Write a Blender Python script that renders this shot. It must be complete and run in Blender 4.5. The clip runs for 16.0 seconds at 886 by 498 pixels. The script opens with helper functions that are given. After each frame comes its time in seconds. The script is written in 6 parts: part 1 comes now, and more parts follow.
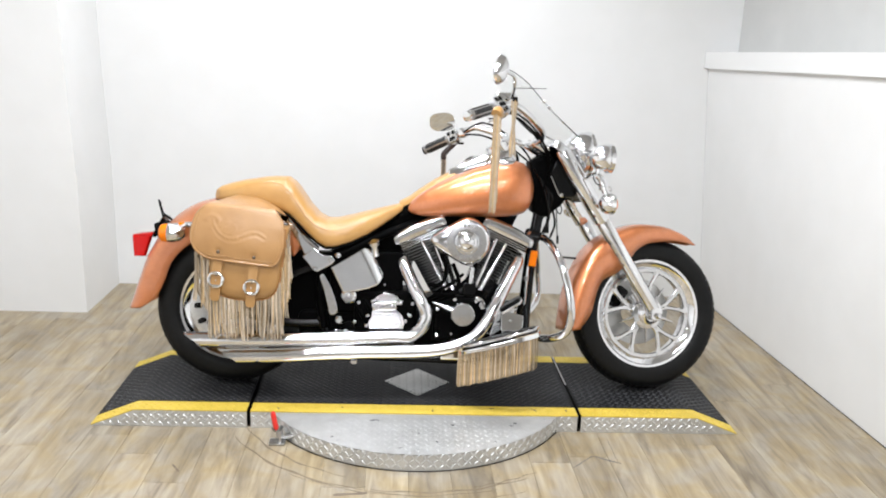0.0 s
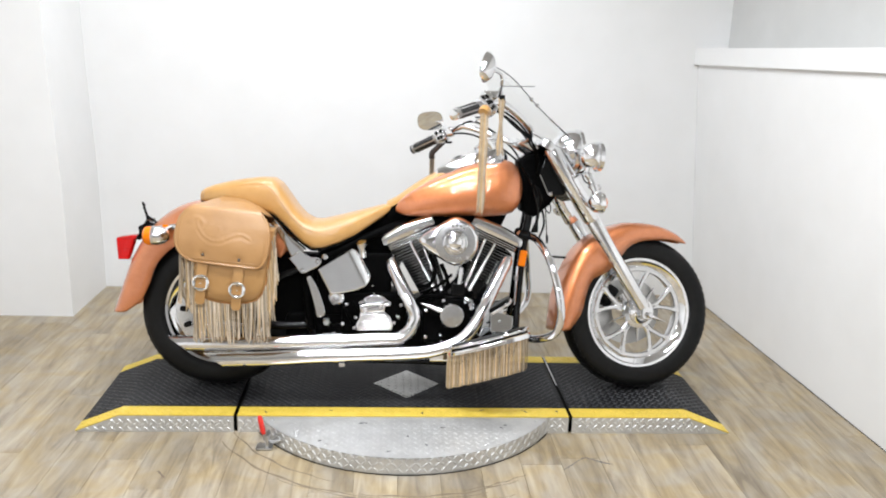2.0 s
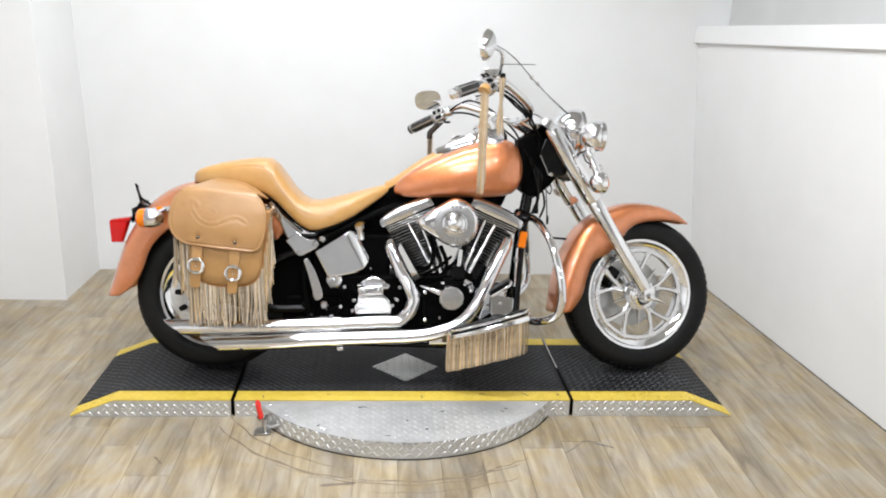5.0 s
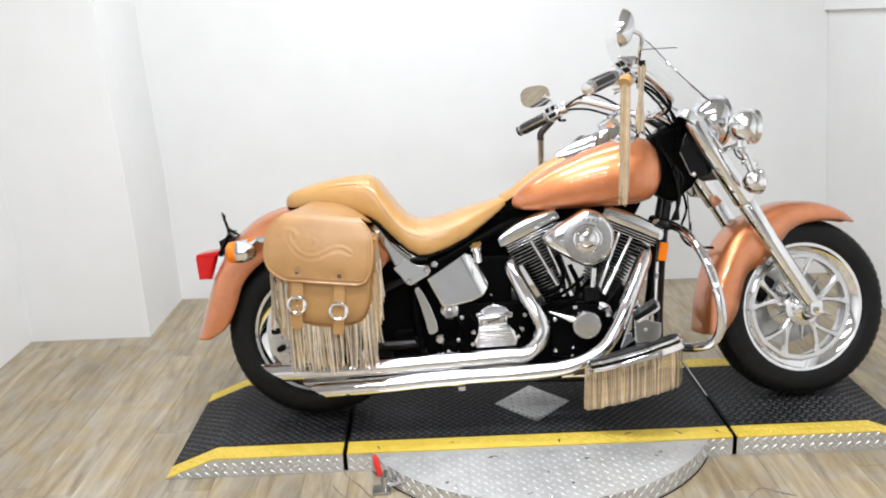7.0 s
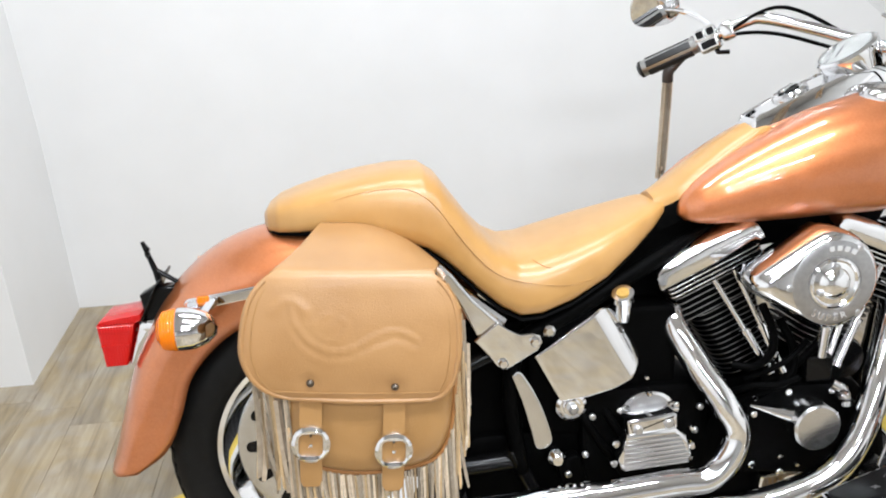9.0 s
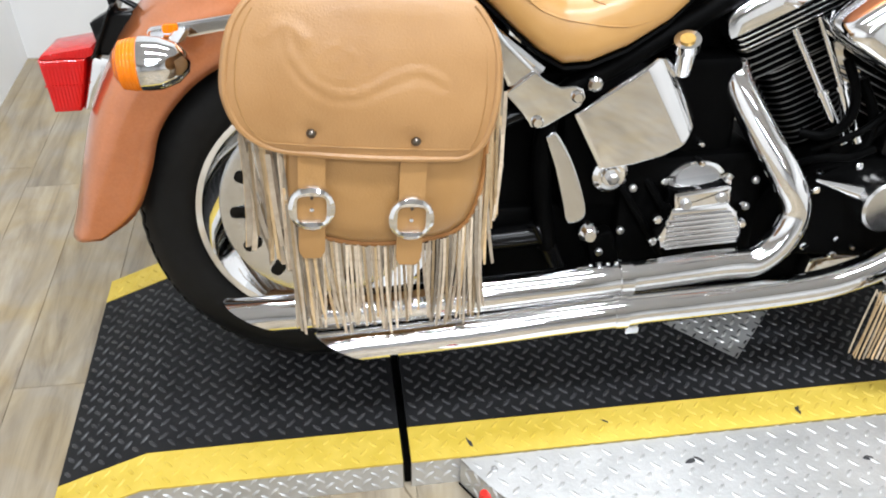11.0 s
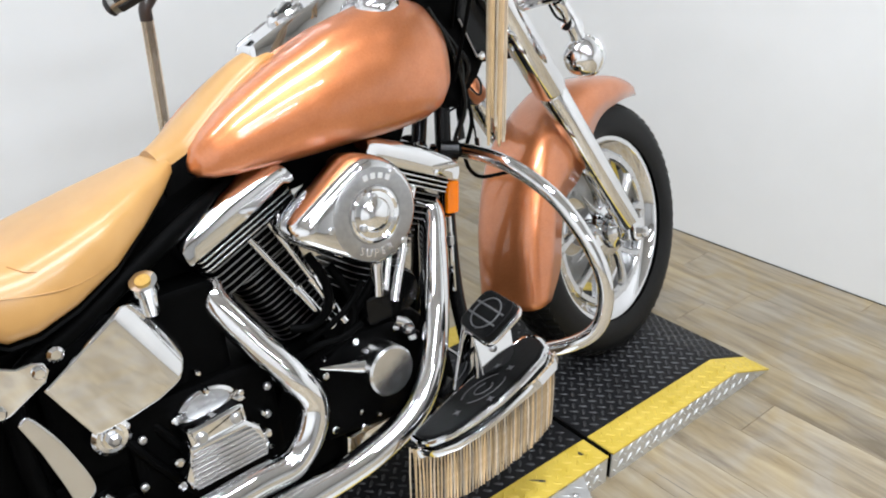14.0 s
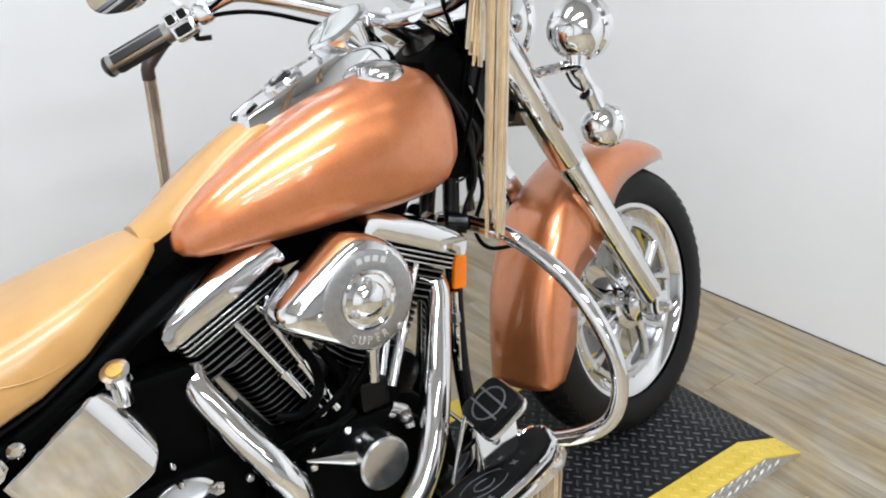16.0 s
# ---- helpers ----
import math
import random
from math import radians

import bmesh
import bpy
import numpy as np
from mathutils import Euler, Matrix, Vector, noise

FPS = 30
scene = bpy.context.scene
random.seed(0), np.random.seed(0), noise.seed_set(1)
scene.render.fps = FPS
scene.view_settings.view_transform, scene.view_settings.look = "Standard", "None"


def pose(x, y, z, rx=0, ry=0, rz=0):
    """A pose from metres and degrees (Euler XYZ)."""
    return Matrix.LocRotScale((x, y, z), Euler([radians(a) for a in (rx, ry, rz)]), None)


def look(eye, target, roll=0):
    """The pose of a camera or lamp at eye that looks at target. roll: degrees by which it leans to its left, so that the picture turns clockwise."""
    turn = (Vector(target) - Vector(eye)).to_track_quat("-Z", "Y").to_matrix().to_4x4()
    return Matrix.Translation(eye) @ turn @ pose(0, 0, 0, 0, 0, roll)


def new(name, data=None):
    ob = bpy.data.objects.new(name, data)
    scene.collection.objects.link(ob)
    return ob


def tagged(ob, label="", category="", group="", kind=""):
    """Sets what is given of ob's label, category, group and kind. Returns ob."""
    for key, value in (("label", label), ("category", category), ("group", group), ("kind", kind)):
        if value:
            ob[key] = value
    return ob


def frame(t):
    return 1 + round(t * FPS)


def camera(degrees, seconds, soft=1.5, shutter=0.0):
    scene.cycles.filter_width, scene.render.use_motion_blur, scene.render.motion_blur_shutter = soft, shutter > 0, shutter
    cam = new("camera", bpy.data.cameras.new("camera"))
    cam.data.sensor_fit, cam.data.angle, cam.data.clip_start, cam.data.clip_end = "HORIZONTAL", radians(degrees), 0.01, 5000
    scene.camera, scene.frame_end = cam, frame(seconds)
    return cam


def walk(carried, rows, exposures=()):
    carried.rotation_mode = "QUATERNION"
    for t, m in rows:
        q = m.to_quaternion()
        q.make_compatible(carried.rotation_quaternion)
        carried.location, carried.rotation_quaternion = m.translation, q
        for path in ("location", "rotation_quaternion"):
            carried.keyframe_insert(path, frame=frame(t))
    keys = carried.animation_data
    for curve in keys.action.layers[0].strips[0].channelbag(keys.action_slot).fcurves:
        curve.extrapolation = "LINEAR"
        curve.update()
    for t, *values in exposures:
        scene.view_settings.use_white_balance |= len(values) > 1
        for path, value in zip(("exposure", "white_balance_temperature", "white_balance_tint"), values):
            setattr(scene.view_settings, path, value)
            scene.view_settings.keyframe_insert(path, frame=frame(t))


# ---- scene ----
cam = camera(55.9, 16.0, soft=2.0)
PATH = [
    (0, (-0.231, 0.067, 1.538), (-0.109, 1.999, 1.034), 2.5),
    (0.5, (-0.224, 0.074, 1.532), (-0.095, 2.004, 1.025), 2.4),
    (1, (-0.217, 0.082, 1.534), (-0.091, 2.011, 1.02), 2.3),
    (1.5, (-0.219, 0.097, 1.531), (-0.076, 2.02, 1.0), 2.2),
    (2, (-0.205, 0.104, 1.537), (-0.069, 2.034, 1.03), 2.1),
    (2.5, (-0.206, 0.11, 1.523), (-0.079, 2.035, 0.999), 2.4),
    (3, (-0.21, 0.118, 1.526), (-0.083, 2.043, 0.999), 2.2),
    (3.5, (-0.217, 0.127, 1.527), (-0.073, 2.049, 0.995), 2.2),
    (6, (-0.228, 0.217, 1.525), (-0.072, 2.132, 0.97), 1.9),
    (6.5, (-0.342, 0.313, 1.525), (-0.22, 2.235, 0.984), 0.6),
    (7, (-0.426, 0.606, 1.508), (-0.419, 2.523, 0.941), -2.3),
    (7.5, (-0.56, 1.031, 1.502), (-0.64, 2.938, 0.905), -3.0),
    (7.8, (-0.677, 1.268, 1.487), (-0.642, 3.146, 0.802), -6.2),
    (8, (-0.715, 1.424, 1.483), (-0.623, 3.297, 0.788), -7.8),
    (8.2, (-0.73, 1.562, 1.47), (-0.619, 3.43, 0.765), -5.2),
    (10.3, (-0.858, 2.276, 1.322), (-0.63, 3.968, 0.281), 0.3),
    (10.5, (-0.855, 2.252, 1.299), (-0.627, 3.912, 0.207), 0.9),
    (11, (-0.851, 2.206, 1.247), (-0.62, 3.757, 0.005), 1.0),
    (11.5, (-0.824, 2.198, 1.252), (-0.505, 3.765, 0.051), 1.2),
    (12, (-0.79, 2.218, 1.236), (-0.227, 3.744, 0.072), 1.2),
    (12.5, (-0.725, 2.229, 1.246), (0.065, 3.673, 0.111), -0.1),
    (13, (-0.677, 2.224, 1.255), (0.26, 3.617, 0.167), -0.1),
    (13.5, (-0.659, 2.223, 1.275), (0.395, 3.606, 0.285), -0.1),
    (14, (-0.652, 2.22, 1.303), (0.482, 3.602, 0.406), -0.7),
    (14.5, (-0.666, 2.232, 1.325), (0.511, 3.615, 0.486), 0.2),
    (15, (-0.683, 2.251, 1.331), (0.527, 3.621, 0.52), 1.6),
    (15.5, (-0.669, 2.249, 1.346), (0.556, 3.61, 0.542), 2.0),
    (16, (-0.525, 2.283, 1.346), (0.558, 3.741, 0.509), -0.4),
]
GAIN = [(0, -0.05, 6290, 9), (2, -0.07, 6290, 9), (3.5, -0.13, 6290, 9), (6, -0.13, 6280, 9), (8, -0.11, 6240, 9), (10.5, -0.01, 6140, 8), (11.5, -0.11, 6140, 8), (12.2, -0.19, 6120, 8), (13.5, -0.15, 6080, 8), (14.5, -0.13, 6080, 8), (15.5, -0.17, 6080, 8), (16, -0.19, 6100, 8)]
walk(cam, [(t, look(eye, target, roll)) for t, eye, target, roll in PATH], GAIN)


# ---- world and light ----
world = bpy.data.worlds.new("room_air")
world.use_nodes = True
scene.world = world
world.node_tree.nodes["Background"].inputs[0].default_value = (0.9, 0.95, 1.0, 1)
world.node_tree.nodes["Background"].inputs[1].default_value = 0.05
scene.view_settings.exposure = 0.0


def strip_lamp(x, y, z, sx, sy, watts, colour=(0.96, 0.97, 1.0), rx=0, ry=0, rz=0):
    lamp = bpy.data.lights.new("tube_lamp", "AREA")
    lamp.shape, lamp.size, lamp.size_y, lamp.energy, lamp.color = "RECTANGLE", sx, sy, watts, colour
    ob = new("tube_lamp", lamp)
    ob.matrix_world = pose(x, y, z, rx, ry, rz)
    return ob


LAMPS = [(-0.35, 0.7, 74), (-0.30, 2.45, 74), (-0.55, 3.9, 37), (-0.6, -1.2, 74), (-0.6, -3.4, 37)]
for lx, ly, watts in LAMPS:
    for side in (-0.09, 0.09):
        strip_lamp(lx, ly + side, 2.93, 1.6, 0.04, watts / 2)

# ---- materials ----


def nodes_of(name):
    m = bpy.data.materials.new(name)
    m.use_nodes = True
    nt = m.node_tree
    return m, nt, nt.nodes["Principled BSDF"]


def surf(name, c1, c2=None, scale=30.0, rough=0.5, metal=0.0, bump=0.0, bscale=200.0, coat=0.0, stretch=(1, 1, 1),
         rvar=0.0, big=0.0, spec=0.5, sheen=0.0):
    """Base colour between two tones on two scales, rough gloss variation, and fine relief."""
    m, nt, bs = nodes_of(name)
    c2 = c2 or c1
    tc = nt.nodes.new("ShaderNodeTexCoord")
    mp = nt.nodes.new("ShaderNodeMapping")
    mp.inputs["Scale"].default_value = stretch
    nt.links.new(tc.outputs["Object"], mp.inputs["Vector"])
    n1 = nt.nodes.new("ShaderNodeTexNoise")
    n1.inputs["Scale"].default_value, n1.inputs["Detail"].default_value = scale, 6
    nt.links.new(mp.outputs["Vector"], n1.inputs["Vector"])
    n2 = nt.nodes.new("ShaderNodeTexNoise")
    n2.inputs["Scale"].default_value, n2.inputs["Detail"].default_value = max(scale * 0.13, 1.2), 3
    nt.links.new(tc.outputs["Object"], n2.inputs["Vector"])
    avg = nt.nodes.new("ShaderNodeMix")
    avg.inputs[0].default_value = 0.5 if not big else big
    nt.links.new(n1.outputs["Fac"], avg.inputs[2])
    nt.links.new(n2.outputs["Fac"], avg.inputs[3])
    ramp = nt.nodes.new("ShaderNodeValToRGB")
    ramp.color_ramp.elements[0].position, ramp.color_ramp.elements[1].position = 0.34, 0.66
    ramp.color_ramp.elements[0].color, ramp.color_ramp.elements[1].color = (*c1, 1), (*c2, 1)
    nt.links.new(avg.outputs[0], ramp.inputs["Fac"])
    nt.links.new(ramp.outputs["Color"], bs.inputs["Base Color"])
    bs.inputs["Metallic"].default_value = metal
    bs.inputs["Specular IOR Level"].default_value = spec
    bs.inputs["Coat Weight"].default_value, bs.inputs["Coat Roughness"].default_value = coat, 0.04
    bs.inputs["Sheen Weight"].default_value = sheen
    if rvar:
        mr = nt.nodes.new("ShaderNodeMapRange")
        mr.inputs["To Min"].default_value, mr.inputs["To Max"].default_value = max(rough - rvar, 0.01), rough + rvar
        nt.links.new(avg.outputs[0], mr.inputs["Value"])
        nt.links.new(mr.outputs["Result"], bs.inputs["Roughness"])
    else:
        bs.inputs["Roughness"].default_value = rough
    if bump:
        n3 = nt.nodes.new("ShaderNodeTexNoise")
        n3.inputs["Scale"].default_value, n3.inputs["Detail"].default_value = bscale, 4
        nt.links.new(mp.outputs["Vector"], n3.inputs["Vector"])
        bp = nt.nodes.new("ShaderNodeBump")
        bp.inputs["Strength"].default_value, bp.inputs["Distance"].default_value = bump, 0.002
        nt.links.new(n3.outputs["Fac"], bp.inputs["Height"])
        nt.links.new(bp.outputs["Normal"], bs.inputs["Normal"])
    return m


CHROME = surf("chrome", (0.88, 0.885, 0.90), (0.78, 0.785, 0.805), 14, 0.04, 1.0, rvar=0.02)
BRUSHED = surf("polished_alloy", (0.62, 0.62, 0.625), (0.72, 0.72, 0.725), 60, 0.2, 1.0, bump=0.08, bscale=300, rvar=0.06)
SATIN = surf("satin_plate", (0.40, 0.40, 0.40), (0.50, 0.50, 0.49), 40, 0.3, 1.0, rvar=0.08)
BLACK = surf("black_enamel", (0.002, 0.002, 0.0022), (0.004, 0.004, 0.004), 30, 0.2, 0.0, rvar=0.08, spec=0.2)
BLACK_MATT = surf("black_casting", (0.0006, 0.0006, 0.0006), (0.0015, 0.0015, 0.0015), 60, 0.5, 0.0, bump=0.25, bscale=400, spec=0.03)
RUBBER = surf("tyre_rubber", (0.003, 0.003, 0.003), (0.008, 0.008, 0.008), 50, 0.5, 0.0, bump=0.15, bscale=350, rvar=0.08, spec=0.2)
PAD_RUBBER = surf("board_rubber", (0.003, 0.003, 0.003), (0.007, 0.007, 0.007), 40, 0.36, 0.0, bump=0.1, bscale=200, rvar=0.08, spec=0.06)
FIN = surf("fin_edge", (0.20, 0.20, 0.20), (0.30, 0.30, 0.295), 40, 0.32, 1.0, rvar=0.08)
GRIP_RUBBER = surf("grip_rubber", (0.012, 0.012, 0.012), (0.02, 0.02, 0.02), 60, 0.5)
LEATHER = surf("tan_leather", (0.41, 0.217, 0.062), (0.505, 0.282, 0.092), 18, 0.32, 0.0, bump=0.2, bscale=420, rvar=0.07, coat=0.22)
LEATHER.node_tree.nodes["Principled BSDF"].inputs["Coat Roughness"].default_value = 0.2
BAG_LEATHER = surf("bag_leather", (0.32, 0.168, 0.053), (0.41, 0.228, 0.083), 14, 0.36, 0.0, bump=0.3, bscale=380, rvar=0.08, coat=0.2)
FLAP_LEATHER = surf("flap_leather", (0.35, 0.182, 0.066), (0.43, 0.238, 0.094), 14, 0.36, 0.0, bump=0.3, bscale=380, rvar=0.08, coat=0.2)
RING_METAL = surf("cast_ring", (0.34, 0.34, 0.345), (0.46, 0.46, 0.46), 90, 0.38, 1.0, bump=0.2, bscale=500, rvar=0.08)
PAD_LINE = surf("worn_pad_line", (0.035, 0.035, 0.037), (0.10, 0.10, 0.10), 120, 0.5)
for skin in (BAG_LEATHER, FLAP_LEATHER):
    skin.node_tree.nodes["Principled BSDF"].inputs["Coat Roughness"].default_value = 0.22
LEATHER_DARK = surf("tan_leather_edge", (0.33, 0.15, 0.045), (0.42, 0.2, 0.065), 30, 0.5, 0.0, bump=0.3, bscale=350)


def strand_material(name, dark, pale):
    m = surf(name, dark, pale, 14, 0.85, 0.0, bump=0.3, bscale=500, sheen=0.2)
    nt = m.node_tree
    bs = nt.nodes["Principled BSDF"]
    old = bs.inputs["Base Color"].links[0].from_socket
    info = nt.nodes.new("ShaderNodeObjectInfo")
    mr = nt.nodes.new("ShaderNodeMapRange")
    mr.inputs["To Min"].default_value, mr.inputs["To Max"].default_value = 0.38, 1.25
    nt.links.new(info.outputs["Random"], mr.inputs["Value"])
    hsv = nt.nodes.new("ShaderNodeHueSaturation")
    nt.links.new(mr.outputs["Result"], hsv.inputs["Value"])
    nt.links.new(old, hsv.inputs["Color"])
    nt.links.new(hsv.outputs["Color"], bs.inputs["Base Color"])
    return m


SUEDE = strand_material("suede_strand", (0.44, 0.33, 0.22), (0.70, 0.60, 0.46))
SUEDE_TAN = strand_material("tan_suede_strand", (0.50, 0.33, 0.15), (0.70, 0.52, 0.30))
ALLOY = surf("tread_plate", (0.54, 0.54, 0.53), (0.68, 0.68, 0.67), 22, 0.46, 0.7, bump=0.2, bscale=160, rvar=0.1)
MAT = surf("black_tread_mat", (0.008, 0.008, 0.009), (0.019, 0.019, 0.020), 9, 0.52, 0.0, bump=0.3, bscale=260, rvar=0.1, spec=0.14)
# grey for scuffs and dirt, and for glints painted on the mat's lugs
MAT_GLINT_SCUFF = surf("tread_glint_and_scuff", (0.018, 0.018, 0.020), (0.060, 0.060, 0.063), 9, 0.36, 0.0, rvar=0.08, spec=0.35)
YELLOW = surf("yellow_edge", (0.56, 0.40, 0.04), (0.70, 0.52, 0.085), 26, 0.5, 0.0, bump=0.2, bscale=220, rvar=0.1)
RED = surf("red_vinyl", (0.62, 0.02, 0.015), (0.7, 0.035, 0.025), 30, 0.35)
STEEL = surf("zinc_steel", (0.45, 0.45, 0.46), (0.6, 0.6, 0.6), 80, 0.35, 1.0)
WALL = surf("white_wall_paint", (0.76, 0.76, 0.75), (0.80, 0.80, 0.795), 5, 0.62, 0.0, bump=0.06, bscale=180)
# white wall paint greyed to carry the shade high on the side wall
WALL_SHADED = surf("shaded_white_paint", (0.52, 0.52, 0.505), (0.58, 0.58, 0.565), 5, 0.65, 0.0, bump=0.06, bscale=180)
CEIL = surf("ceiling_paint", (0.50, 0.50, 0.50), (0.56, 0.56, 0.555), 4, 0.8, 0.0, bump=0.1, bscale=90)
BACKWALL = surf("pale_showroom_wall", (0.66, 0.66, 0.66), (0.72, 0.72, 0.715), 3, 0.7)
GROUT = surf("plank_joint", (0.24, 0.19, 0.115), (0.33, 0.265, 0.165), 30, 0.8)
DARK_SLEEVE = surf("dark_sleeve", (0.022, 0.016, 0.013), (0.045, 0.032, 0.026), 40, 0.35, 0.0, bump=0.3, bscale=300)


def copper_paint():
    m = surf("copper_metallic_paint", (0.59, 0.195, 0.068), (0.67, 0.238, 0.090), 240, 0.37, 0.78, coat=1.0, rvar=0.03)
    m.node_tree.nodes["Principled BSDF"].inputs["Coat IOR"].default_value = 1.7
    m.node_tree.nodes["Principled BSDF"].inputs["Coat Roughness"].default_value = 0.02
    return m


COPPER = copper_paint()


def lens(name, colour, rough=0.12, glow=0.0):
    m, nt, bs = nodes_of(name)
    bs.inputs["Base Color"].default_value = (*colour, 1)
    bs.inputs["Roughness"].default_value = rough
    bs.inputs["Coat Weight"].default_value = 0.12
    bs.inputs["Specular IOR Level"].default_value = 0.3
    wave = nt.nodes.new("ShaderNodeTexWave")
    wave.inputs["Scale"].default_value = 60
    tc = nt.nodes.new("ShaderNodeTexCoord")
    nt.links.new(tc.outputs["Object"], wave.inputs["Vector"])
    bp = nt.nodes.new("ShaderNodeBump")
    bp.inputs["Strength"].default_value, bp.inputs["Distance"].default_value = 0.4, 0.002
    nt.links.new(wave.outputs["Fac"], bp.inputs["Height"])
    nt.links.new(bp.outputs["Normal"], bs.inputs["Normal"])
    bs.inputs["Subsurface Weight"].default_value = 0.0
    bs.inputs["Subsurface Radius"].default_value = (0.02, 0.01, 0.005)
    return m


AMBER = lens("amber_lens", (0.85, 0.20, 0.0))
REDLENS = lens("red_lens", (0.50, 0.006, 0.005))


def clear(name, tint=(1, 1, 1), rough=0.0):
    m, nt, bs = nodes_of(name)
    bs.inputs["Base Color"].default_value = (*tint, 1)
    bs.inputs["Roughness"].default_value = rough
    bs.inputs["Transmission Weight"].default_value = 1.0
    bs.inputs["IOR"].default_value = 1.45
    return m


GLASS = clear("clear_glass")


def thin_sheet(name):
    """Clear sheet so thin that it does not bend what lies behind it."""
    m, nt, bs = nodes_of(name)
    see, gloss, mix = nt.nodes.new("ShaderNodeBsdfTransparent"), nt.nodes.new("ShaderNodeBsdfGlossy"), nt.nodes.new("ShaderNodeMixShader")
    see.inputs["Color"].default_value = (0.975, 0.98, 0.98, 1)
    gloss.inputs["Roughness"].default_value = 0.02
    mix.inputs[0].default_value = 0.05
    nt.links.new(see.outputs[0], mix.inputs[1])
    nt.links.new(gloss.outputs[0], mix.inputs[2])
    nt.links.new(mix.outputs[0], nt.nodes["Material Output"].inputs["Surface"])
    nt.nodes.remove(bs)
    return m


SCREEN = thin_sheet("clear_acrylic")
m_, nt_, bs_ = nodes_of("mirror_silver")
bs_.inputs["Base Color"].default_value = (0.9, 0.9, 0.9, 1)
bs_.inputs["Metallic"].default_value, bs_.inputs["Roughness"].default_value = 1.0, 0.01
MIRROR = m_
RIVET = surf("aged_rivet", (0.10, 0.085, 0.07), (0.20, 0.17, 0.14), 90, 0.35, 1.0)
GOLD = surf("brass_insert", (0.42, 0.27, 0.07), (0.6, 0.40, 0.13), 200, 0.3, 1.0)


def plank_material():
    m, nt, bs = nodes_of("weathered_plank")
    tc = nt.nodes.new("ShaderNodeTexCoord")
    info = nt.nodes.new("ShaderNodeObjectInfo")
    geo = nt.nodes.new("ShaderNodeNewGeometry")
    add = nt.nodes.new("ShaderNodeVectorMath")
    add.operation = "ADD"
    mul = nt.nodes.new("ShaderNodeVectorMath")
    mul.operation = "SCALE"
    mul.inputs["Scale"].default_value = 23.0
    comb = nt.nodes.new("ShaderNodeCombineXYZ")
    nt.links.new(info.outputs["Random"], comb.inputs[0])
    nt.links.new(info.outputs["Random"], comb.inputs[2])
    nt.links.new(comb.outputs[0], mul.inputs[0])
    nt.links.new(geo.outputs["Position"], add.inputs[0])
    nt.links.new(mul.outputs[0], add.inputs[1])
    mp = nt.nodes.new("ShaderNodeMapping")
    mp.inputs["Scale"].default_value = (9.0, 1.0, 9.0)
    nt.links.new(add.outputs[0], mp.inputs["Vector"])
    n1 = nt.nodes.new("ShaderNodeTexNoise")
    n1.inputs["Scale"].default_value, n1.inputs["Detail"].default_value, n1.inputs["Roughness"].default_value = 1.5, 8, 0.62
    n1.inputs["Distortion"].default_value = 1.7
    nt.links.new(mp.outputs["Vector"], n1.inputs["Vector"])
    ramp = nt.nodes.new("ShaderNodeValToRGB")
    e = ramp.color_ramp.elements
    e[0].position, e[0].color = 0.33, (0.160, 0.118, 0.066, 1)
    e[1].position, e[1].color = 0.66, (0.43, 0.352, 0.226, 1)
    mid = e.new(0.485)
    mid.color = (0.30, 0.235, 0.140, 1)
    hsv = nt.nodes.new("ShaderNodeHueSaturation")
    val = nt.nodes.new("ShaderNodeMapRange")
    val.inputs["To Min"].default_value, val.inputs["To Max"].default_value = 0.88, 1.10
    nt.links.new(info.outputs["Random"], val.inputs["Value"])
    nt.links.new(val.outputs["Result"], hsv.inputs["Value"])
    n3 = nt.nodes.new("ShaderNodeTexNoise")
    n3.inputs["Scale"].default_value, n3.inputs["Detail"].default_value, n3.inputs["Distortion"].default_value = 7.0, 5, 0.8
    nt.links.new(geo.outputs["Position"], n3.inputs["Vector"])
    sat = nt.nodes.new("ShaderNodeMapRange")
    sat.inputs["From Min"].default_value, sat.inputs["From Max"].default_value = 0.35, 0.65
    sat.inputs["To Min"].default_value, sat.inputs["To Max"].default_value = 0.64, 1.06
    nt.links.new(n3.outputs["Fac"], sat.inputs["Value"])
    nt.links.new(sat.outputs["Result"], hsv.inputs["Saturation"])
    blot = nt.nodes.new("ShaderNodeTexNoise")
    blot.inputs["Scale"].default_value, blot.inputs["Detail"].default_value, blot.inputs["Roughness"].default_value = 11.0, 6, 0.6
    drawn = nt.nodes.new("ShaderNodeMapping")
    drawn.inputs["Scale"].default_value = (1.6, 0.35, 1.6)
    nt.links.new(add.outputs[0], drawn.inputs["Vector"])
    nt.links.new(drawn.outputs["Vector"], blot.inputs["Vector"])
    both = nt.nodes.new("ShaderNodeMix")
    both.inputs[0].default_value = 0.3
    nt.links.new(n1.outputs["Fac"], both.inputs[2])
    nt.links.new(blot.outputs["Fac"], both.inputs[3])
    nt.links.new(both.outputs[0], ramp.inputs["Fac"])
    nt.links.new(ramp.outputs["Color"], hsv.inputs["Color"])
    nt.links.new(hsv.outputs["Color"], bs.inputs["Base Color"])
    mp2 = nt.nodes.new("ShaderNodeMapping")
    mp2.inputs["Scale"].default_value = (160, 6, 160)
    nt.links.new(add.outputs[0], mp2.inputs["Vector"])
    n2 = nt.nodes.new("ShaderNodeTexNoise")
    n2.inputs["Scale"].default_value = 1.0
    nt.links.new(mp2.outputs["Vector"], n2.inputs["Vector"])
    bp = nt.nodes.new("ShaderNodeBump")
    bp.inputs["Strength"].default_value, bp.inputs["Distance"].default_value = 0.12, 0.001
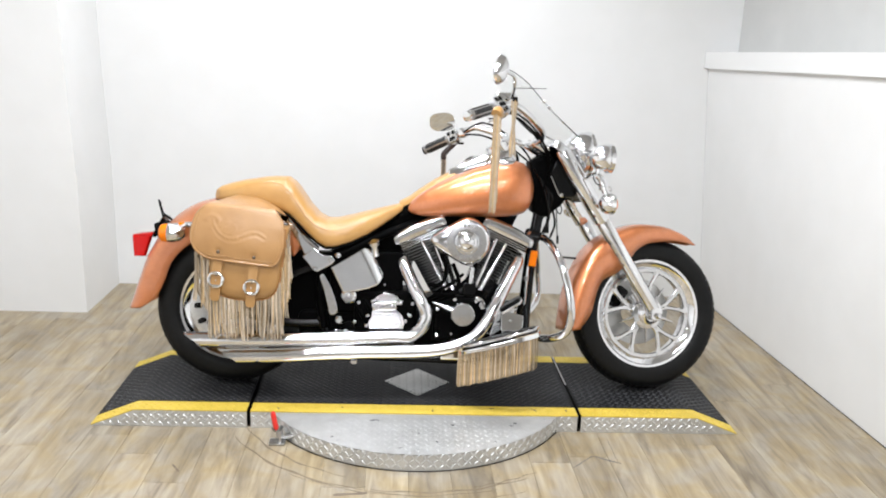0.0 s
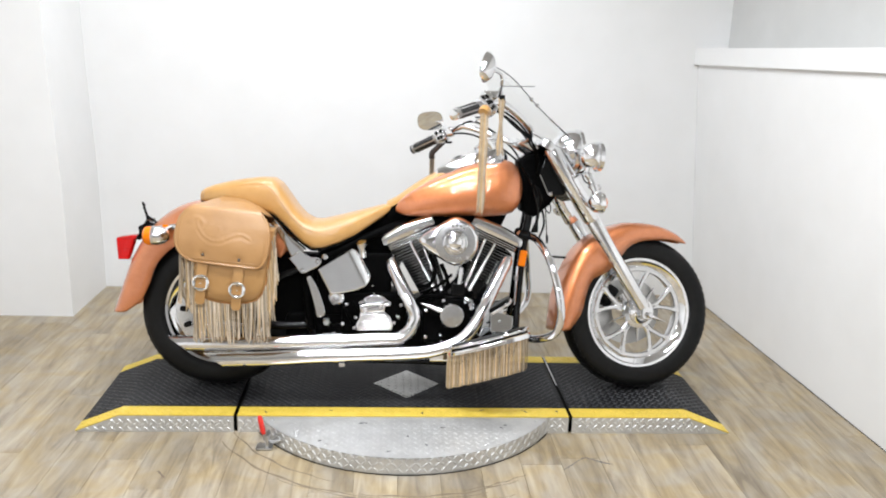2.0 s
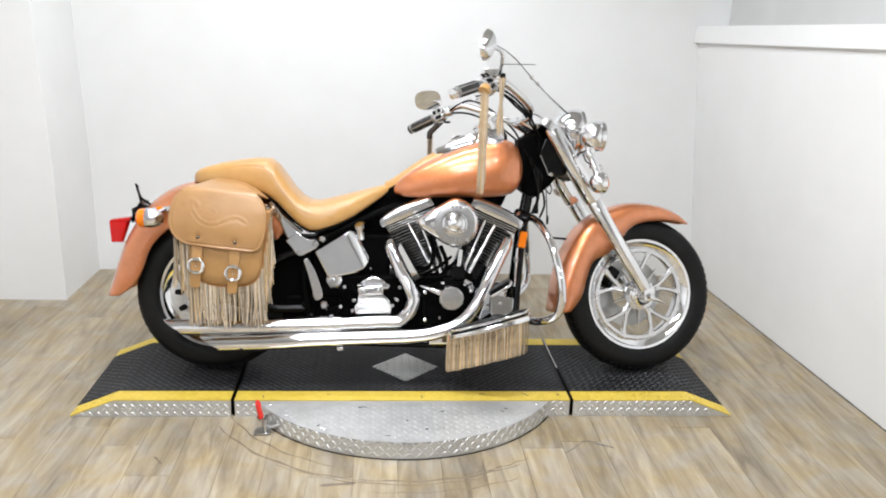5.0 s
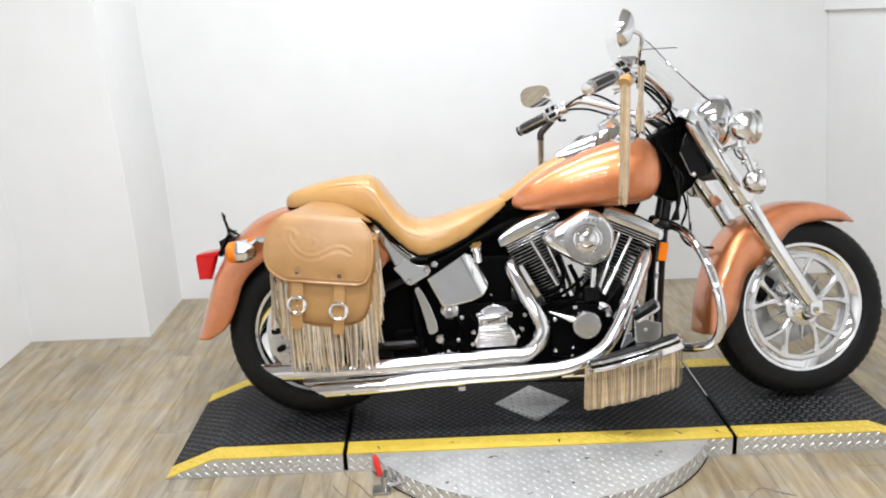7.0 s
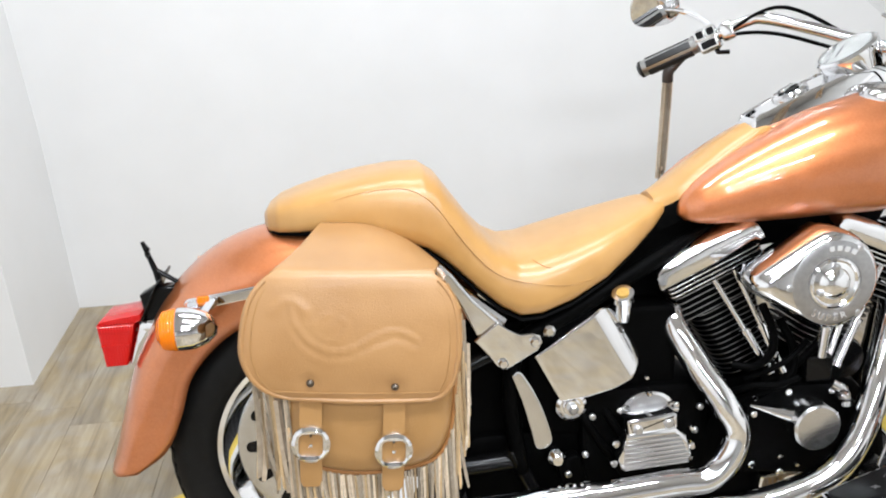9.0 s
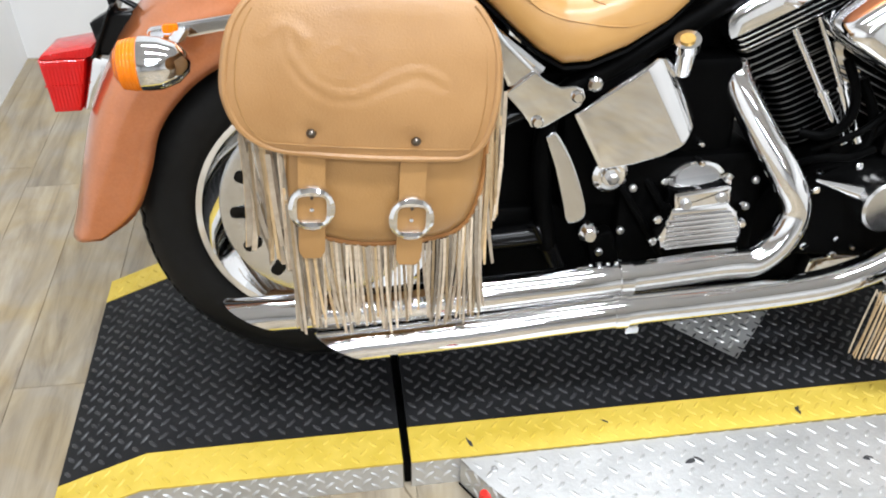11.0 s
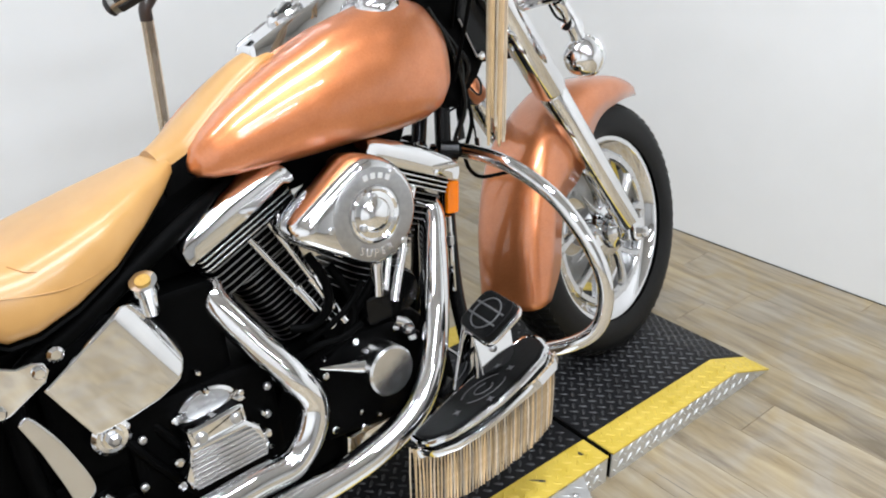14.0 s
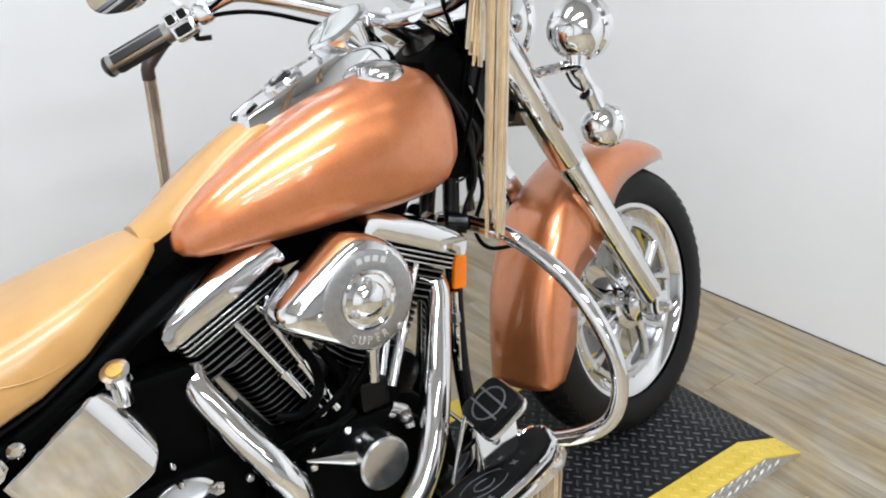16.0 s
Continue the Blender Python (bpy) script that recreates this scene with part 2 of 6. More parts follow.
    nt.links.new(n2.outputs["Fac"], bp.inputs["Height"])
    nt.links.new(bp.outputs["Normal"], bs.inputs["Normal"])
    mr = nt.nodes.new("ShaderNodeMapRange")
    mr.inputs["To Min"].default_value, mr.inputs["To Max"].default_value = 0.3, 0.48
    nt.links.new(n1.outputs["Fac"], mr.inputs["Value"])
    nt.links.new(mr.outputs["Result"], bs.inputs["Roughness"])
    return m


PLANK = plank_material()

# ---- geometry helpers ----


class Geo:
    """Vertices and faces that are gathered and then made into one mesh."""

    def __init__(self):
        self.v, self.f = [], []

    def add(self, verts, faces):
        k = len(self.v)
        self.v += [tuple(p) for p in verts]
        self.f += [tuple(i + k for i in q) for q in faces]
        return self

    def join(self, other, m=None):
        verts = [m @ Vector(p) for p in other.v] if m else other.v
        return self.add(verts, other.f)

    def turned(self, m):
        g = Geo()
        return g.add([m @ Vector(p) for p in self.v], self.f)

    def mesh(self, name, material, sharp=35):
        me = bpy.data.meshes.new(name)
        me.from_pydata(self.v, [], self.f)
        bm = bmesh.new()
        bm.from_mesh(me)
        bmesh.ops.recalc_face_normals(bm, faces=bm.faces)
        bm.to_mesh(me)
        bm.free()
        me.polygons.foreach_set("use_smooth", [True] * len(me.polygons))
        me.set_sharp_from_angle(angle=radians(sharp))
        me.materials.append(material)
        return me


def part(name, geo, material, parent=None, label="", sharp=35):
    ob = new(name, geo.mesh(name, material, sharp) if isinstance(geo, Geo) else geo)
    if parent:
        ob.parent = parent
    if label:
        ob["label"] = label
    return ob


def rings(rows, closed=True, cap=True):
    """A skin over rows of points, each row with the same count."""
    g, n = Geo(), len(rows[0])
    verts = [p for row in rows for p in row]
    faces = []
    for i in range(len(rows) - 1):
        for j in range(n if closed else n - 1):
            a, b = i * n + j, i * n + (j + 1) % n
            faces.append((a, b, b + n, a + n))
    if cap and closed:
        faces.append(tuple(range(n))[::-1])
        faces.append(tuple(range((len(rows) - 1) * n, len(rows) * n)))
    return g.add(verts, faces)


def spline(pts, k=8):
    """Points along a smooth line through pts."""
    p = [Vector(q) for q in pts]
    p = [2 * p[0] - p[1]] + p + [2 * p[-1] - p[-2]]
    out = []
    for i in range(1, len(p) - 2):
        for s in range(k):
            t = s / k
            a, b, c, d = p[i - 1:i + 3]
            out.append(0.5 * (2 * b + (c - a) * t + (2 * a - 5 * b + 4 * c - d) * t * t + (3 * b - a - 3 * c + d) * t ** 3))
    return out + [p[-2]]


def lerp(table, x):
    """Linear reading of rows (x, a, b, ...) at x, eased between the rows."""
    if x <= table[0][0]:
        return table[0][1:]
    for r, s in zip(table, table[1:]):
        if x <= s[0]:
            t = (x - r[0]) / (s[0] - r[0])
            return tuple(a + (b - a) * t for a, b in zip(r[1:], s[1:]))
    return table[-1][1:]


def tube(path, r, n=14, cap=True, slash=0.0):
    """A round bar along a path; r one radius or a list; slash shears the first end along the path."""
    path = [Vector(p) for p in path]
    rs = r if isinstance(r, (list, tuple)) else [r] * len(path)
    rows, side = [], None
    for i, p in enumerate(path):
        d = (path[min(i + 1, len(path) - 1)] - path[max(i - 1, 0)]).normalized()
        if side is None:
            side = d.orthogonal().normalized() if abs(d.z) > 0.9 else d.cross(Vector((0, 0, 1))).normalized()
        side = (side - d * side.dot(d)).normalized()
        up = side.cross(d)
        row = [p + rs[i] * (math.cos(2 * math.pi * j / n) * side + math.sin(2 * math.pi * j / n) * up) for j in range(n)]
        if slash and i == 0:
            row = [q - d * slash * (q - p).z / rs[i] for q in row]
        rows.append(row)
    return rings(rows, True, cap)


def lathe(profile, n=32, m=None, cap=True):
    """Turns rows (radius, height) round the z axis, then places it by m."""
    rows = [[(r * math.cos(2 * math.pi * j / n), r * math.sin(2 * math.pi * j / n), h) for j in range(n)] for r, h in profile]
    g = rings(rows, True, cap)
    return g.turned(m) if m else g


def slab(outline, depth, edge=0.003, m=None):
    """An outline (u, v) drawn out along z by depth, with rounded rims."""
    n = len(outline)
    c = [Vector((u, v, 0)) for u, v in outline]
    area = sum(c[i].x * c[(i + 1) % n].y - c[(i + 1) % n].x * c[i].y for i in range(n))
    sg = 1 if area > 0 else -1

    def inset(d, z):
        row = []
        for i in range(n):
            a, b, q = c[i - 1], c[(i + 1) % n], c[i]
            t = (b - a).normalized()
            row.append((q.x - sg * t.y * d, q.y + sg * t.x * d, z))
        return row
    rows = [inset(edge * 1.7, 0), inset(edge, 0), inset(edge * 0.3, edge * 0.3), inset(0, edge), inset(0, depth - edge), inset(edge * 0.3, depth - edge * 0.3), inset(edge, depth), inset(edge * 1.7, depth)]
    g = rings(rows)
    return g.turned(m) if m else g


def rounded(w, h, r, k=5):
    """The outline of a rectangle with round corners, about its middle."""
    out = []
    for cx, cy, a0 in ((w / 2 - r, h / 2 - r, 0), (-w / 2 + r, h / 2 - r, 90), (-w / 2 + r, -h / 2 + r, 180), (w / 2 - r, -h / 2 + r, 270)):
        for i in range(k + 1):
            a = radians(a0 + 90 * i / k)
            out.append((cx + r * math.cos(a), cy + r * math.sin(a)))
    return out


def rbox(sx, sy, sz, r=0.006, edge=0.003, m=None):
    """A box with rounded edges about its middle."""
    g = slab(rounded(sx, sy, r, 3), sz, edge).turned(pose(0, 0, -sz / 2))
    return g.turned(m) if m else g


def box(x0, x1, y0, y1, z0, z1):
    v = [(x, y, z) for z in (z0, z1) for x, y in ((x0, y0), (x1, y0), (x1, y1), (x0, y1))]
    return Geo().add(v, [(0, 3, 2, 1), (4, 5, 6, 7), (0, 1, 5, 4), (1, 2, 6, 5), (2, 3, 7, 6), (3, 0, 4, 7)])


def prism(outline, z0, z1):
    n = len(outline)
    v = [(x, y, z0) for x, y in outline] + [(x, y, z1) for x, y in outline]
    f = [tuple(range(n))[::-1], tuple(range(n, 2 * n))] + [(i, (i + 1) % n, (i + 1) % n + n, i + n) for i in range(n)]
    return Geo().add(v, f)


def ball(r, m=None, n=24, k=12, a0=-90, a1=90):
    prof = [(max(r * math.cos(radians(a0 + (a1 - a0) * i / k)), 0.0004), r * math.sin(radians(a0 + (a1 - a0) * i / k))) for i in range(k + 1)]
    return lathe(prof, n, m)


def thing(name, label, category, group="", m=None, kind=""):
    ob = new(name)
    ob.empty_display_size = 0.1
    if m:
        ob.matrix_world = m
    return tagged(ob, label, category, group, kind)


def structure(name, geo, material, label, category):
    return tagged(part(name, geo, material), label, category, kind="structure")


# ---- the room ----
structure("ceiling", box(-6, 6, -6, 7, 3.0, 3.12), CEIL, "plain white painted ceiling with tube lamps", "ceiling")
structure("wall_north", box(-3.0, 3.2, 4.94, 5.06, 0, 3.0), WALL, "smooth white painted back wall", "wall")
structure("wall_pillar", rings([[(-2.4298, 4.405, z), (x, 4.405, z), (x, 4.9398, z), (-2.4298, 4.9398, z)] for x, z in ((-1.852, 0), (-1.858, 0.7), (-1.884, 1.3), (-1.925, 3.0))]), WALL, "white painted boxed-out wall column in the corner", "wall")
structure("wall_west", box(-2.56, -2.43, -6, 4.9398, 0, 3.0), WALL, "white painted side wall", "wall")
EAST = [(1.690, 4.938), (2.105, -6.0), (2.245, -6.0), (1.830, 4.938)]
structure("wall_east", rings([[(x - lean, y, z) for x, y in EAST] for lean, z in ((0, 0), (0.122, 1.46))]), WALL, "white painted side wall, smooth and plain", "wall")
# the upper wall's dimmer light is put into its grey colour
structure("wall_east_upper", prism([(x + 0.05, y) for x, y in EAST], 1.462, 3.0), WALL_SHADED, "upper part of the white side wall, its shade coloured in grey", "wall")
structure("trim", rings([[(x, y, z), (x + 0.2, y, z), (x + 0.2, y, z + 0.088), (x, y, z + 0.092)] for x, y, z in ((1.548, 4.937, 1.395), (1.615, 3.2, 1.440), (1.76, -0.6, 1.50))]), WALL, "white boxed ledge along the side wall", "trim")
structure("wall_south", box(-6, 6, -6.1, -6.0, 0, 3.0), BACKWALL, "plain pale wall at the far end of the showroom", "wall")

# ---- the turntable platform ----
YF, YB, TOP = 3.10, 3.725, 0.072
XL, XBL, XSL, XSR, XBR, XR = -1.38, -1.215, -0.772, 0.54, 1.02, 1.19


def lug(length=0.024, width=0.007, height=0.0026):
    """One raised lozenge of tread plate, along x."""
    o = [(-length / 2, 0), (-length / 4, -width / 2), (length / 4, -width / 2), (length / 2, 0), (length / 4, width / 2), (-length / 4, width / 2)]
    v = [(x, y, 0) for x, y in o] + [(x * 0.6, y * 0.45, height) for x, y in o]
    return Geo().add(v, [tuple(range(6, 12))] + [(i, (i + 1) % 6, (i + 1) % 6 + 6, i + 6) for i in range(6)])


LUG = lug()


def tread(inside, x0, x1, y0, y1, pitch, place, scale=1.0):
    """Crossed lozenges in alternate directions over an area."""
    g = Geo()
    step = pitch / math.sqrt(2)
    nx, ny = int((x1 - x0) / step), int((y1 - y0) / step)
    for m in range(nx + 1):
        for k in range(m % 2, ny + 1, 2):
            x, y = x0 + m * step, y0 + k * step
            i, j = (m + k) // 2, (m - k) // 2
            if inside(x, y):
                g.join(LUG, place(x, y) @ pose(0, 0, 0, 0, 0, 45 if (i + j) % 2 else -45) @ Matrix.Scale(scale, 4))
    return g


def top_z(x):
    """The height of the platform's upper face along its length."""
    return lerp([(XL, 0.006), (XBL, TOP), (XBR, TOP), (XR, 0.006)], x)[0]


def top_place(x, y):
    slope = math.degrees(math.atan2(top_z(x + 0.002) - top_z(x - 0.002), 0.004))
    return pose(x, y, top_z(x) - 0.0002, 0, -slope, 0)


def sheet(xs, y0, y1, lift, thick):
    """A sheet that follows the platform's upper face."""
    rows = []
    for x in xs:
        z = top_z(x) + lift
        rows.append([(x, y0, z - thick), (x, y1, z - thick), (x, y1, z), (x, y0, z)])
    return rings(rows)


def deck_section(name, x0, x1, label):
    xs = sorted({x0, x1, *[x for x in (XBL, XBR) if x0 < x < x1]})
    root = thing(name, label, "platform", "turntable platform")
    core = rings([[(x, YF + 0.004, 0.001), (x, YB - 0.004, 0.001), (x, YB - 0.004, max(top_z(x) - 0.004, 0.002)), (x, YF + 0.004, max(top_z(x) - 0.004, 0.002))] for x in xs])
    part("core", core, BLACK_MATT, root)
    part("mat", sheet(xs, YF + 0.075, YB - 0.07, 0.0, 0.004), MAT, root, "black rubber tread-plate mat")
    part("yellow_stripe", sheet(xs, YF - 0.002, YF + 0.073, 0.0005, 0.0045), YELLOW, root, "yellow safety edge stripe")
    part("yellow_stripe", sheet(xs, YB - 0.068, YB + 0.002, 0.0005, 0.0045), YELLOW, root, "yellow safety edge stripe")
    for y, side in ((YF, -1), (YB, 1)):
        v = [(x, y + side * 0.001, 0.0) for x in xs] + [(x, y + side * 0.001, max(top_z(x) - 0.0045, 0.001)) for x in xs]
        n = len(xs)
        o = [(x, 0.0) for x in xs] + [(x, max(top_z(x) - 0.0045, 0.001)) for x in xs[::-1]]
        skirt = part("skirt", slab(o, 0.003, 0.0004, pose(0, y + (0.003 if side < 0 else 0.003), 0, 90)), ALLOY, root, "aluminium tread-plate skirt")
        if side < 0:
            g = tread(lambda x, z: z < top_z(x) - 0.012, x0 + 0.015, x1 - 0.012, 0.012, TOP, 0.0223,
                      lambda x, z: pose(x, YF - 0.0002, z, 90), 1.05)
            part("tread_relief", g, ALLOY, skirt)["kind"] = "stuff"
    g = tread(lambda x, y: True, x0 + 0.014, x1 - 0.012, YF + 0.092, YB - 0.085, 0.0223, top_place, 1.0)
    # lugs paler than the mat: their glint is in the colour
    part("tread_relief", g, MAT_GLINT_SCUFF, root)["kind"] = "stuff"
    for y0, y1 in ((YF + 0.012, YF + 0.066), (YB - 0.058, YB - 0.008)):
        g = tread(lambda x, y: True, x0 + 0.014, x1 - 0.012, y0, y1, 0.0223, lambda x, y: top_place(x, y) @ pose(0, 0, 0.0004), 0.95)
        part("tread_relief", g, YELLOW, root)["kind"] = "stuff"
    return root


deck_section("entry_ramp", XL, XSL - 0.009, "black tread-plate ramp with yellow edge stripes on plank floor")
deck = deck_section("turntable_deck", XSL + 0.006, XSR - 0.009, "black tread-plate deck with yellow edge stripes under the motorcycle")
deck_section("exit_ramp", XSR + 0.006, XR, "black tread-plate ramp with yellow edge stripes beside white wall")
for x in (XSL, XSR):
    part("joint_strip", box(x - 0.0055, x + 0.0055, YF + 0.01, YB - 0.01, 0.001, TOP - 0.012), BLACK_MATT, deck)
part("joint_rod", tube([(XSR - 0.001, YF + 0.30, TOP - 0.001), (XSR - 0.001, YB - 0.01, TOP - 0.001)], 0.0035, 8), STEEL, deck, "grey steel hinge rod")
part("joint_tube", tube([(XSR - 0.001, YF + 0.01, TOP - 0.004), (XSR - 0.001, YB - 0.01, TOP - 0.004)], 0.006, 8), BLACK_MATT, deck, "black hinge rod")
# bare metal lozenge in the middle of the mat
dia = [(-0.247, 3.408), (-0.108, 3.262), (0.03, 3.405), (-0.104, 3.548)]
part("metal_inset", prism(dia, TOP - 0.003, TOP + 0.0016), ALLOY, deck, "bare aluminium lozenge plate")


def in_dia(x, y):
    return abs(x + 0.107) / 0.138 + abs(y - 3.405) / 0.143 < 0.88


part("tread_relief", tread(in_dia, -0.25, 0.04, 3.25, 3.56, 0.0223, lambda x, y: pose(x, y, TOP + 0.0014)), ALLOY, deck)["kind"] = "stuff"

# the round table that shows in front of the deck
CX, CY, CR = -0.118, 3.425, 0.652


a0 = math.asin((CY - YF + 0.004) / CR)
arc = [(CX + CR * math.cos(-a), CY + CR * math.sin(-a)) for a in [a0 + (math.pi - 2 * a0) * i / 60 for i in range(61)]]
table = thing("turntable_disc", "round bare aluminium tread-plate turntable with skirt", "turntable", "turntable platform")
part("disc_top", prism(arc, TOP - 0.010, TOP - 0.004), ALLOY, table)
inner = [(CX + (x - CX) * 0.994, CY + (y - CY) * 0.994) for x, y in arc]
rows = [[(x, y, 0.003), (x, y, TOP - 0.0045), (u, v, TOP - 0.0045), (u, v, 0.003)] for (x, y), (u, v) in zip(arc, inner)]
part("disc_skirt", rings(rows), ALLOY, table, "curved tread-plate skirt")
part("disc_gasket", rings([[(CX + (x - CX) * k, CY + (y - CY) * k, z) for k, z in ((1.004, 0.0), (1.004, 0.003), (0.98, 0.003), (0.98, 0.0))] for x, y in arc]), BLACK_MATT, table, "black rubber foot strip")


def on_disc(x, y):
    return (x - CX) ** 2 + (y - CY) ** 2 < (CR - 0.012) ** 2 and y < YF - 0.008


part("tread_relief", tread(on_disc, CX - CR, CX + CR, CY - CR, YF, 0.0270, lambda x, y: pose(x, y, TOP - 0.0042) @ Matrix.Diagonal((1, 1, 0.55, 1)), 0.95), ALLOY, table)["kind"] = "stuff"
g = Geo()
for i in range(1, 62):
    a = a0 + (math.pi - 2 * a0) * i / 62
    for j, z in enumerate((0.018, 0.040, 0.060)):
        x, y = CX + (CR + 0.0003) * math.cos(-a), CY + (CR + 0.0003) * math.sin(-a)
        g.join(LUG, pose(x, y, z, 90, 0, 90 - math.degrees(a)) @ pose(0, 0, 0, 0, 0, 45 if (i + j) % 2 else -45))
part("tread_relief", g, ALLOY, table)["kind"] = "stuff"
for a in (35, 62, 90, 118, 145):
    x, y = CX + (CR - 0.03) * math.cos(-radians(a)), CY + (CR - 0.03) * math.sin(-radians(a))
    if y < YF - 0.03:
        part("screw", lathe([(0.006, 0), (0.006, 0.0015), (0.004, 0.003)], 10, pose(x, y, TOP - 0.0045)), STEEL, table)

# dark scuffs on the yellow edge and dirt on the table
wear = random.Random(3)
for k in range(0, 11, 2):
    x, y = (-0.66, -0.52, -0.41, -0.27, -0.05, 0.06, 0.19, 0.27, 0.36, 0.43, 0.49)[k], YF + wear.uniform(0.012, 0.06)
    l, w = wear.uniform(0.006, 0.018), wear.uniform(0.002, 0.005)
    o = [(l * math.cos(t) * (1 + 0.4 * math.sin(3 * t + k)), w * math.sin(t)) for t in [i * 0.449 for i in range(14)]]
    part("stripe_scuff", slab(o, 0.0007, 0.0002, pose(x, y, TOP + 0.0004, 0, 0, wear.uniform(0, 180))), MAT_GLINT_SCUFF, deck, "dark scuff on the yellow stripe")
for k in range(9):
    a, r = radians(wear.uniform(215, 325)), CR * wear.uniform(0.62, 0.95)
    x, y = CX + r * math.cos(a), CY + r * math.sin(a)
    if y < YF - 0.02:
        l, w = wear.uniform(0.004, 0.010), wear.uniform(0.002, 0.005)
        o = [(l * math.cos(t) * (1 + 0.4 * math.sin(2 * t + k)), w * math.sin(t)) for t in [i * 0.449 for i in range(14)]]
        part("dirt_mark", slab(o, 0.0006, 0.0002, pose(x, y, TOP - 0.0041, 0, 0, wear.uniform(0, 180))), MAT_GLINT_SCUFF, table, "dark dirt mark")

# the toggle clamp on the table's rim
clamp = thing("toggle_clamp", "toggle clamp with red vinyl grip on the turntable rim", "clamp")
bx, by = -0.645, 2.985
part("base_plate", rbox(0.06, 0.05, 0.006, 0.006, 0.001, pose(bx, by - 0.01, 0.006)), STEEL, clamp)
part("bracket", rbox(0.012, 0.05, 0.05, 0.004, 0.001, pose(bx + 0.012, by - 0.004, 0.034)), STEEL, clamp)
part("linkage", tube([(bx, by - 0.005, 0.030), (bx + 0.035, by - 0.015, 0.026), (bx + 0.065, by - 0.012, 0.036)], 0.006, 8), STEEL, clamp)
part("lever", tube([(bx + 0.002, by - 0.008, 0.025), (bx - 0.004, by - 0.006, 0.07)], 0.005, 8), STEEL, clamp)
part("grip", tube(spline([(bx - 0.003, by - 0.007, 0.055), (bx - 0.010, by - 0.004, 0.085), (bx - 0.018, by + 0.0, 0.125)], 4), [0.007] + [0.010] * 7 + [0.006], 12), RED, clamp, "red vinyl grip")

# ---- the motorcycle, built upright and then leaned on its stand ----
LEANED = pose(0, 3.405, 0.075, -9, 0, 0)
bike = thing("motorcycle", "copper cruiser motorcycle with chrome engine and tan leather seat on turntable", "motorcycle", m=LEANED)


def P(x, w, z):
    """A place on the motorcycle: x ahead, w to its right, z up."""
    return Vector((x, -w, z))


def side_pose(x, w, z, turn=0.0):
    """A pose whose u runs ahead, v up and depth to the motorcycle's right."""
    return Matrix.Translation(P(x, w, z)) @ pose(0, 0, 0, 90, 0, 0) @ pose(0, 0, 0, 0, 0, turn)


def bpart(name, geo, material, parent=None, label="", sharp=35):
    return part(name, geo, material, parent or bike, label, sharp)


AXIS_AT, AXIS = P(0.394, 0, 0.947), Vector((-0.545, 0, 0.838)).normalized()
STEER = Matrix.Translation(AXIS_AT) @ Matrix.Rotation(radians(10), 4, AXIS) @ Matrix.Translation(-AXIS_AT)


def fpart(name, geo, material, parent=None, label="", sharp=35):
    """A part of the steered front end."""
    return part(name, geo.turned(STEER), material, parent or bike, label, sharp)


# -- wheels --
def tyre(r, half, rim_r):
    prof = []
    for i in range(25):
        a = radians(-125 + 250 * i / 24)
        rr = (r + rim_r) / 2 + (r - rim_r) / 2 * math.copysign(abs(math.cos(a)) ** 0.75, math.cos(a))
        prof.append((rr, half * math.copysign(abs(math.sin(a)) ** 0.8, math.sin(a))))
    return lathe(prof, 72, cap=False)


def rim(rr, half):
    prof = [(rr - 0.004, half), (rr + 0.006, half + 0.002), (rr + 0.008, half - 0.004), (rr, half - 0.010), (rr - 0.006, half - 0.014), (rr - 0.030, half * 0.5),
            (rr - 0.034, 0), (rr - 0.030, -half * 0.5), (rr - 0.006, -half + 0.014), (rr + 0.008, -half + 0.004), (rr + 0.006, -half - 0.002), (rr - 0.004, -half),
            (rr - 0.014, -half + 0.012), (rr - 0.040, -half * 0.5), (rr - 0.044, 0), (rr - 0.040, half * 0.5), (rr - 0.014, half - 0.012), (rr - 0.004, half)]
    return lathe(prof, 72, cap=False)


def wheel_pose(x, z):
    return side_pose(x, 0, z)


def tyre_blocks(r, half, m, n=64):
    """Raised tread blocks round the running face."""
    g = Geo()
    for i in range(n):
        for k, (a, s) in enumerate(((-30, 1), (-10, -1), (10, 1), (30, -1))):
            ang = 360 / n * (i + 0.5 * (k % 2))
            q = rbox(0.004, 0.019, 0.0235 if k in (1, 2) else 0.026, 0.003, 0.001)
            rr = r + 0.0004 - abs(a) / 30 * 0.011
            g.join(q, m @ pose(0, 0, 0, 0, 0, ang) @ pose(rr, 0, half * math.sin(radians(a)) * 1.25, 0, -a * 0.75, 0) @ pose(0, 0, 0, 14 * s, 0, 0))
    return g


fw = bpart("front_wheel", Geo().join(lathe([(0.040, -0.052), (0.05, -0.04), (0.05, 0.03), (0.066, 0.036), (0.066, 0.050), (0.048, 0.054), (0.046, 0.072), (0.036, 0.078), (0.030, 0.088), (0.014, 0.090)], 32), wheel_pose(0.868, 0.322)).turned(STEER), CHROME, label="chrome split-spoke front wheel")
WF = wheel_pose(0.868, 0.322)
fpart("tyre", tyre(0.3225, 0.066, 0.215).turned(WF), RUBBER, fw, "black road tyre")
fpart("tread_pattern", tyre_blocks(0.325, 0.066, WF), RUBBER, fw)["kind"] = "stuff"
fpart("rim", rim(0.226, 0.048).turned(WF), CHROME, fw)
SPAN = [(0.044, 0.0, 0.040), (0.070, 1.5, 0.027), (0.095, 4.0, 0.020), (0.120, 8.0, 0.0175), (0.145, 11.5, 0.0175), (0.165, 14.0, 0.022), (0.180, 15.5, 0.034), (0.192, 16.0, 0.056)]


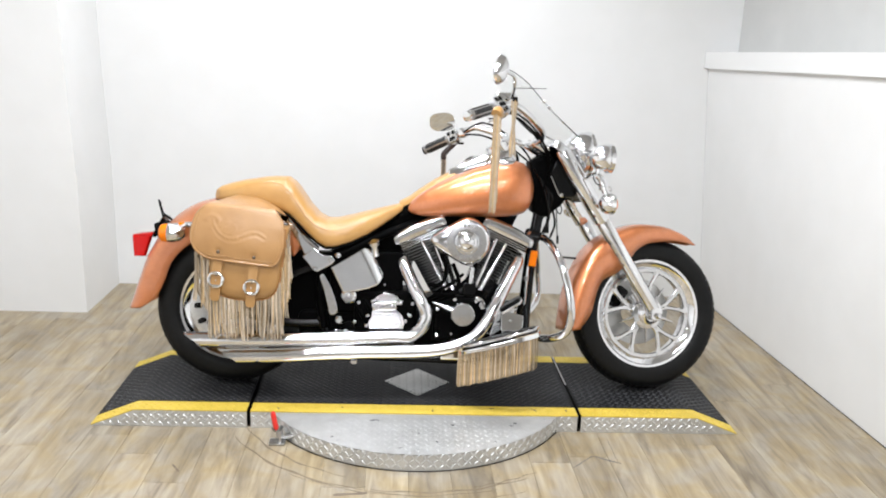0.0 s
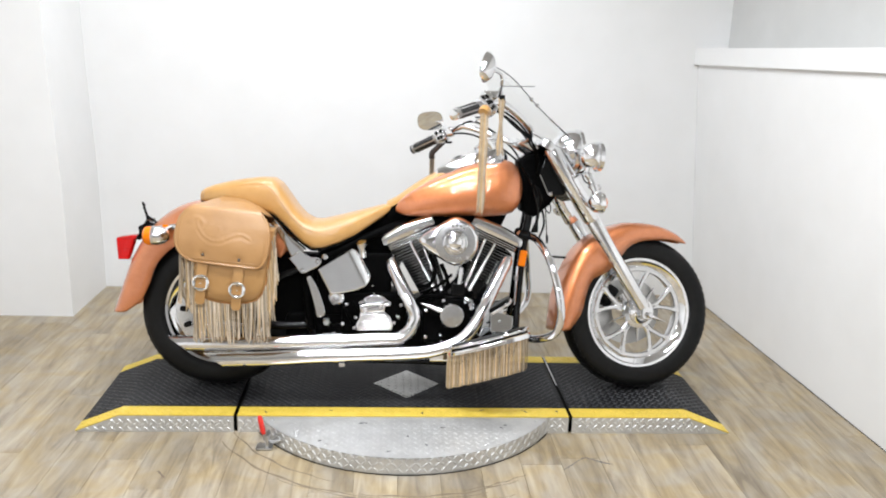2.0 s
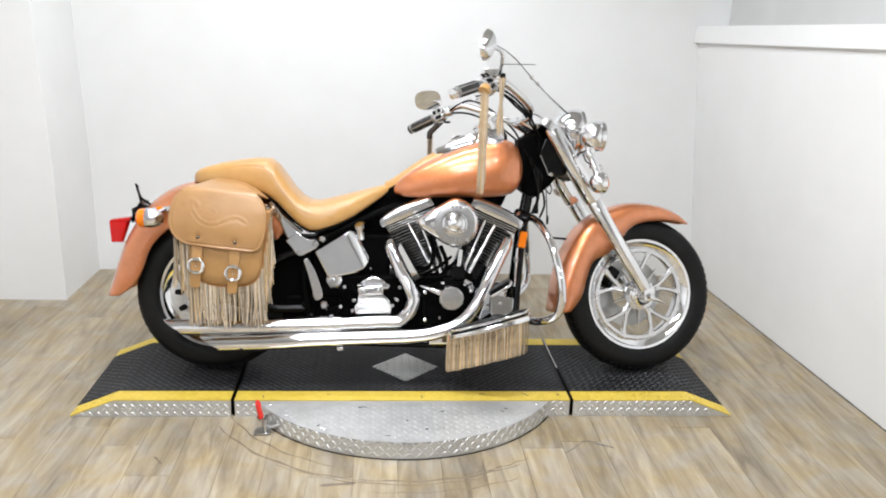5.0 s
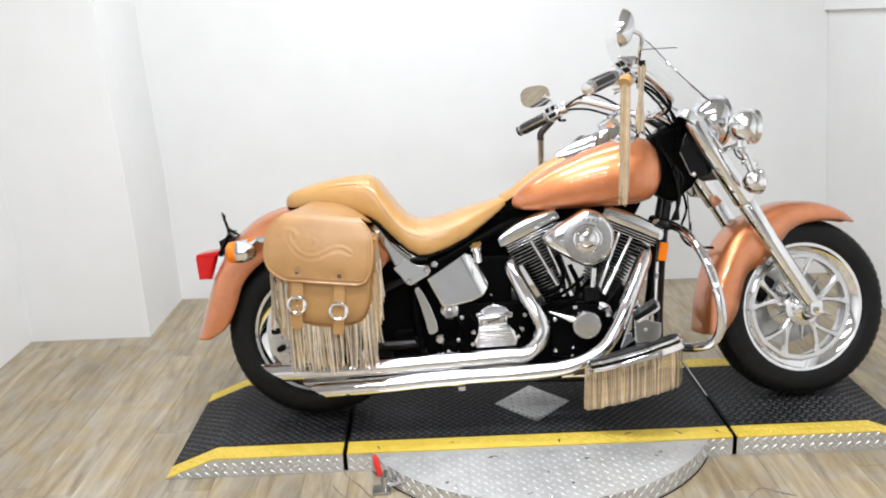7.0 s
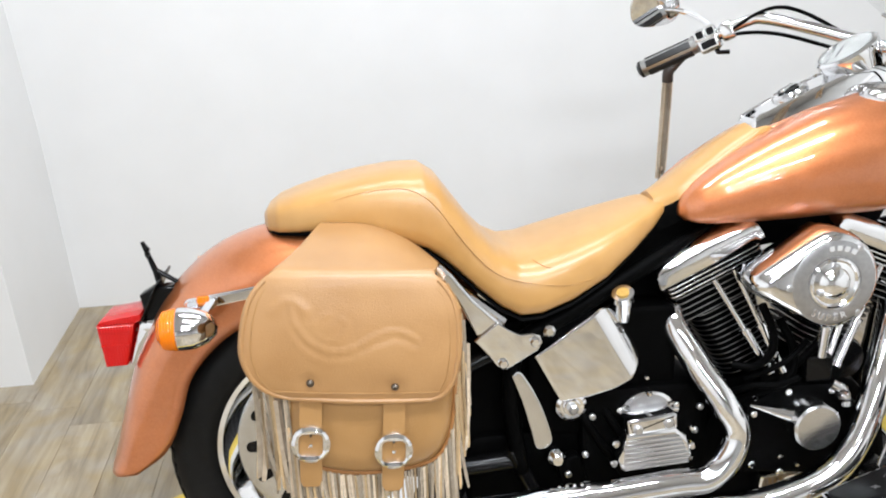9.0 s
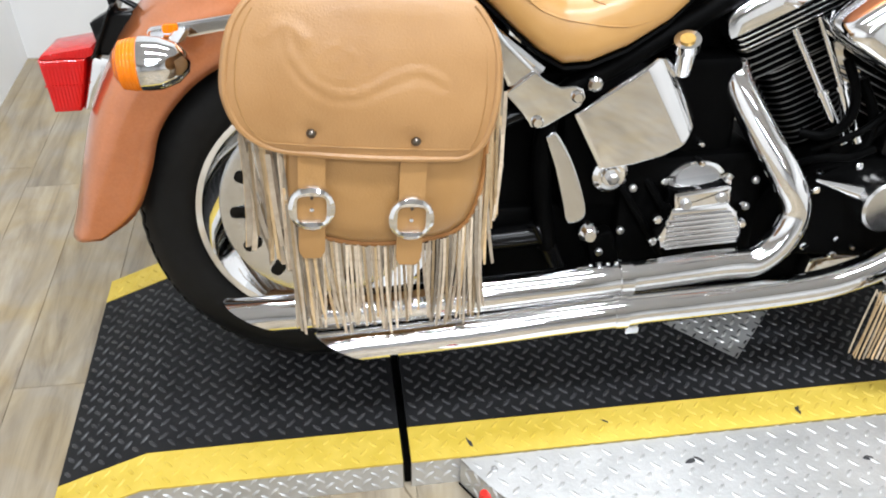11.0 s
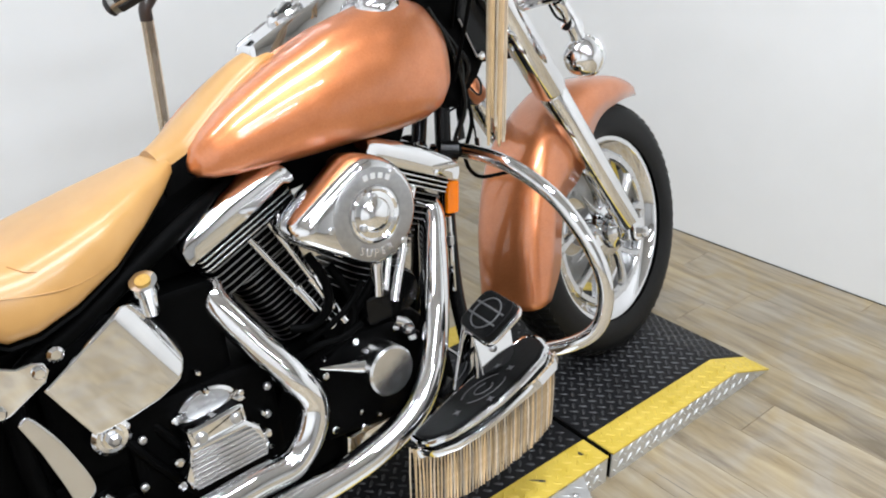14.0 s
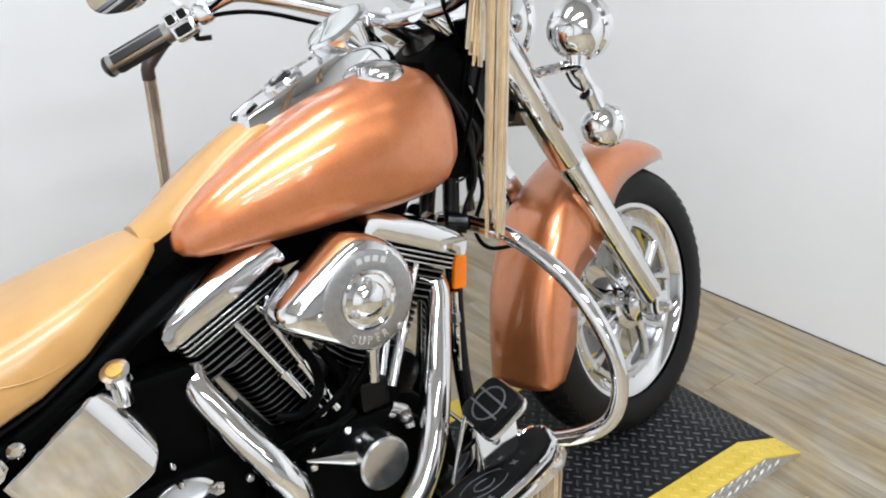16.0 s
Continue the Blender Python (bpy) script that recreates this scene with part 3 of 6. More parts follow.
def spoke_arm(centre, side):
    """One curved arm of a split spoke: flat, rounded, flaring into hub and flange."""
    rows = []
    pts = spline([(r, d, w) for r, d, w in SPAN], 4)
    for q in pts:
        a = radians(centre + side * q.y)
        r_, t_ = Vector((math.cos(a), math.sin(a), 0)), Vector((-math.sin(a), math.cos(a), 0))
        c, w = r_ * q.x, q.z / 2
        rows.append([c + t_ * (w * u) + Vector((0, 0, 0.020 + h)) for u, h in ((-1, 0), (-1, 0.012), (-0.6, 0.016), (0.6, 0.016), (1, 0.012), (1, 0), (0.6, -0.002), (-0.6, -0.002))])
    return rings(rows)


for i in range(5):
    for s in (-1, 1):
        fpart("spoke", spoke_arm(72 * i + 18, s).turned(WF), BRUSHED, fw)
    a = radians(72 * i + 54)
    fpart("spike", tube([(0.05 * math.cos(a), 0.05 * math.sin(a), 0.034), (0.085 * math.cos(a), 0.085 * math.sin(a), 0.034), (0.136 * math.cos(a), 0.136 * math.sin(a), 0.034)], [0.011, 0.0075, 0.0008], 8).turned(WF), BRUSHED, fw)
fpart("spoke_flange", lathe([(0.176, 0.020), (0.175, 0.030), (0.178, 0.035), (0.190, 0.036), (0.198, 0.030), (0.200, 0.020)], 60, WF, cap=False), BRUSHED, fw)
for i in range(20):
    a = radians(18 * i)
    fpart("rim_rivet", ball(0.0042, WF @ pose(0.196 * math.cos(a), 0.196 * math.sin(a), 0.030) @ pose(0, 0, 0, 0, 0, 18 * i) @ pose(0, 0, 0, 0, -30, 0), 8, 4, 0, 90), CHROME, fw)
disc = fpart("brake_disc", lathe([(0.075, -0.068), (0.145, -0.068), (0.145, -0.063), (0.075, -0.063), (0.075, -0.068)], 48, WF, cap=False), SATIN, fw)
for i in range(10):
    a = radians(36 * i)
    fpart("disc_bolt", lathe([(0.008, -0.061), (0.006, -0.058)], 8, WF @ pose(0.087 * math.cos(a), 0.087 * math.sin(a), 0)), STEEL, fw)
fpart("caliper", rbox(0.10, 0.055, 0.05, 0.012, 0.004, side_pose(0.775, -0.075, 0.385, 55)), BLACK, label="black brake caliper")

WR = wheel_pose(-0.880, 0.316)
rw = bpart("rear_wheel", lathe([(0.05, -0.06), (0.055, -0.04), (0.055, 0.04), (0.045, 0.055), (0.03, 0.075), (0.012, 0.08)], 32, WR), CHROME, label="chrome disc rear wheel")
bpart("tyre", tyre(0.3155, 0.078, 0.20).turned(WR), RUBBER, rw, "black road tyre")
bpart("tread_pattern", tyre_blocks(0.318, 0.078, WR), RUBBER, rw)["kind"] = "stuff"
bpart("rim", rim(0.212, 0.060).turned(WR), CHROME, rw)
bpart("wheel_disc", lathe([(0.045, 0.030), (0.10, 0.034), (0.165, 0.040), (0.180, 0.038), (0.180, 0.030), (0.10, 0.026), (0.045, 0.022)], 48, WR, cap=False), BRUSHED, rw)
for i in range(14):
    a = 360 / 14 * i
    bpart("slot", slab(rounded(0.034, 0.022, 0.009, 3), 0.002, 0.0006, WR @ pose(0, 0, 0, 0, 0, a) @ pose(0.148, 0, 0.0392)), BLACK, rw, "dark oval slot")


# -- fenders --
def tail_fender(ridge, edge, half, k=7):
    """A fender whose rolled tail flattens into a broad, gently crowned top with tight shoulders."""
    r, e = spline([(x, 0, z) for x, z in ridge], k), spline([(x, 0, z) for x, z in edge], k)
    hw = spline([(h, 0, 0) for h in half], k)
    crown = [(0.0, 0.0), (0.12, 0.006), (0.30, 0.03), (0.5, 0.078), (0.68, 0.145), (0.82, 0.23), (0.90, 0.305), (0.95, 0.39), (0.985, 0.52), (0.997, 0.67), (1.0, 0.84), (1.0, 1.0)]
    rows = []
    for i, (a, b, h) in enumerate(zip(r, e, hw)):
        m = min(1.0, max(0.0, (i / k - 3.2) / 1.8))
        roll = min(0.60, 0.050 / (b - a).length)
        keel = [(math.sin(radians(10 * q)), roll * (1 - math.cos(radians(10 * q)))) for q in range(9)] + [(0.995, roll + (1 - roll) * 0.2), (1.0, roll + (1 - roll) * 0.6), (1.0, 1.0)]
        half_row = [(w0 + (w1 - w0) * m, d0 + (d1 - d0) * m) for (w0, d0), (w1, d1) in zip(keel, crown)]
        row = [(-w, d) for w, d in half_row[:0:-1]] + half_row
        rows.append([(a.x + (b.x - a.x) * d, -h.x * w, a.z + (b.z - a.z) * d) for w, d in row])
    return rings(rows, closed=False, cap=False)


def fender(ridge, edge, half, k=7, n=14, power=0.55, flank=0.8):
    """A curved sheet between a ridge line and its two lower edges, both along the same stations."""
    r, e = spline([(x, 0, z) for x, z in ridge], k), spline([(x, 0, z) for x, z in edge], k)
    hw = spline([(h, 0, 0) for h in half], k)
    rows = []
    for a, b, h in zip(r, e, hw):
        row = []
        for j in range(n + 1):
            t = -1 + 2 * j / n
            th = t * math.pi / 2
            c = abs(math.cos(th)) ** power
            row.append((b.x + (a.x - b.x) * c, -h.x * math.copysign(abs(math.sin(th)) ** flank, t), b.z + (a.z - b.z) * c))
        rows.append(row)
    return rings(rows, closed=False, cap=False)


def thicken(ob, t=0.0025):
    md = ob.modifiers.new("thick", "SOLIDIFY")
    md.thickness, md.offset = t, 0
    return ob


rear = bpart("rear_fender", tail_fender(
    [(-1.310, 0.306), (-1.288, 0.370), (-1.264, 0.442), (-1.228, 0.536), (-1.158, 0.650), (-1.062, 0.730), (-0.945, 0.766), (-0.80, 0.765), (-0.66, 0.715), (-0.56, 0.62)],
    [(-1.246, 0.310), (-1.184, 0.356), (-1.146, 0.428), (-1.117, 0.505), (-1.060, 0.568), (-0.995, 0.606), (-0.92, 0.635), (-0.80, 0.64), (-0.71, 0.605), (-0.63, 0.54)],
    [0.096, 0.104, 0.109, 0.112, 0.114, 0.115, 0.115, 0.115, 0.113, 0.11]), COPPER, label="copper painted rear fender", sharp=60)
thicken(rear)
bpart("fender_screw", ball(0.005, side_pose(-1.205, 0.101, 0.42), 10, 6, 0, 90), COPPER, rear)
front = fpart("front_fender", fender(
    [(1.096, 0.622), (1.040, 0.659), (0.96, 0.691), (0.88, 0.704), (0.80, 0.703), (0.725, 0.681), (0.655, 0.646), (0.590, 0.589), (0.535, 0.489), (0.501, 0.382), (0.486, 0.248)],
    [(1.086, 0.617), (1.005, 0.629), (0.92, 0.631), (0.845, 0.622), (0.795, 0.597), (0.752, 0.546), (0.702, 0.495), (0.640, 0.464), (0.612, 0.405), (0.590, 0.322), (0.545, 0.256)],
    [0.030, 0.065, 0.086, 0.092, 0.094, 0.094, 0.094, 0.094, 0.094, 0.092, 0.088], n=28, power=0.42, flank=0.62), COPPER, label="copper painted front fender")
thicken(front)

# -- fuel tank in two halves --
HALF = [(-0.168, 0.738, 0.756, 0.064, 0.080), (-0.158, 0.728, 0.776, 0.054, 0.096), (-0.135, 0.721, 0.798, 0.046, 0.110), (-0.1, 0.718, 0.824, 0.040, 0.122),
        (-0.05, 0.718, 0.854, 0.034, 0.134), (0, 0.718, 0.881, 0.028, 0.145), (0.05, 0.719, 0.903, 0.022, 0.154), (0.1, 0.721, 0.925, 0.016, 0.160), (0.15, 0.722, 0.940, 0.010, 0.167),
        (0.2, 0.723, 0.953, 0.008, 0.173), (0.24, 0.726, 0.959, 0.008, 0.174), (0.275, 0.731, 0.959, 0.010, 0.171), (0.305, 0.741, 0.949, 0.016, 0.163), (0.326, 0.761, 0.928, 0.026, 0.150), (0.34, 0.791, 0.893, 0.040, 0.130), (0.345, 0.821, 0.863, 0.055, 0.112)]


def tank_half(sign):
    n, rows = 36, []
    dense = spline([(r[0], 0, 0) for r in HALF], 4)
    for q in dense:
        zb, zt, wi, wo = lerp(HALF, q.x)
        wc, zc = wi + (wo - wi) * 0.32, zb + (zt - zb) * 0.42
        row = []
        for j in range(n):
            a = 2 * math.pi * j / n
            c, s = math.cos(a), math.sin(a)
            e = 2.3 if c > 0 else 4.5
            rw_ = (wo - wc) if c > 0 else (wc - wi)
            rz = (zt - zc) if s > 0 else (zc - zb)
            ez = e if s > 0 else (2.9 if c > 0 else 4.5)
            row.append(P(q.x, sign * (wc + rw_ * math.copysign(abs(c) ** (2 / ez), c)), zc + rz * math.copysign(abs(s) ** (2 / ez), s)))
        rows.append(row)
    return rings(rows)


tank = bpart("fuel_tank", tank_half(1), COPPER, label="copper metallic two-piece fuel tank", sharp=60)
bpart("tank_half", tank_half(-1), COPPER, tank, sharp=60)
TOPLINE = [(-0.205, 0.768), (-0.165, 0.790), (-0.12, 0.823), (-0.06, 0.864), (0.0, 0.896), (0.03, 0.908), (0.06, 0.918)]
rows = []
for q in spline([(x, 0, z) for x, z in TOPLINE], 5):
    h = lerp([(-0.2, 0.048), (-0.16, 0.064), (-0.1, 0.058), (0.0, 0.048), (0.06, 0.034)], q.x)[0]
    rows.append([P(q.x, h * u, q.z + 0.004 * (1 - u * u) + dz) for u, dz in ((-1, -0.055), (-1, -0.016), (-0.9, -0.008), (-0.6, -0.002), (0, 0.003), (0.6, -0.002), (0.9, -0.008), (1, -0.016), (1, -0.055))])
# wider black base: draws the shadow gap and black trim along the strap
wide = [[Vector((p.x, p.y * 1.05, p.z - 0.012)) for p in row] for row in rows]
bpart("strap_gap_dark", rings(wide), BLACK_MATT, tank, "black base for the shadow gap and trim beside the leather strip", 60)
bpart("tank_strap", rings(rows), LEATHER, tank, "tan leather strip between the tank halves", 60)

# dash on the tank
dash_rows = []
for x, z, h, lo in ((-0.004, 0.905, 0.030, 0.870), (0.002, 0.914, 0.036, 0.872), (0.05, 0.938, 0.042, 0.895), (0.11, 0.964, 0.049, 0.915), (0.17, 0.988, 0.054, 0.930), (0.23, 1.004, 0.054, 0.940), (0.275, 0.996, 0.044, 0.94), (0.29, 0.975, 0.032, 0.935)):
    dash_rows.append([P(x, u * h, lo + (z - lo) * v) for u, v in ((-1, 0), (-1, 0.80), (-0.97, 0.92), (-0.90, 0.985), (-0.84, 0.985), (-0.80, 0.93), (0.80, 0.93), (0.84, 0.985), (0.90, 0.985), (0.97, 0.92), (1, 0.80), (1, 0))])
dash = bpart("dash_console", rings(dash_rows), CHROME, label="chrome tank console with gauge and switch", sharp=18)
speedo = Matrix.Translation(P(0.205, 0, 1.026)) @ pose(0, 0, 0, 0, -33, 0) @ Matrix.Diagonal((1.2, 1.2, 1.0, 1))
bpart("gauge_ring", lathe([(0.018, -0.085), (0.034, -0.060), (0.045, -0.03), (0.050, -0.006), (0.052, 0.0), (0.052, 0.008), (0.046, 0.012), (0.043, 0.008)], 40, speedo), CHROME, dash)
bpart("gauge_face", lathe([(0.0005, 0.0088), (0.043, 0.0088), (0.043, 0.0096), (0.0005, 0.0096)], 40, speedo), surf("gauge_face", (0.16, 0.17, 0.16), (0.22, 0.23, 0.22), 30, 0.3), dash, "pale gauge face")
bpart("gauge_needle", rbox(0.036, 0.0025, 0.001, 0.001, 0.0003, speedo @ pose(-0.008, 0.006, 0.0104, 0, 0, 35)), BLACK, dash)
bpart("gauge_glass", lathe([(0.0005, 0.0135), (0.025, 0.0128), (0.044, 0.0115), (0.044, 0.0125), (0.025, 0.0138), (0.0005, 0.0145)], 40, speedo), GLASS, dash).visible_shadow = False
sw = Matrix.Translation(P(0.085, 0, 0.958)) @ pose(0, 0, 0, 0, -27, 0)
bpart("switch_ring", lathe([(0.036, -0.012), (0.036, 0.0), (0.030, 0.004), (0.023, 0.002)], 32, sw), CHROME, dash)
bpart("switch_plate", lathe([(0.0005, 0.004), (0.021, 0.004), (0.021, 0.0058), (0.0005, 0.0058)], 32, sw), BLACK, dash)
bpart("switch_knob", rbox(0.034, 0.010, 0.008, 0.004, 0.002, sw @ pose(0, 0, 0.007, 0, 0, 20)), CHROME, dash)
for s in (1, -1):
    cp = Matrix.Translation(P(0.228, s * 0.085, 0.946)) @ pose(0, 0, 0, s * 16, -3, 0)
    bpart("filler_cap", lathe([(0.040, -0.006), (0.041, 0.004), (0.039, 0.010), (0.032, 0.018), (0.018, 0.022), (0.0005, 0.023)], 36, cp), CHROME, tank, "chrome domed filler cap")

# -- seat --
SEAT = [(-0.965, 0.787, 0.764, 0.020), (-0.955, 0.803, 0.760, 0.060), (-0.935, 0.817, 0.758, 0.085), (-0.90, 0.829, 0.758, 0.100), (-0.84, 0.845, 0.760, 0.113), (-0.78, 0.856, 0.754, 0.120), (-0.72, 0.864, 0.734, 0.126), (-0.665, 0.863, 0.712, 0.132), (-0.635, 0.842, 0.690, 0.137), (-0.605, 0.800, 0.662, 0.142),
        (-0.57, 0.750, 0.628, 0.150), (-0.535, 0.713, 0.598, 0.158), (-0.50, 0.696, 0.578, 0.163), (-0.46, 0.697, 0.580, 0.165), (-0.40, 0.712, 0.600, 0.160), (-0.33, 0.731, 0.634, 0.142), (-0.27, 0.747, 0.675, 0.112), (-0.22, 0.761, 0.712, 0.080), (-0.19, 0.766, 0.738, 0.055), (-0.172, 0.762, 0.750, 0.030)]


def seat_skin(drop=0.0, grow=0.0, top=None):
    rows, n = [], 26
    for q in spline([(r[0], 0, 0) for r in SEAT], 5):
        zt, zb, hw = lerp(SEAT, q.x)
        zb, hw = zb - drop, hw + grow
        if top is not None:
            zt = zb + top
        row = []
        for j in range(n):
            a = 2 * math.pi * j / n
            c, s = math.cos(a), math.sin(a)
            zc = zb + (zt - zb) * 0.30
            rz = (zt - zc) if s > 0 else (zc - zb)
            e = 3.4 if s > 0 else 4.2
            z = zc + rz * math.copysign(abs(s) ** (2 / e), s)
            row.append(P(q.x, hw * math.copysign(abs(c) ** (2 / e), c), z))
        rows.append(row)
    return rings(rows)


seat = bpart("seat", seat_skin(), LEATHER, label="stepped tan leather two-up seat", sharp=60)
bpart("seat_pan", seat_skin(0.004, -0.007, 0.014), BLACK_MATT, seat, "black seat pan edge")


def on_seat(x, z, lift=0.0005):
    """A place on the seat's right flank at a height z."""
    zt, zb, hw = lerp(SEAT, x)
    v = (z - zb - (zt - zb) * 0.30) / ((zt - zb) * 0.70)
    return P(x, hw * max(0.0, 1 - max(v, 0.0) ** 3.4) ** (1 / 3.4) + lift, z)


PIPING = [(-0.86, 0.812), (-0.80, 0.828), (-0.735, 0.836), (-0.69, 0.832), (-0.655, 0.810), (-0.626, 0.772), (-0.596, 0.728), (-0.561, 0.688), (-0.526, 0.664), (-0.472, 0.650), (-0.41, 0.642), (-0.36, 0.646)]
line = spline([on_seat(x, z) for x, z in PIPING], 6)
bpart("seam", tube(line, [0.0003 + 0.0010 * math.sin(math.pi * i / (len(line) - 1)) ** 0.4 for i in range(len(line))], 6), LEATHER, seat, "stitched seam")
crease = spline([on_seat(x, z, 0.0002) for x, z in ((-0.470, 0.686), (-0.455, 0.678), (-0.440, 0.674))], 6)
bpart("seam", tube(crease, 0.0008, 6), LEATHER_DARK, seat, "short crease in the leather")

# -- frame --
frame_ = bpart("frame", tube(spline([P(0.40, 0, 0.93), P(0.30, 0, 0.86), P(0.05, 0, 0.74), (-0.20, 0, 0.70), P(-0.48, 0, 0.60)], 8), 0.026, 12), BLACK, label="black enamelled tube frame")
bpart("steering_head", tube([P(0.372, 0, 0.985), P(0.462, 0, 0.845)], 0.038, 20), BLACK, frame_)
for s in (1, -1):
    bpart("downtube", tube(spline([P(0.415, s * 0.02, 0.88), P(0.388, s * 0.035, 0.74), P(0.362, s * 0.048, 0.56), P(0.345, s * 0.065, 0.36), P(0.325, s * 0.115, 0.19), P(0.27, s * 0.12, 0.135), P(0.10, s * 0.12, 0.125), P(-0.30, s * 0.12, 0.135), P(-0.45, s * 0.12, 0.17), P(-0.52, s * 0.12, 0.30)], 6), 0.0165, 12), BLACK, frame_)
    bpart("seat_tube", tube(spline([P(-0.10, s * 0.05, 0.70), P(-0.25, s * 0.10, 0.645), P(-0.40, s * 0.125, 0.575), P(-0.50, s * 0.13, 0.52), P(-0.52, s * 0.13, 0.40), P(-0.50, s * 0.12, 0.25)], 6), 0.017, 12), BLACK_MATT, frame_)
    bpart("swingarm", tube(spline([P(-0.50, s * 0.11, 0.27), P(-0.66, s * 0.115, 0.27), P(-0.88, s * 0.115, 0.316)], 6), 0.02, 12), BLACK, frame_)
    bpart("swingarm_stay", tube(spline([P(-0.50, s * 0.11, 0.52), P(-0.64, s * 0.115, 0.46), P(-0.88, s * 0.115, 0.32)], 6), 0.016, 12), BLACK, frame_)
bpart("belt_guard", rbox(0.30, 0.30, 0.16, 0.03, 0.01, side_pose(-0.60, 0, 0.40)), BLACK_MATT, frame_, "black inner fender")
# added black block that stands in for the deep shade behind the gearbox
bpart("dark_gap_filler", rbox(0.28, 0.17, 0.20, 0.03, 0.01, side_pose(-0.47, 0, 0.235)), BLACK_MATT, frame_)
bpart("inner_panel", slab([(-0.50, 0.47), (-0.16, 0.47), (-0.10, 0.64), (0.27, 0.68), (0.31, 0.77), (-0.15, 0.735), (-0.30, 0.665), (-0.46, 0.585)], 0.09, 0.01, side_pose(0, -0.045, 0)), BLACK_MATT, frame_, "black inner panel")
bpart("battery_box", rbox(0.30, 0.26, 0.22, 0.02, 0.008, side_pose(-0.33, 0, 0.44)), BLACK_MATT, frame_)

# -- engine --
eng = bpart("engine", Geo().join(slab([(-0.13, 0.13), (0.24, 0.13), (0.285, 0.19), (0.27, 0.30), (0.20, 0.375), (0.12, 0.405), (0.0, 0.405), (-0.08, 0.37), (-0.13, 0.28)], 0.23, 0.012, side_pose(0, -0.115, 0))), BLACK_MATT, label="air-cooled V-twin engine in black and chrome")
bpart("cam_cover", slab([(-0.055, 0.215), (0.10, 0.195), (0.185, 0.25), (0.19, 0.335), (0.13, 0.395), (0.02, 0.40), (-0.055, 0.36)], 0.05, 0.012, side_pose(0, 0.112, 0)), BLACK_MATT, eng, "black cam cover")
for x, z in ((-0.04, 0.235), (-0.04, 0.345), (0.03, 0.385), (0.12, 0.38), (0.172, 0.325), (0.165, 0.25), (0.09, 0.208), (0.02, 0.212)):
    bpart("bolt", lathe([(0.0075, 0), (0.0075, 0.006), (0.005, 0.008)], 8, side_pose(x, 0.160, z)), CHROME, eng)
pc = side_pose(0.062, 0.16, 0.332)
bpart("points_cover", lathe([(0.046, 0), (0.048, 0.05), (0.047, 0.060), (0.043, 0.064), (0.0005, 0.0655)], 40, pc), BRUSHED, eng, "round polished timing cover")
bpart("spike_bolt", tube([P(0.055, 0.195, 0.338), P(0.0, 0.192, 0.356), P(-0.062, 0.190, 0.378)], [0.019, 0.011, 0.002], 16), CHROME, eng, "tapered chrome spear")
for k, pts in enumerate(([(0.02, 0.13, 0.53), (0.045, 0.15, 0.46), (0.02, 0.155, 0.40), (-0.06, 0.13, 0.36)], [(0.12, 0.12, 0.55), (0.10, 0.15, 0.49), (0.04, 0.15, 0.43), (0.0, 0.13, 0.38)])):
    bpart("hose", tube(spline([P(*q) for q in pts], 7), 0.009, 10), BLACK_MATT, eng, "black rubber hose")
bpart("lower_cover", slab([(-0.02, 0.13), (0.10, 0.13), (0.12, 0.165), (0.08, 0.205), (-0.01, 0.20)], 0.03, 0.008, side_pose(0, 0.12, 0)), CHROME, eng, "chrome oil pump cover")
bpart("lifter_block", rbox(0.05, 0.04, 0.05, 0.008, 0.004, side_pose(0.005, 0.125, 0.408, 20)), BLACK_MATT, eng)
bpart("lifter_block", rbox(0.05, 0.04, 0.05, 0.008, 0.004, side_pose(0.125, 0.125, 0.413, -20)), BLACK_MATT, eng)
bpart("breather", lathe([(0.013, -0.02), (0.016, 0), (0.012, 0.02), (0.006, 0.03)], 12, side_pose(0.135, 0.168, 0.375)), CHROME, eng)


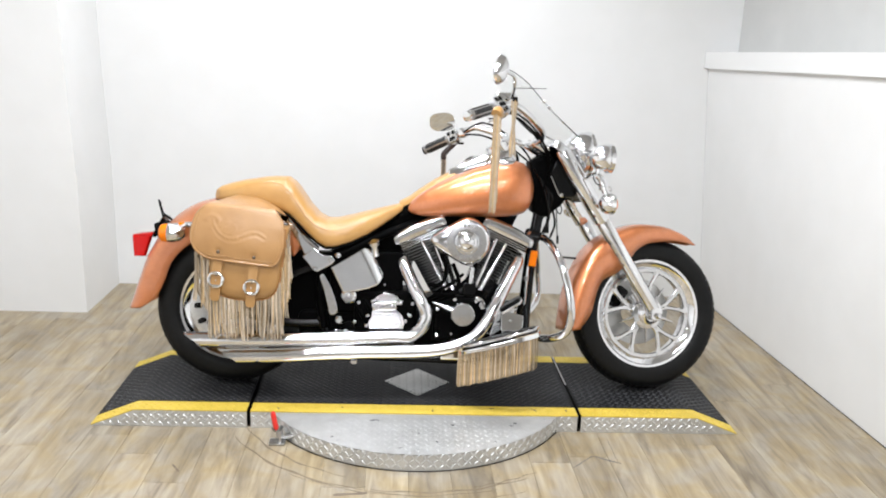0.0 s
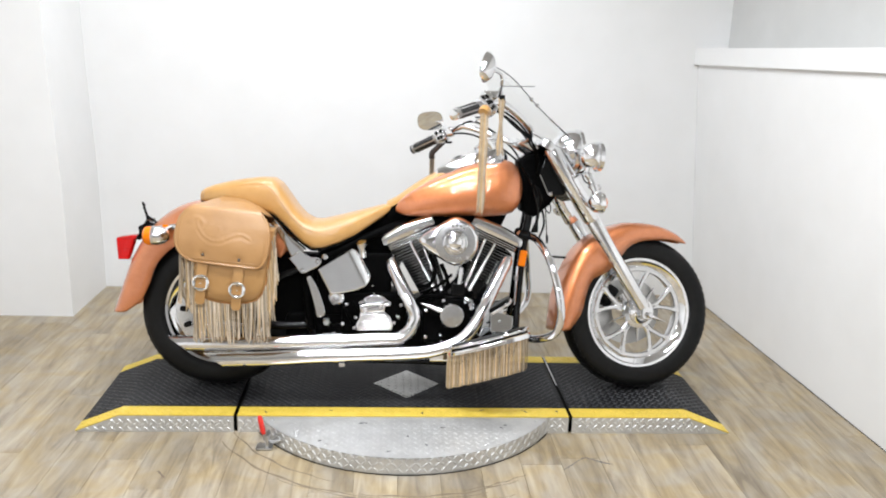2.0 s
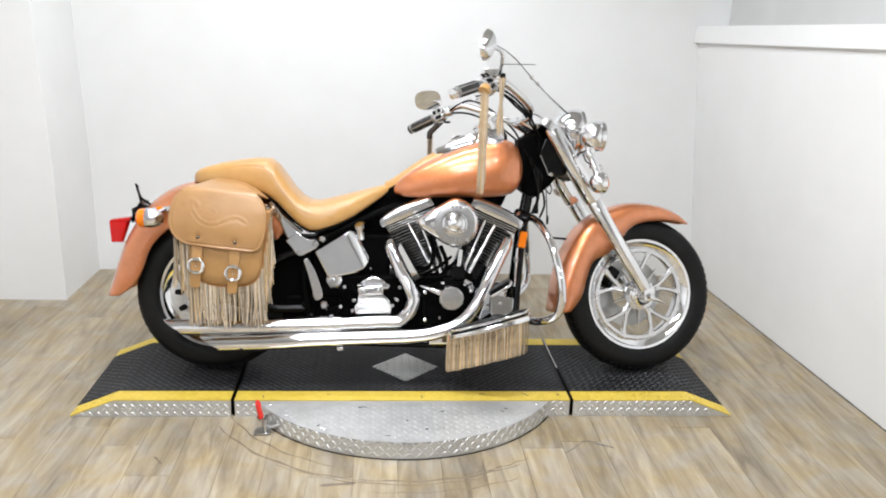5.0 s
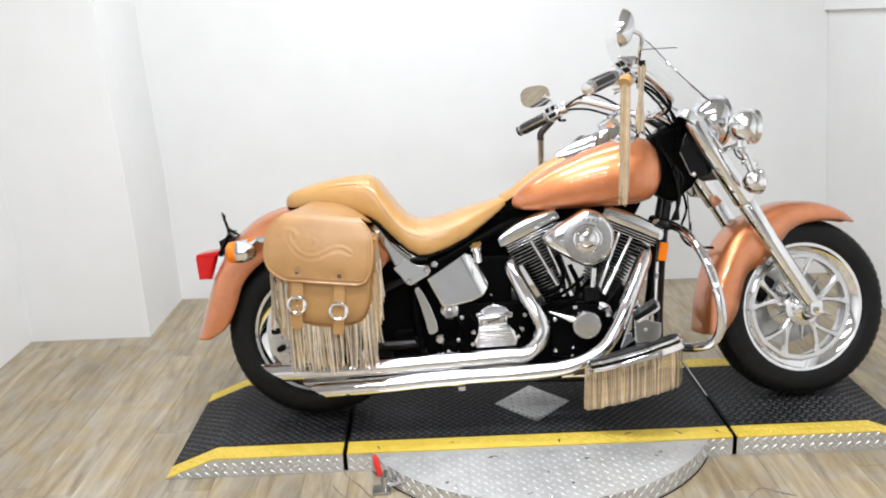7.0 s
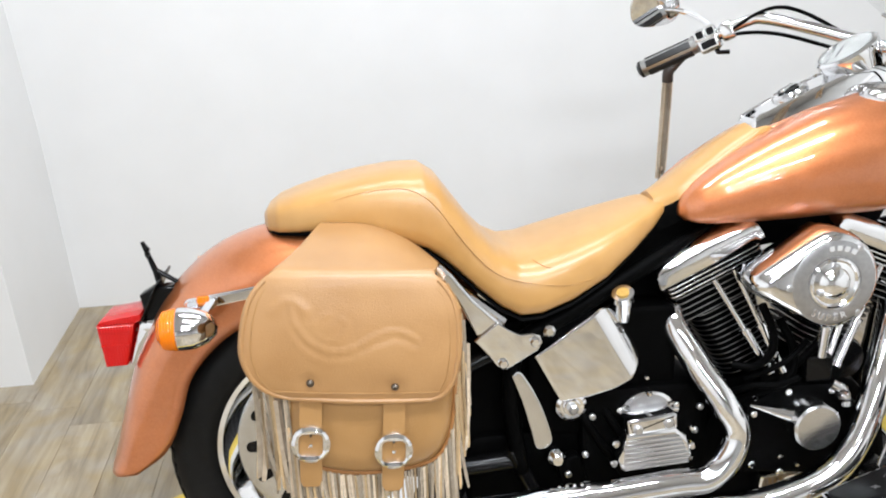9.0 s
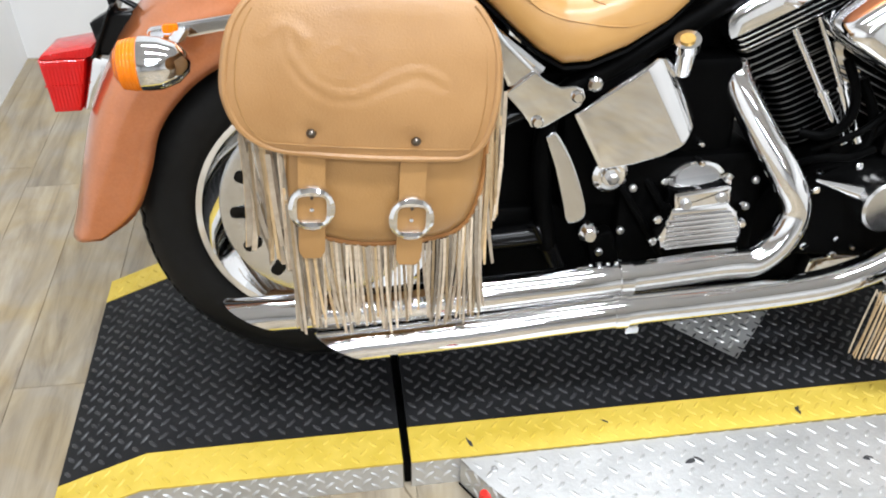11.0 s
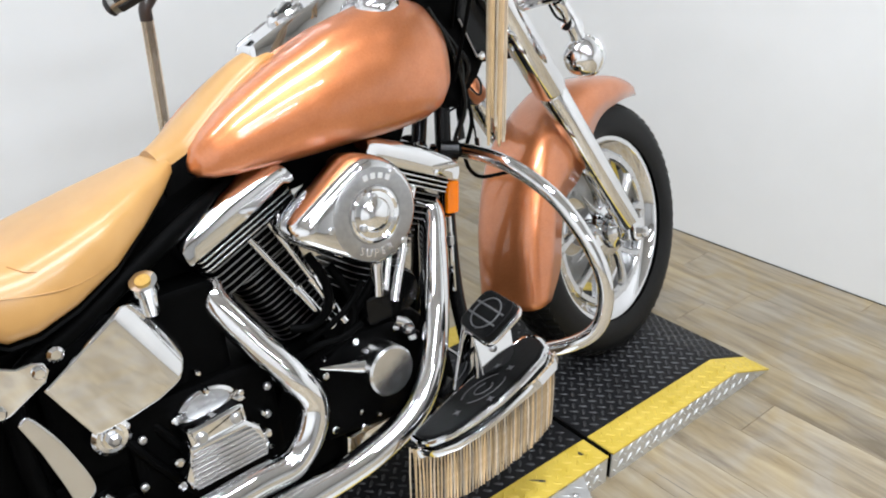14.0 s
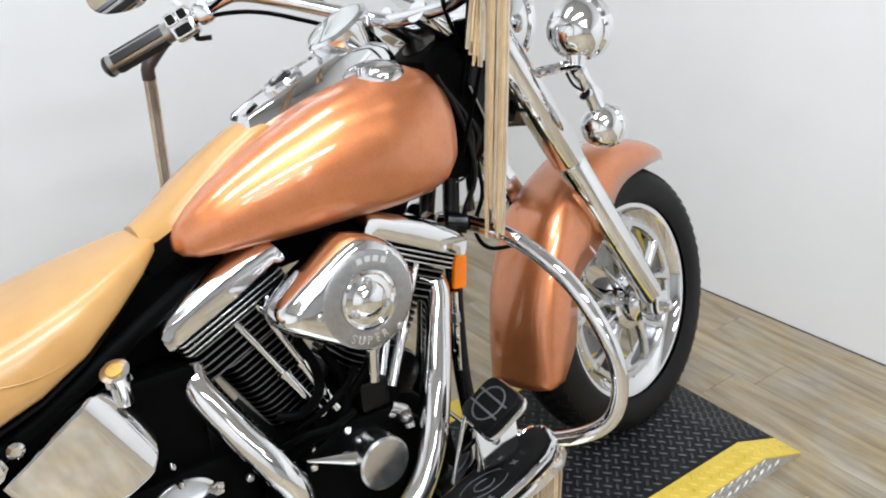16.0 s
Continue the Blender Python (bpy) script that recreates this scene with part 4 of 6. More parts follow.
def cylinder(tilt, name):
    """One barrel with its fins, head, rocker box and pushrods, leaned by tilt degrees."""
    base = Matrix.Translation(P(0.065, 0, 0.25)) @ Matrix.Rotation(radians(tilt), 4, "Y")
    cyl = bpart(name, lathe([(0.052, 0.12), (0.052, 0.40)], 28, base), BLACK_MATT, eng, "black barrel with polished fin edges")
    for i in range(18):
        h = 0.182 + 0.0124 * i
        wide = i > 12
        o = rounded(0.194 if wide else 0.116 + 0.0024 * i, 0.204 if wide else 0.178, 0.020 if wide else 0.034, 5)
        bpart("fin", slab(o, 0.0022, 0.0006, base @ pose(0, 0, h - 0.0002)), FIN, cyl)
        bpart("fin_face", slab([(u * 0.975, v * 0.982) for u, v in o], 0.0062, 0.0012, base @ pose(0, 0, h - 0.0022)), BLACK_MATT, cyl)
    box_rows = []
    for u, lo, hi in ((-0.113, 0.434, 0.456), (-0.111, 0.431, 0.468), (-0.104, 0.430, 0.475), (-0.09, 0.430, 0.478), (-0.04, 0.430, 0.484), (0.0, 0.430, 0.486), (0.04, 0.430, 0.484), (0.09, 0.430, 0.478), (0.104, 0.430, 0.475), (0.110, 0.431, 0.468), (0.112, 0.434, 0.456)):
        box_rows.append([base @ Vector((u, v, lo + (hi - lo) * k)) for v, k in ((-0.113, 0.03), (-0.115, 0.10), (-0.115, 0.64), (-0.1135, 0.76), (-0.108, 0.87), (-0.097, 0.95), (-0.080, 0.99), (0, 1.02), (0.080, 0.99), (0.097, 0.95), (0.108, 0.87), (0.1135, 0.76), (0.115, 0.64), (0.115, 0.10), (0.113, 0.03), (0.1, 0), (-0.1, 0))])
    rk = bpart("rocker_box", rings(box_rows), CHROME, cyl, "chrome rocker box", 30)
    for k in range(3):
        bpart("rocker_base", slab(rounded(0.206, 0.222, 0.016, 4), 0.0034, 0.0010, base @ pose(0, 0, 0.4035 + 0.0092 * k)), BRUSHED, cyl, "thin polished rocker plate")
        bpart("gasket_line", slab(rounded(0.203, 0.219, 0.016, 4), 0.0060, 0.001, base @ pose(0, 0, 0.4068 + 0.0092 * k)), BLACK_MATT, cyl, "dark rocker plate")
    bpart("head", slab(rounded(0.13, 0.17, 0.03, 4), 0.05, 0.006, base @ pose(0, 0, 0.355)), BLACK_MATT, cyl)
    for u in (-0.085, 0.0, 0.085):
        bpart("bolt", lathe([(0.009, 0), (0.009, 0.008), (0.006, 0.011)], 8, base @ pose(u, -0.098, 0.456)), CHROME, rk)
    for k, off in enumerate((-0.022, 0.022)):
        sgn = 1 if tilt < 0 else -1
        lo, hi = P(0.065 - sgn * 0.055 + off * 0.6, 0.150, 0.425), base @ Vector((off - sgn * -0.012, -0.110, 0.402))
        mid = lo.lerp(hi, 0.46)
        bpart("pushrod_tube", tube([lo, lo.lerp(hi, 0.04), mid, mid, hi], [0.010, 0.009, 0.009, 0.0065, 0.0065], 12), CHROME, cyl, "chrome pushrod tube")
        bpart("pushrod_collar", tube([lo.lerp(hi, 0.43), lo.lerp(hi, 0.47)], 0.0112, 12), CHROME, cyl)
    return cyl


cylinder(-24, "rear_cylinder")
cylinder(24, "front_cylinder")
bpart("choke_tube", tube([P(0.098, 0.165, 0.52), P(0.092, 0.165, 0.455)], 0.010, 12), CHROME, eng, "chrome vent tube")
bpart("vent_block", rbox(0.055, 0.055, 0.045, 0.008, 0.004, side_pose(0.090, 0.145, 0.430)), BLACK, eng, "black vent block")
bpart("horn", lathe([(0.020, -0.03), (0.042, -0.02), (0.045, 0.0), (0.040, 0.012), (0.014, 0.016), (0.0005, 0.016)], 28, side_pose(0.178, 0.100, 0.420)), BLACK, eng, "round black horn body")
bpart("vent_fitting", tube(spline([P(0.118, 0.165, 0.395), P(0.140, 0.172, 0.380), P(0.143, 0.178, 0.352)], 5), 0.011, 12), CHROME, eng, "chrome elbow fitting")
for pts, r in (([(-0.03, 0.155, 0.57), (-0.011, 0.165, 0.519), (-0.013, 0.168, 0.474), (-0.04, 0.155, 0.443), (-0.076, 0.135, 0.442)], 0.0085), ([(0.062, 0.165, 0.493), (0.027, 0.172, 0.463), (-0.010, 0.165, 0.438), (-0.05, 0.14, 0.41)], 0.006), ([(0.046, 0.168, 0.417), (0.001, 0.172, 0.407), (-0.041, 0.160, 0.404), (-0.08, 0.13, 0.38)], 0.007)):
    bpart("hose", tube(spline([P(*q) for q in pts], 7), r, 10), BLACK_MATT, eng, "black rubber hose")
for x, w, z, r in ((-0.158, 0.138, 0.316, 0.006), (-0.096, 0.138, 0.355, 0.005), (-0.155, 0.138, 0.247, 0.006), (-0.256, 0.150, 0.439, 0.005), (-0.250, 0.150, 0.404, 0.006), (-0.032, 0.150, 0.371, 0.006), (0.02, 0.163, 0.245, 0.006), (0.055, 0.163, 0.225, 0.005)):
    bpart("bolt", lathe([(r, -0.02), (r, 0.004), (r * 0.6, 0.007)], 8, side_pose(x, w, z)), CHROME, eng)
bpart("intake", tube([P(-0.02, 0.02, 0.60), P(0.15, 0.02, 0.60)], 0.03, 16), BLACK_MATT, eng)
bpart("carburettor", rbox(0.09, 0.09, 0.09, 0.015, 0.006, side_pose(0.065, 0.10, 0.585)), BLACK_MATT, eng)


# teardrop air cleaner
def teardrop(r, tip, k=40):
    """A circle of radius r drawn out to a point at (-tip, 0.0), a touch above the middle."""
    out = []
    for i in range(k):
        a = -math.pi + 2 * math.pi * i / k
        x, y = r * math.cos(a), r * math.sin(a)
        f = max(0.0, -math.cos(a)) ** 2.2
        out.append((x - f * (tip - r), y * (1 - 0.45 * max(0.0, -math.cos(a)) ** 1.2)))
    return out


ac = side_pose(0.066, 0, 0.628)
t_rows = []
for w, k in ((0.135, 0.93), (0.14, 0.97), (0.175, 1.0), (0.205, 0.985), (0.220, 0.94), (0.229, 0.86), (0.232, 0.78)):
    t_rows.append([ac @ Vector((u * k, v * k, w)) for u, v in teardrop(0.098, 0.148)])
air = bpart("air_cleaner", rings(t_rows), CHROME, label="chrome teardrop air cleaner cover", sharp=40)
bpart("cover_ring", lathe([(0.050, 0.2322), (0.052, 0.2345), (0.076, 0.2345), (0.080, 0.2322)], 48, ac, cap=False), RING_METAL, air, "cast grey ring round the dome")
bpart("cover_dome", lathe([(0.050, 0.231), (0.048, 0.236), (0.044, 0.238), (0.040, 0.234), (0.030, 0.236), (0.024, 0.244), (0.012, 0.248), (0.0005, 0.249)], 40, ac), CHROME, air, "chrome stepped dome")
for i in range(3):
    a = radians(90 + 120 * i)
    bpart("dome_screw", lathe([(0.0055, 0.236), (0.005, 0.243), (0.003, 0.244)], 8, ac @ pose(0.033 * math.cos(a), 0.033 * math.sin(a), 0)), STEEL, air)
for i, a in enumerate((60, 73, 86, 99)):
    q = rbox(0.0105, 0.011, 0.002, 0.002, 0.0005, ac @ pose(0, 0, 0, 0, 0, a) @ pose(0.066, 0, 0.2352, 0, 0, 90))
    bpart("raised_bar", q, CHROME, air, "small raised chrome bar")
for letter, a in zip("SUPER", (236, 249, 262, 275, 288)):
    font = bpy.data.curves.new("letter", "FONT")
    font.body, font.size, font.extrude, font.align_x, font.align_y = letter, 0.0195, 0.0011, "CENTER", "CENTER"
    probe = bpy.data.objects.new("letter", font)
    me = bpy.data.meshes.new_from_object(probe)
    bpy.data.objects.remove(probe)
    me.materials.clear()
    me.materials.append(CHROME)
    lt = bpart("letter", me, CHROME, air, "raised chrome letter")
    lt.matrix_basis = ac @ pose(0, 0, 0, 0, 0, a) @ pose(0.066, 0, 0.2354, 0, 0, 90)
for u, v in ((-0.085, -0.004), (0.045, 0.062), (0.050, -0.060)):
    bpart("cover_screw", lathe([(0.007, 0.222), (0.007, 0.2335), (0.004, 0.2355)], 10, ac @ pose(u, v, 0)), STEEL, air)

# -- exhaust --
up = spline([P(-1.004, 0.2, 0.207), P(-0.798, 0.206, 0.210), P(-0.453, 0.203, 0.221), P(-0.227, 0.198, 0.231), P(-0.139, 0.197, 0.238), P(-0.085, 0.187, 0.309), P(-0.106, 0.178, 0.377), P(-0.144, 0.144, 0.444), P(-0.179, 0.101, 0.516), P(-0.179, 0.075, 0.545)], 8)
low = spline([P(-0.862, 0.222, 0.148), P(-0.649, 0.222, 0.155), P(-0.434, 0.224, 0.169), P(-0.104, 0.226, 0.182), P(0.023, 0.227, 0.204), P(0.106, 0.222, 0.243), P(0.165, 0.205, 0.315), P(0.211, 0.171, 0.401), P(0.261, 0.119, 0.490), P(0.291, 0.080, 0.545), P(0.27, 0.05, 0.572)], 8)


def pipe(path, name, split):
    ex = bpart(name, tube(path, [0.0305 if p.x < split else 0.0278 for p in path], 28, slash=0.048 if name == "exhaust_pipe" else 0.05), CHROME, label="chrome slash-cut exhaust pipe", sharp=50)
    k = min(range(len(path)), key=lambda i: abs(path[i].x - split) + (0 if i < len(path) * 0.6 else 9))
    bpart("pipe_clamp", tube([path[k] + Vector((-0.011, 0, 0)), path[k] + Vector((0.011, 0, 0))], 0.0325, 28), CHROME, ex)
    d = (path[1] - path[0]).normalized()
    bpart("pipe_bore", tube([path[0] + d * 0.052, path[0] + d * 0.07], 0.0285, 24), BLACK, ex, "dark pipe bore")
    return ex


pu = pipe(up, "exhaust_pipe", -0.392)
pl = pipe(low, "exhaust_pipe", -0.376)
bpart("clamp_lug", rbox(0.024, 0.014, 0.012, 0.003, 0.001, side_pose(-0.371, 0.228, 0.134)), CHROME, pl)
for x in (-0.415, -0.40, -0.385, -0.37):
    bpart("shield_rivet", ball(0.004, Matrix.Translation(P(x - 0.03, 0.203, 0.2525)), 8, 5, 0, 90), CHROME, pu)

# -- oil tank --
OT = side_pose(-0.352, 0, 0.505, 27)
# plan outline: flat outer face, broad round front corner; drawn up between a steeper top and a flatter foot
plan = [(-0.112, 0.030), (-0.112, 0.1420), (-0.111, 0.1470), (-0.107, 0.149), (-0.104, 0.149), (-0.06, 0.149), (-0.01, 0.149), (0.018, 0.149), (0.022, 0.149)] + [(0.022 + 0.054 * math.sin(radians(a)), 0.095 + 0.054 * math.cos(radians(a))) for a in range(12, 91, 13)] + [(0.076, 0.030)]
rows = []
for k, grow in ((0.0, 0.965), (0.008, 0.99), (0.02, 1.0), (0.04, 1.0), (0.96, 1.0), (0.98, 1.0), (0.992, 0.99), (1.0, 0.965)):
    row = []
    for u, w in plan:
        u_, w_ = -0.02 + (u + 0.02) * grow, 0.09 + (w - 0.09) * grow
        lo, hi = lerp([(-0.112, -0.058), (-0.029, -0.090), (0.03, -0.092), (0.060, -0.076), (0.076, -0.05)], u_)[0], lerp([(-0.112, 0.053), (0.044, 0.068), (0.076, 0.050)], u_)[0]
        row.append(OT @ Vector((u_, lo + (hi - lo) * k, w_)))
    rows.append(row)
oil = bpart("oil_tank", rings(rows), CHROME, label="chrome oil tank with rounded corner and filler neck", sharp=28)
bpart("filler_neck", tube([OT @ Vector((0.074, 0.02, 0.125)), OT @ Vector((0.089, 0.062, 0.146))], 0.015, 20), CHROME, oil)
bpart("filler_plug", tube([OT @ Vector((0.089, 0.062, 0.146)), OT @ Vector((0.092, 0.077, 0.153))], 0.021, 24), CHROME, oil)
bpart("plug_insert", tube([OT @ Vector((0.092, 0.0768, 0.1529)), OT @ Vector((0.0926, 0.0795, 0.1541))], 0.0120, 20), GOLD, oil, "amber gold plug insert")
bpart("drain_elbow", lathe([(0.033, -0.05), (0.034, -0.012), (0.031, -0.003), (0.024, 0.002), (0.018, 0.001), (0.016, 0.006)], 20, side_pose(-0.402, 0.140, 0.386)), CHROME, oil, "round chrome drain cover")
bpart("drain_bolt", lathe([(0.011, 0), (0.011, 0.008), (0.006, 0.012)], 6, side_pose(-0.402, 0.146, 0.386)), STEEL, oil)
for k in range(3):
    bpart("oil_line", tube(spline([P(-0.40 + 0.05 * k, 0.10, 0.40), P(-0.36 + 0.05 * k, 0.14, 0.33), P(-0.28 + 0.06 * k, 0.12, 0.20)], 6), 0.008, 8), BLACK_MATT, oil, "black rubber hose")

# -- transmission --
tr = bpart("gearbox", rbox(0.26, 0.22, 0.20, 0.03, 0.01, side_pose(-0.25, 0.03, 0.30)), BLACK_MATT, label="black gearbox with chrome covers")
side = bpart("gearbox_cover", slab([(-0.304, 0.336), (-0.206, 0.342), (-0.182, 0.318), (-0.170, 0.282), (-0.178, 0.258), (-0.314, 0.258), (-0.321, 0.285), (-0.308, 0.312)], 0.048, 0.008, side_pose(0, 0.132, 0)), CHROME, tr, "ribbed chrome side cover")
for i in range(7):
    z = 0.266 + 0.0093 * i
    x0, x1 = -0.310 + max(0, i - 4) * 0.004, lerp([(0.25, -0.182), (0.285, -0.180), (0.318, -0.196), (0.34, -0.212)], z)[0]
    bpart("rib", slab(rounded(x1 - x0, 0.0052, 0.002, 3), 0.010, 0.0015, side_pose((x0 + x1) / 2, 0.176, z, 2)), CHROME, side)
bpart("top_plate", slab([(-0.306, 0.364), (-0.302, 0.368), (-0.212, 0.376), (-0.206, 0.372), (-0.205, 0.344), (-0.210, 0.340), (-0.298, 0.334), (-0.303, 0.339)], 0.054, 0.005, side_pose(0, 0.132, 0)), CHROME, side, "smooth plate with two bolts")
for x, z in ((-0.284, 0.3475), (-0.2235, 0.3555)):
    bpart("bolt", lathe([(0.0095, 0), (0.0095, 0.005), (0.007, 0.008), (0.004, 0.008)], 12, side_pose(x, 0.185, z)), STEEL, side)
for x, z in ((-0.322, 0.312), (-0.326, 0.270), (-0.168, 0.292)):
    bpart("bolt", lathe([(0.008, 0), (0.008, 0.010), (0.005, 0.013)], 10, side_pose(x, 0.160, z)), CHROME, side)
dome = [(0.055 * math.cos(radians(a)), 0.040 * math.sin(radians(a))) for a in range(0, 181, 12)]
bpart("top_cover", slab(dome, 0.045, 0.008, side_pose(-0.245, 0.090, 0.362)), CHROME, tr, "half-round chrome cover")
bpart("cover_inset", slab([(u * 0.72, 0.006 + v * 0.68) for u, v in dome], 0.003, 0.001, side_pose(-0.245, 0.133, 0.362)), SATIN, tr)
bpart("cover_foot", rbox(0.122, 0.009, 0.05, 0.004, 0.002, side_pose(-0.245, 0.116, 0.359)), CHROME, tr)
for x in (-0.303, -0.187):
    bpart("bolt", lathe([(0.007, 0), (0.007, 0.006), (0.004, 0.008)], 8, side_pose(x, 0.130, 0.366)), CHROME, tr)
for x, z in ((-0.36, 0.36), (-0.375, 0.28), (-0.14, 0.36), (-0.15, 0.31), (-0.41, 0.24)):
    bpart("bolt", lathe([(0.007, 0), (0.007, 0.006), (0.004, 0.008)], 8, side_pose(x, 0.135, z)), STEEL, tr)

# -- brackets and small chrome --
plate = bpart("strut_cover", slab([(-0.590, 0.545), (-0.562, 0.512), (-0.547, 0.489), (-0.536, 0.484), (-0.524, 0.487), (-0.470, 0.517), (-0.461, 0.532), (-0.466, 0.546), (-0.480, 0.552), (-0.502, 0.551), (-0.524, 0.562), (-0.545, 0.578)], 0.008, 0.002, side_pose(0, 0.148, 0)), CHROME, label="polished bracket plate")
for x, z in ((-0.4755, 0.5345), (-0.5375, 0.4965)):
    bpart("bolt", lathe([(0.010, 0), (0.010, 0.005), (0.007, 0.009)], 12, side_pose(x, 0.155, z)), CHROME, plate)
bpart("frame_bolt", lathe([(0.012, 0), (0.012, 0.010), (0.007, 0.014)], 12, side_pose(-0.448, 0.148, 0.553)), CHROME)
for sgn in (1, -1):
    bpart("strut_end", rbox(0.200, 0.022, 0.014, 0.008, 0.003, side_pose(-1.010, sgn * 0.128, 0.664, 7.6)), CHROME, label="flat chrome strut end")
    strut = bpart("fender_strut", tube(spline([P(-0.53, sgn * 0.138, 0.575), P(-0.62, sgn * 0.134, 0.645), P(-0.72, sgn * 0.132, 0.690), P(-0.84, sgn * 0.130, 0.690), P(-0.93, sgn * 0.128, 0.676)], 6), 0.011, 10), CHROME, label="chrome fender strut")
curve_o = [(p.x, p.y) for p in spline([(-0.521, 0.467, 0), (-0.511, 0.476, 0), (-0.499, 0.469, 0), (-0.4725, 0.420, 0), (-0.450, 0.356, 0), (-0.445, 0.325, 0), (-0.454, 0.312, 0), (-0.470, 0.308, 0), (-0.479, 0.318, 0), (-0.486, 0.350, 0), (-0.502, 0.412, 0)], 4)]
bpart("pivot_cover", slab(curve_o, 0.012, 0.003, side_pose(0, 0.142, 0)), BRUSHED, label="curved polished pivot cover")
bpart("strut_arm", slab([(-0.660, 0.690), (-0.646, 0.698), (-0.625, 0.676), (-0.586, 0.623), (-0.530, 0.566), (-0.556, 0.548), (-0.585, 0.553), (-0.612, 0.610)], 0.014, 0.004, side_pose(0, 0.136, 0)), CHROME, label="broad chrome strut arm under the seat edge")
nut = bpart("pivot_nut", lathe([(0.020, 0), (0.022, 0.008), (0.018, 0.022), (0.010, 0.030)], 10, side_pose(-0.438, 0.140, 0.289)), CHROME, label="chrome pivot nut")
bpart("passenger_peg_mount", rbox(0.05, 0.08, 0.03, 0.01, 0.004, side_pose(-0.40, 0.12, 0.235, 15)), BLACK_MATT)
bpart("kickstand", tube(spline([P(-0.02, -0.15, 0.14), P(-0.05, -0.24, 0.07), P(-0.07, -0.300, -0.044)], 6), 0.011, 10), CHROME, label="chrome side stand")

# -- fork --
FU = Vector((0.5415, 0, -0.8407))
for s in (1, -1):
    top, bot = P(0.440, s * 0.108, 1.000), P(0.866, s * 0.108, 0.338)
    leg = fpart("fork_leg", tube([top.lerp(bot, 0.44), top.lerp(bot, 0.45), top.lerp(bot, 0.97), bot], [0.027, 0.031, 0.030, 0.024], 24), CHROME, label="chrome fork leg")
    fpart("fork_cover", tube([top, top.lerp(bot, 0.03), top.lerp(bot, 0.43), top.lerp(bot, 0.44)], [0.030, 0.036, 0.036, 0.031], 24), CHROME, leg, "chrome upper fork cover")
    fpart("fork_cap", tube([top - FU * 0.03, top], [0.018, 0.024], 16), CHROME, leg)
    fpart("axle_clamp", rbox(0.05, 0.055, 0.045, 0.012, 0.004, side_pose(0.868, s * 0.112, 0.326)), CHROME, leg)
    fpart("axle_nut", lathe([(0.014, 0), (0.014, 0.012), (0.009, 0.018)], 6, side_pose(0.872, s * 0.134 if s > 0 else -0.15, 0.318)), CHROME, leg)
    fpart("fender_bracket", tube([P(0.735, s * 0.105, 0.55), P(0.735, s * 0.09, 0.545)], 0.012, 10), CHROME, leg)
fpart("lower_clamp", rbox(0.25, 0.075, 0.045, 0.02, 0.005, Matrix.Translation(P(0.545, 0, 0.83)) @ pose(0, 0, 0, 0, 33, 0) @ pose(0, 0, 0, 0, 0, 90)), BLACK, label="black lower fork clamp")
fpart("upper_clamp", rbox(0.28, 0.09, 0.035, 0.02, 0.005, Matrix.Translation(P(0.435, 0, 1.00)) @ pose(0, 0, 0, 0, 33, 0) @ pose(0, 0, 0, 0, 0, 90)), CHROME, label="chrome upper fork clamp")
neck = [(0.332, 0.955), (0.375, 0.985), (0.425, 0.985), (0.456, 0.925), (0.484, 0.86), (0.495, 0.810), (0.470, 0.775), (0.445, 0.755), (0.420, 0.728), (0.385, 0.728), (0.352, 0.750), (0.350, 0.85)]
bpart("neck_cover", slab(neck, 0.125, 0.015, side_pose(0, -0.0625, 0)), BLACK_MATT, label="black steering head cover")
panel = [(0.418, 0.905), (0.440, 0.970), (0.490, 0.944), (0.529, 0.826), (0.520, 0.816), (0.468, 0.811), (0.458, 0.816)]
cover = bpart("fork_cover", slab(panel, 0.150, 0.006, side_pose(0, -0.075, 0)), BLACK, label="gloss black cover behind the fork")
for s in (1, -1):
    bpart("cover_edge", tube([P(0.421, s * 0.0755, 0.900), P(0.459, s * 0.0755, 0.820)], 0.0022, 6), STEEL, cover)
    bpart("cover_bolt", lathe([(0.009, 0), (0.009, 0.006), (0.005, 0.009)], 10, side_pose(0.468, 0.075 if s > 0 else -0.084, 0.822)), CHROME, cover)
bpart("lock_wire", tube(spline([P(0.448, 0.05, 0.765), P(0.468, 0.06, 0.742), P(0.474, 0.06, 0.768), P(0.462, 0.05, 0.790)], 5), 0.0025, 6), BLACK, cover, "thin black wire")
bpart("lock_wire", tube(spline([P(0.425, 0.05, 0.745), P(0.405, 0.055, 0.728), P(0.385, 0.05, 0.722)], 5), 0.0025, 6), BLACK, cover, "thin black wire")
for k in range(3):
    bpart("wiring_loom", tube(spline([P(0.35 + 0.02 * k, 0.07, 0.93 - 0.03 * k), P(0.39 + 0.02 * k, 0.078, 0.85 - 0.02 * k), P(0.42, 0.07 - 0.01 * k, 0.74), P(0.40 + 0.01 * k, 0.05, 0.66)], 6), 0.006, 8), BLACK, label="black wiring loom")

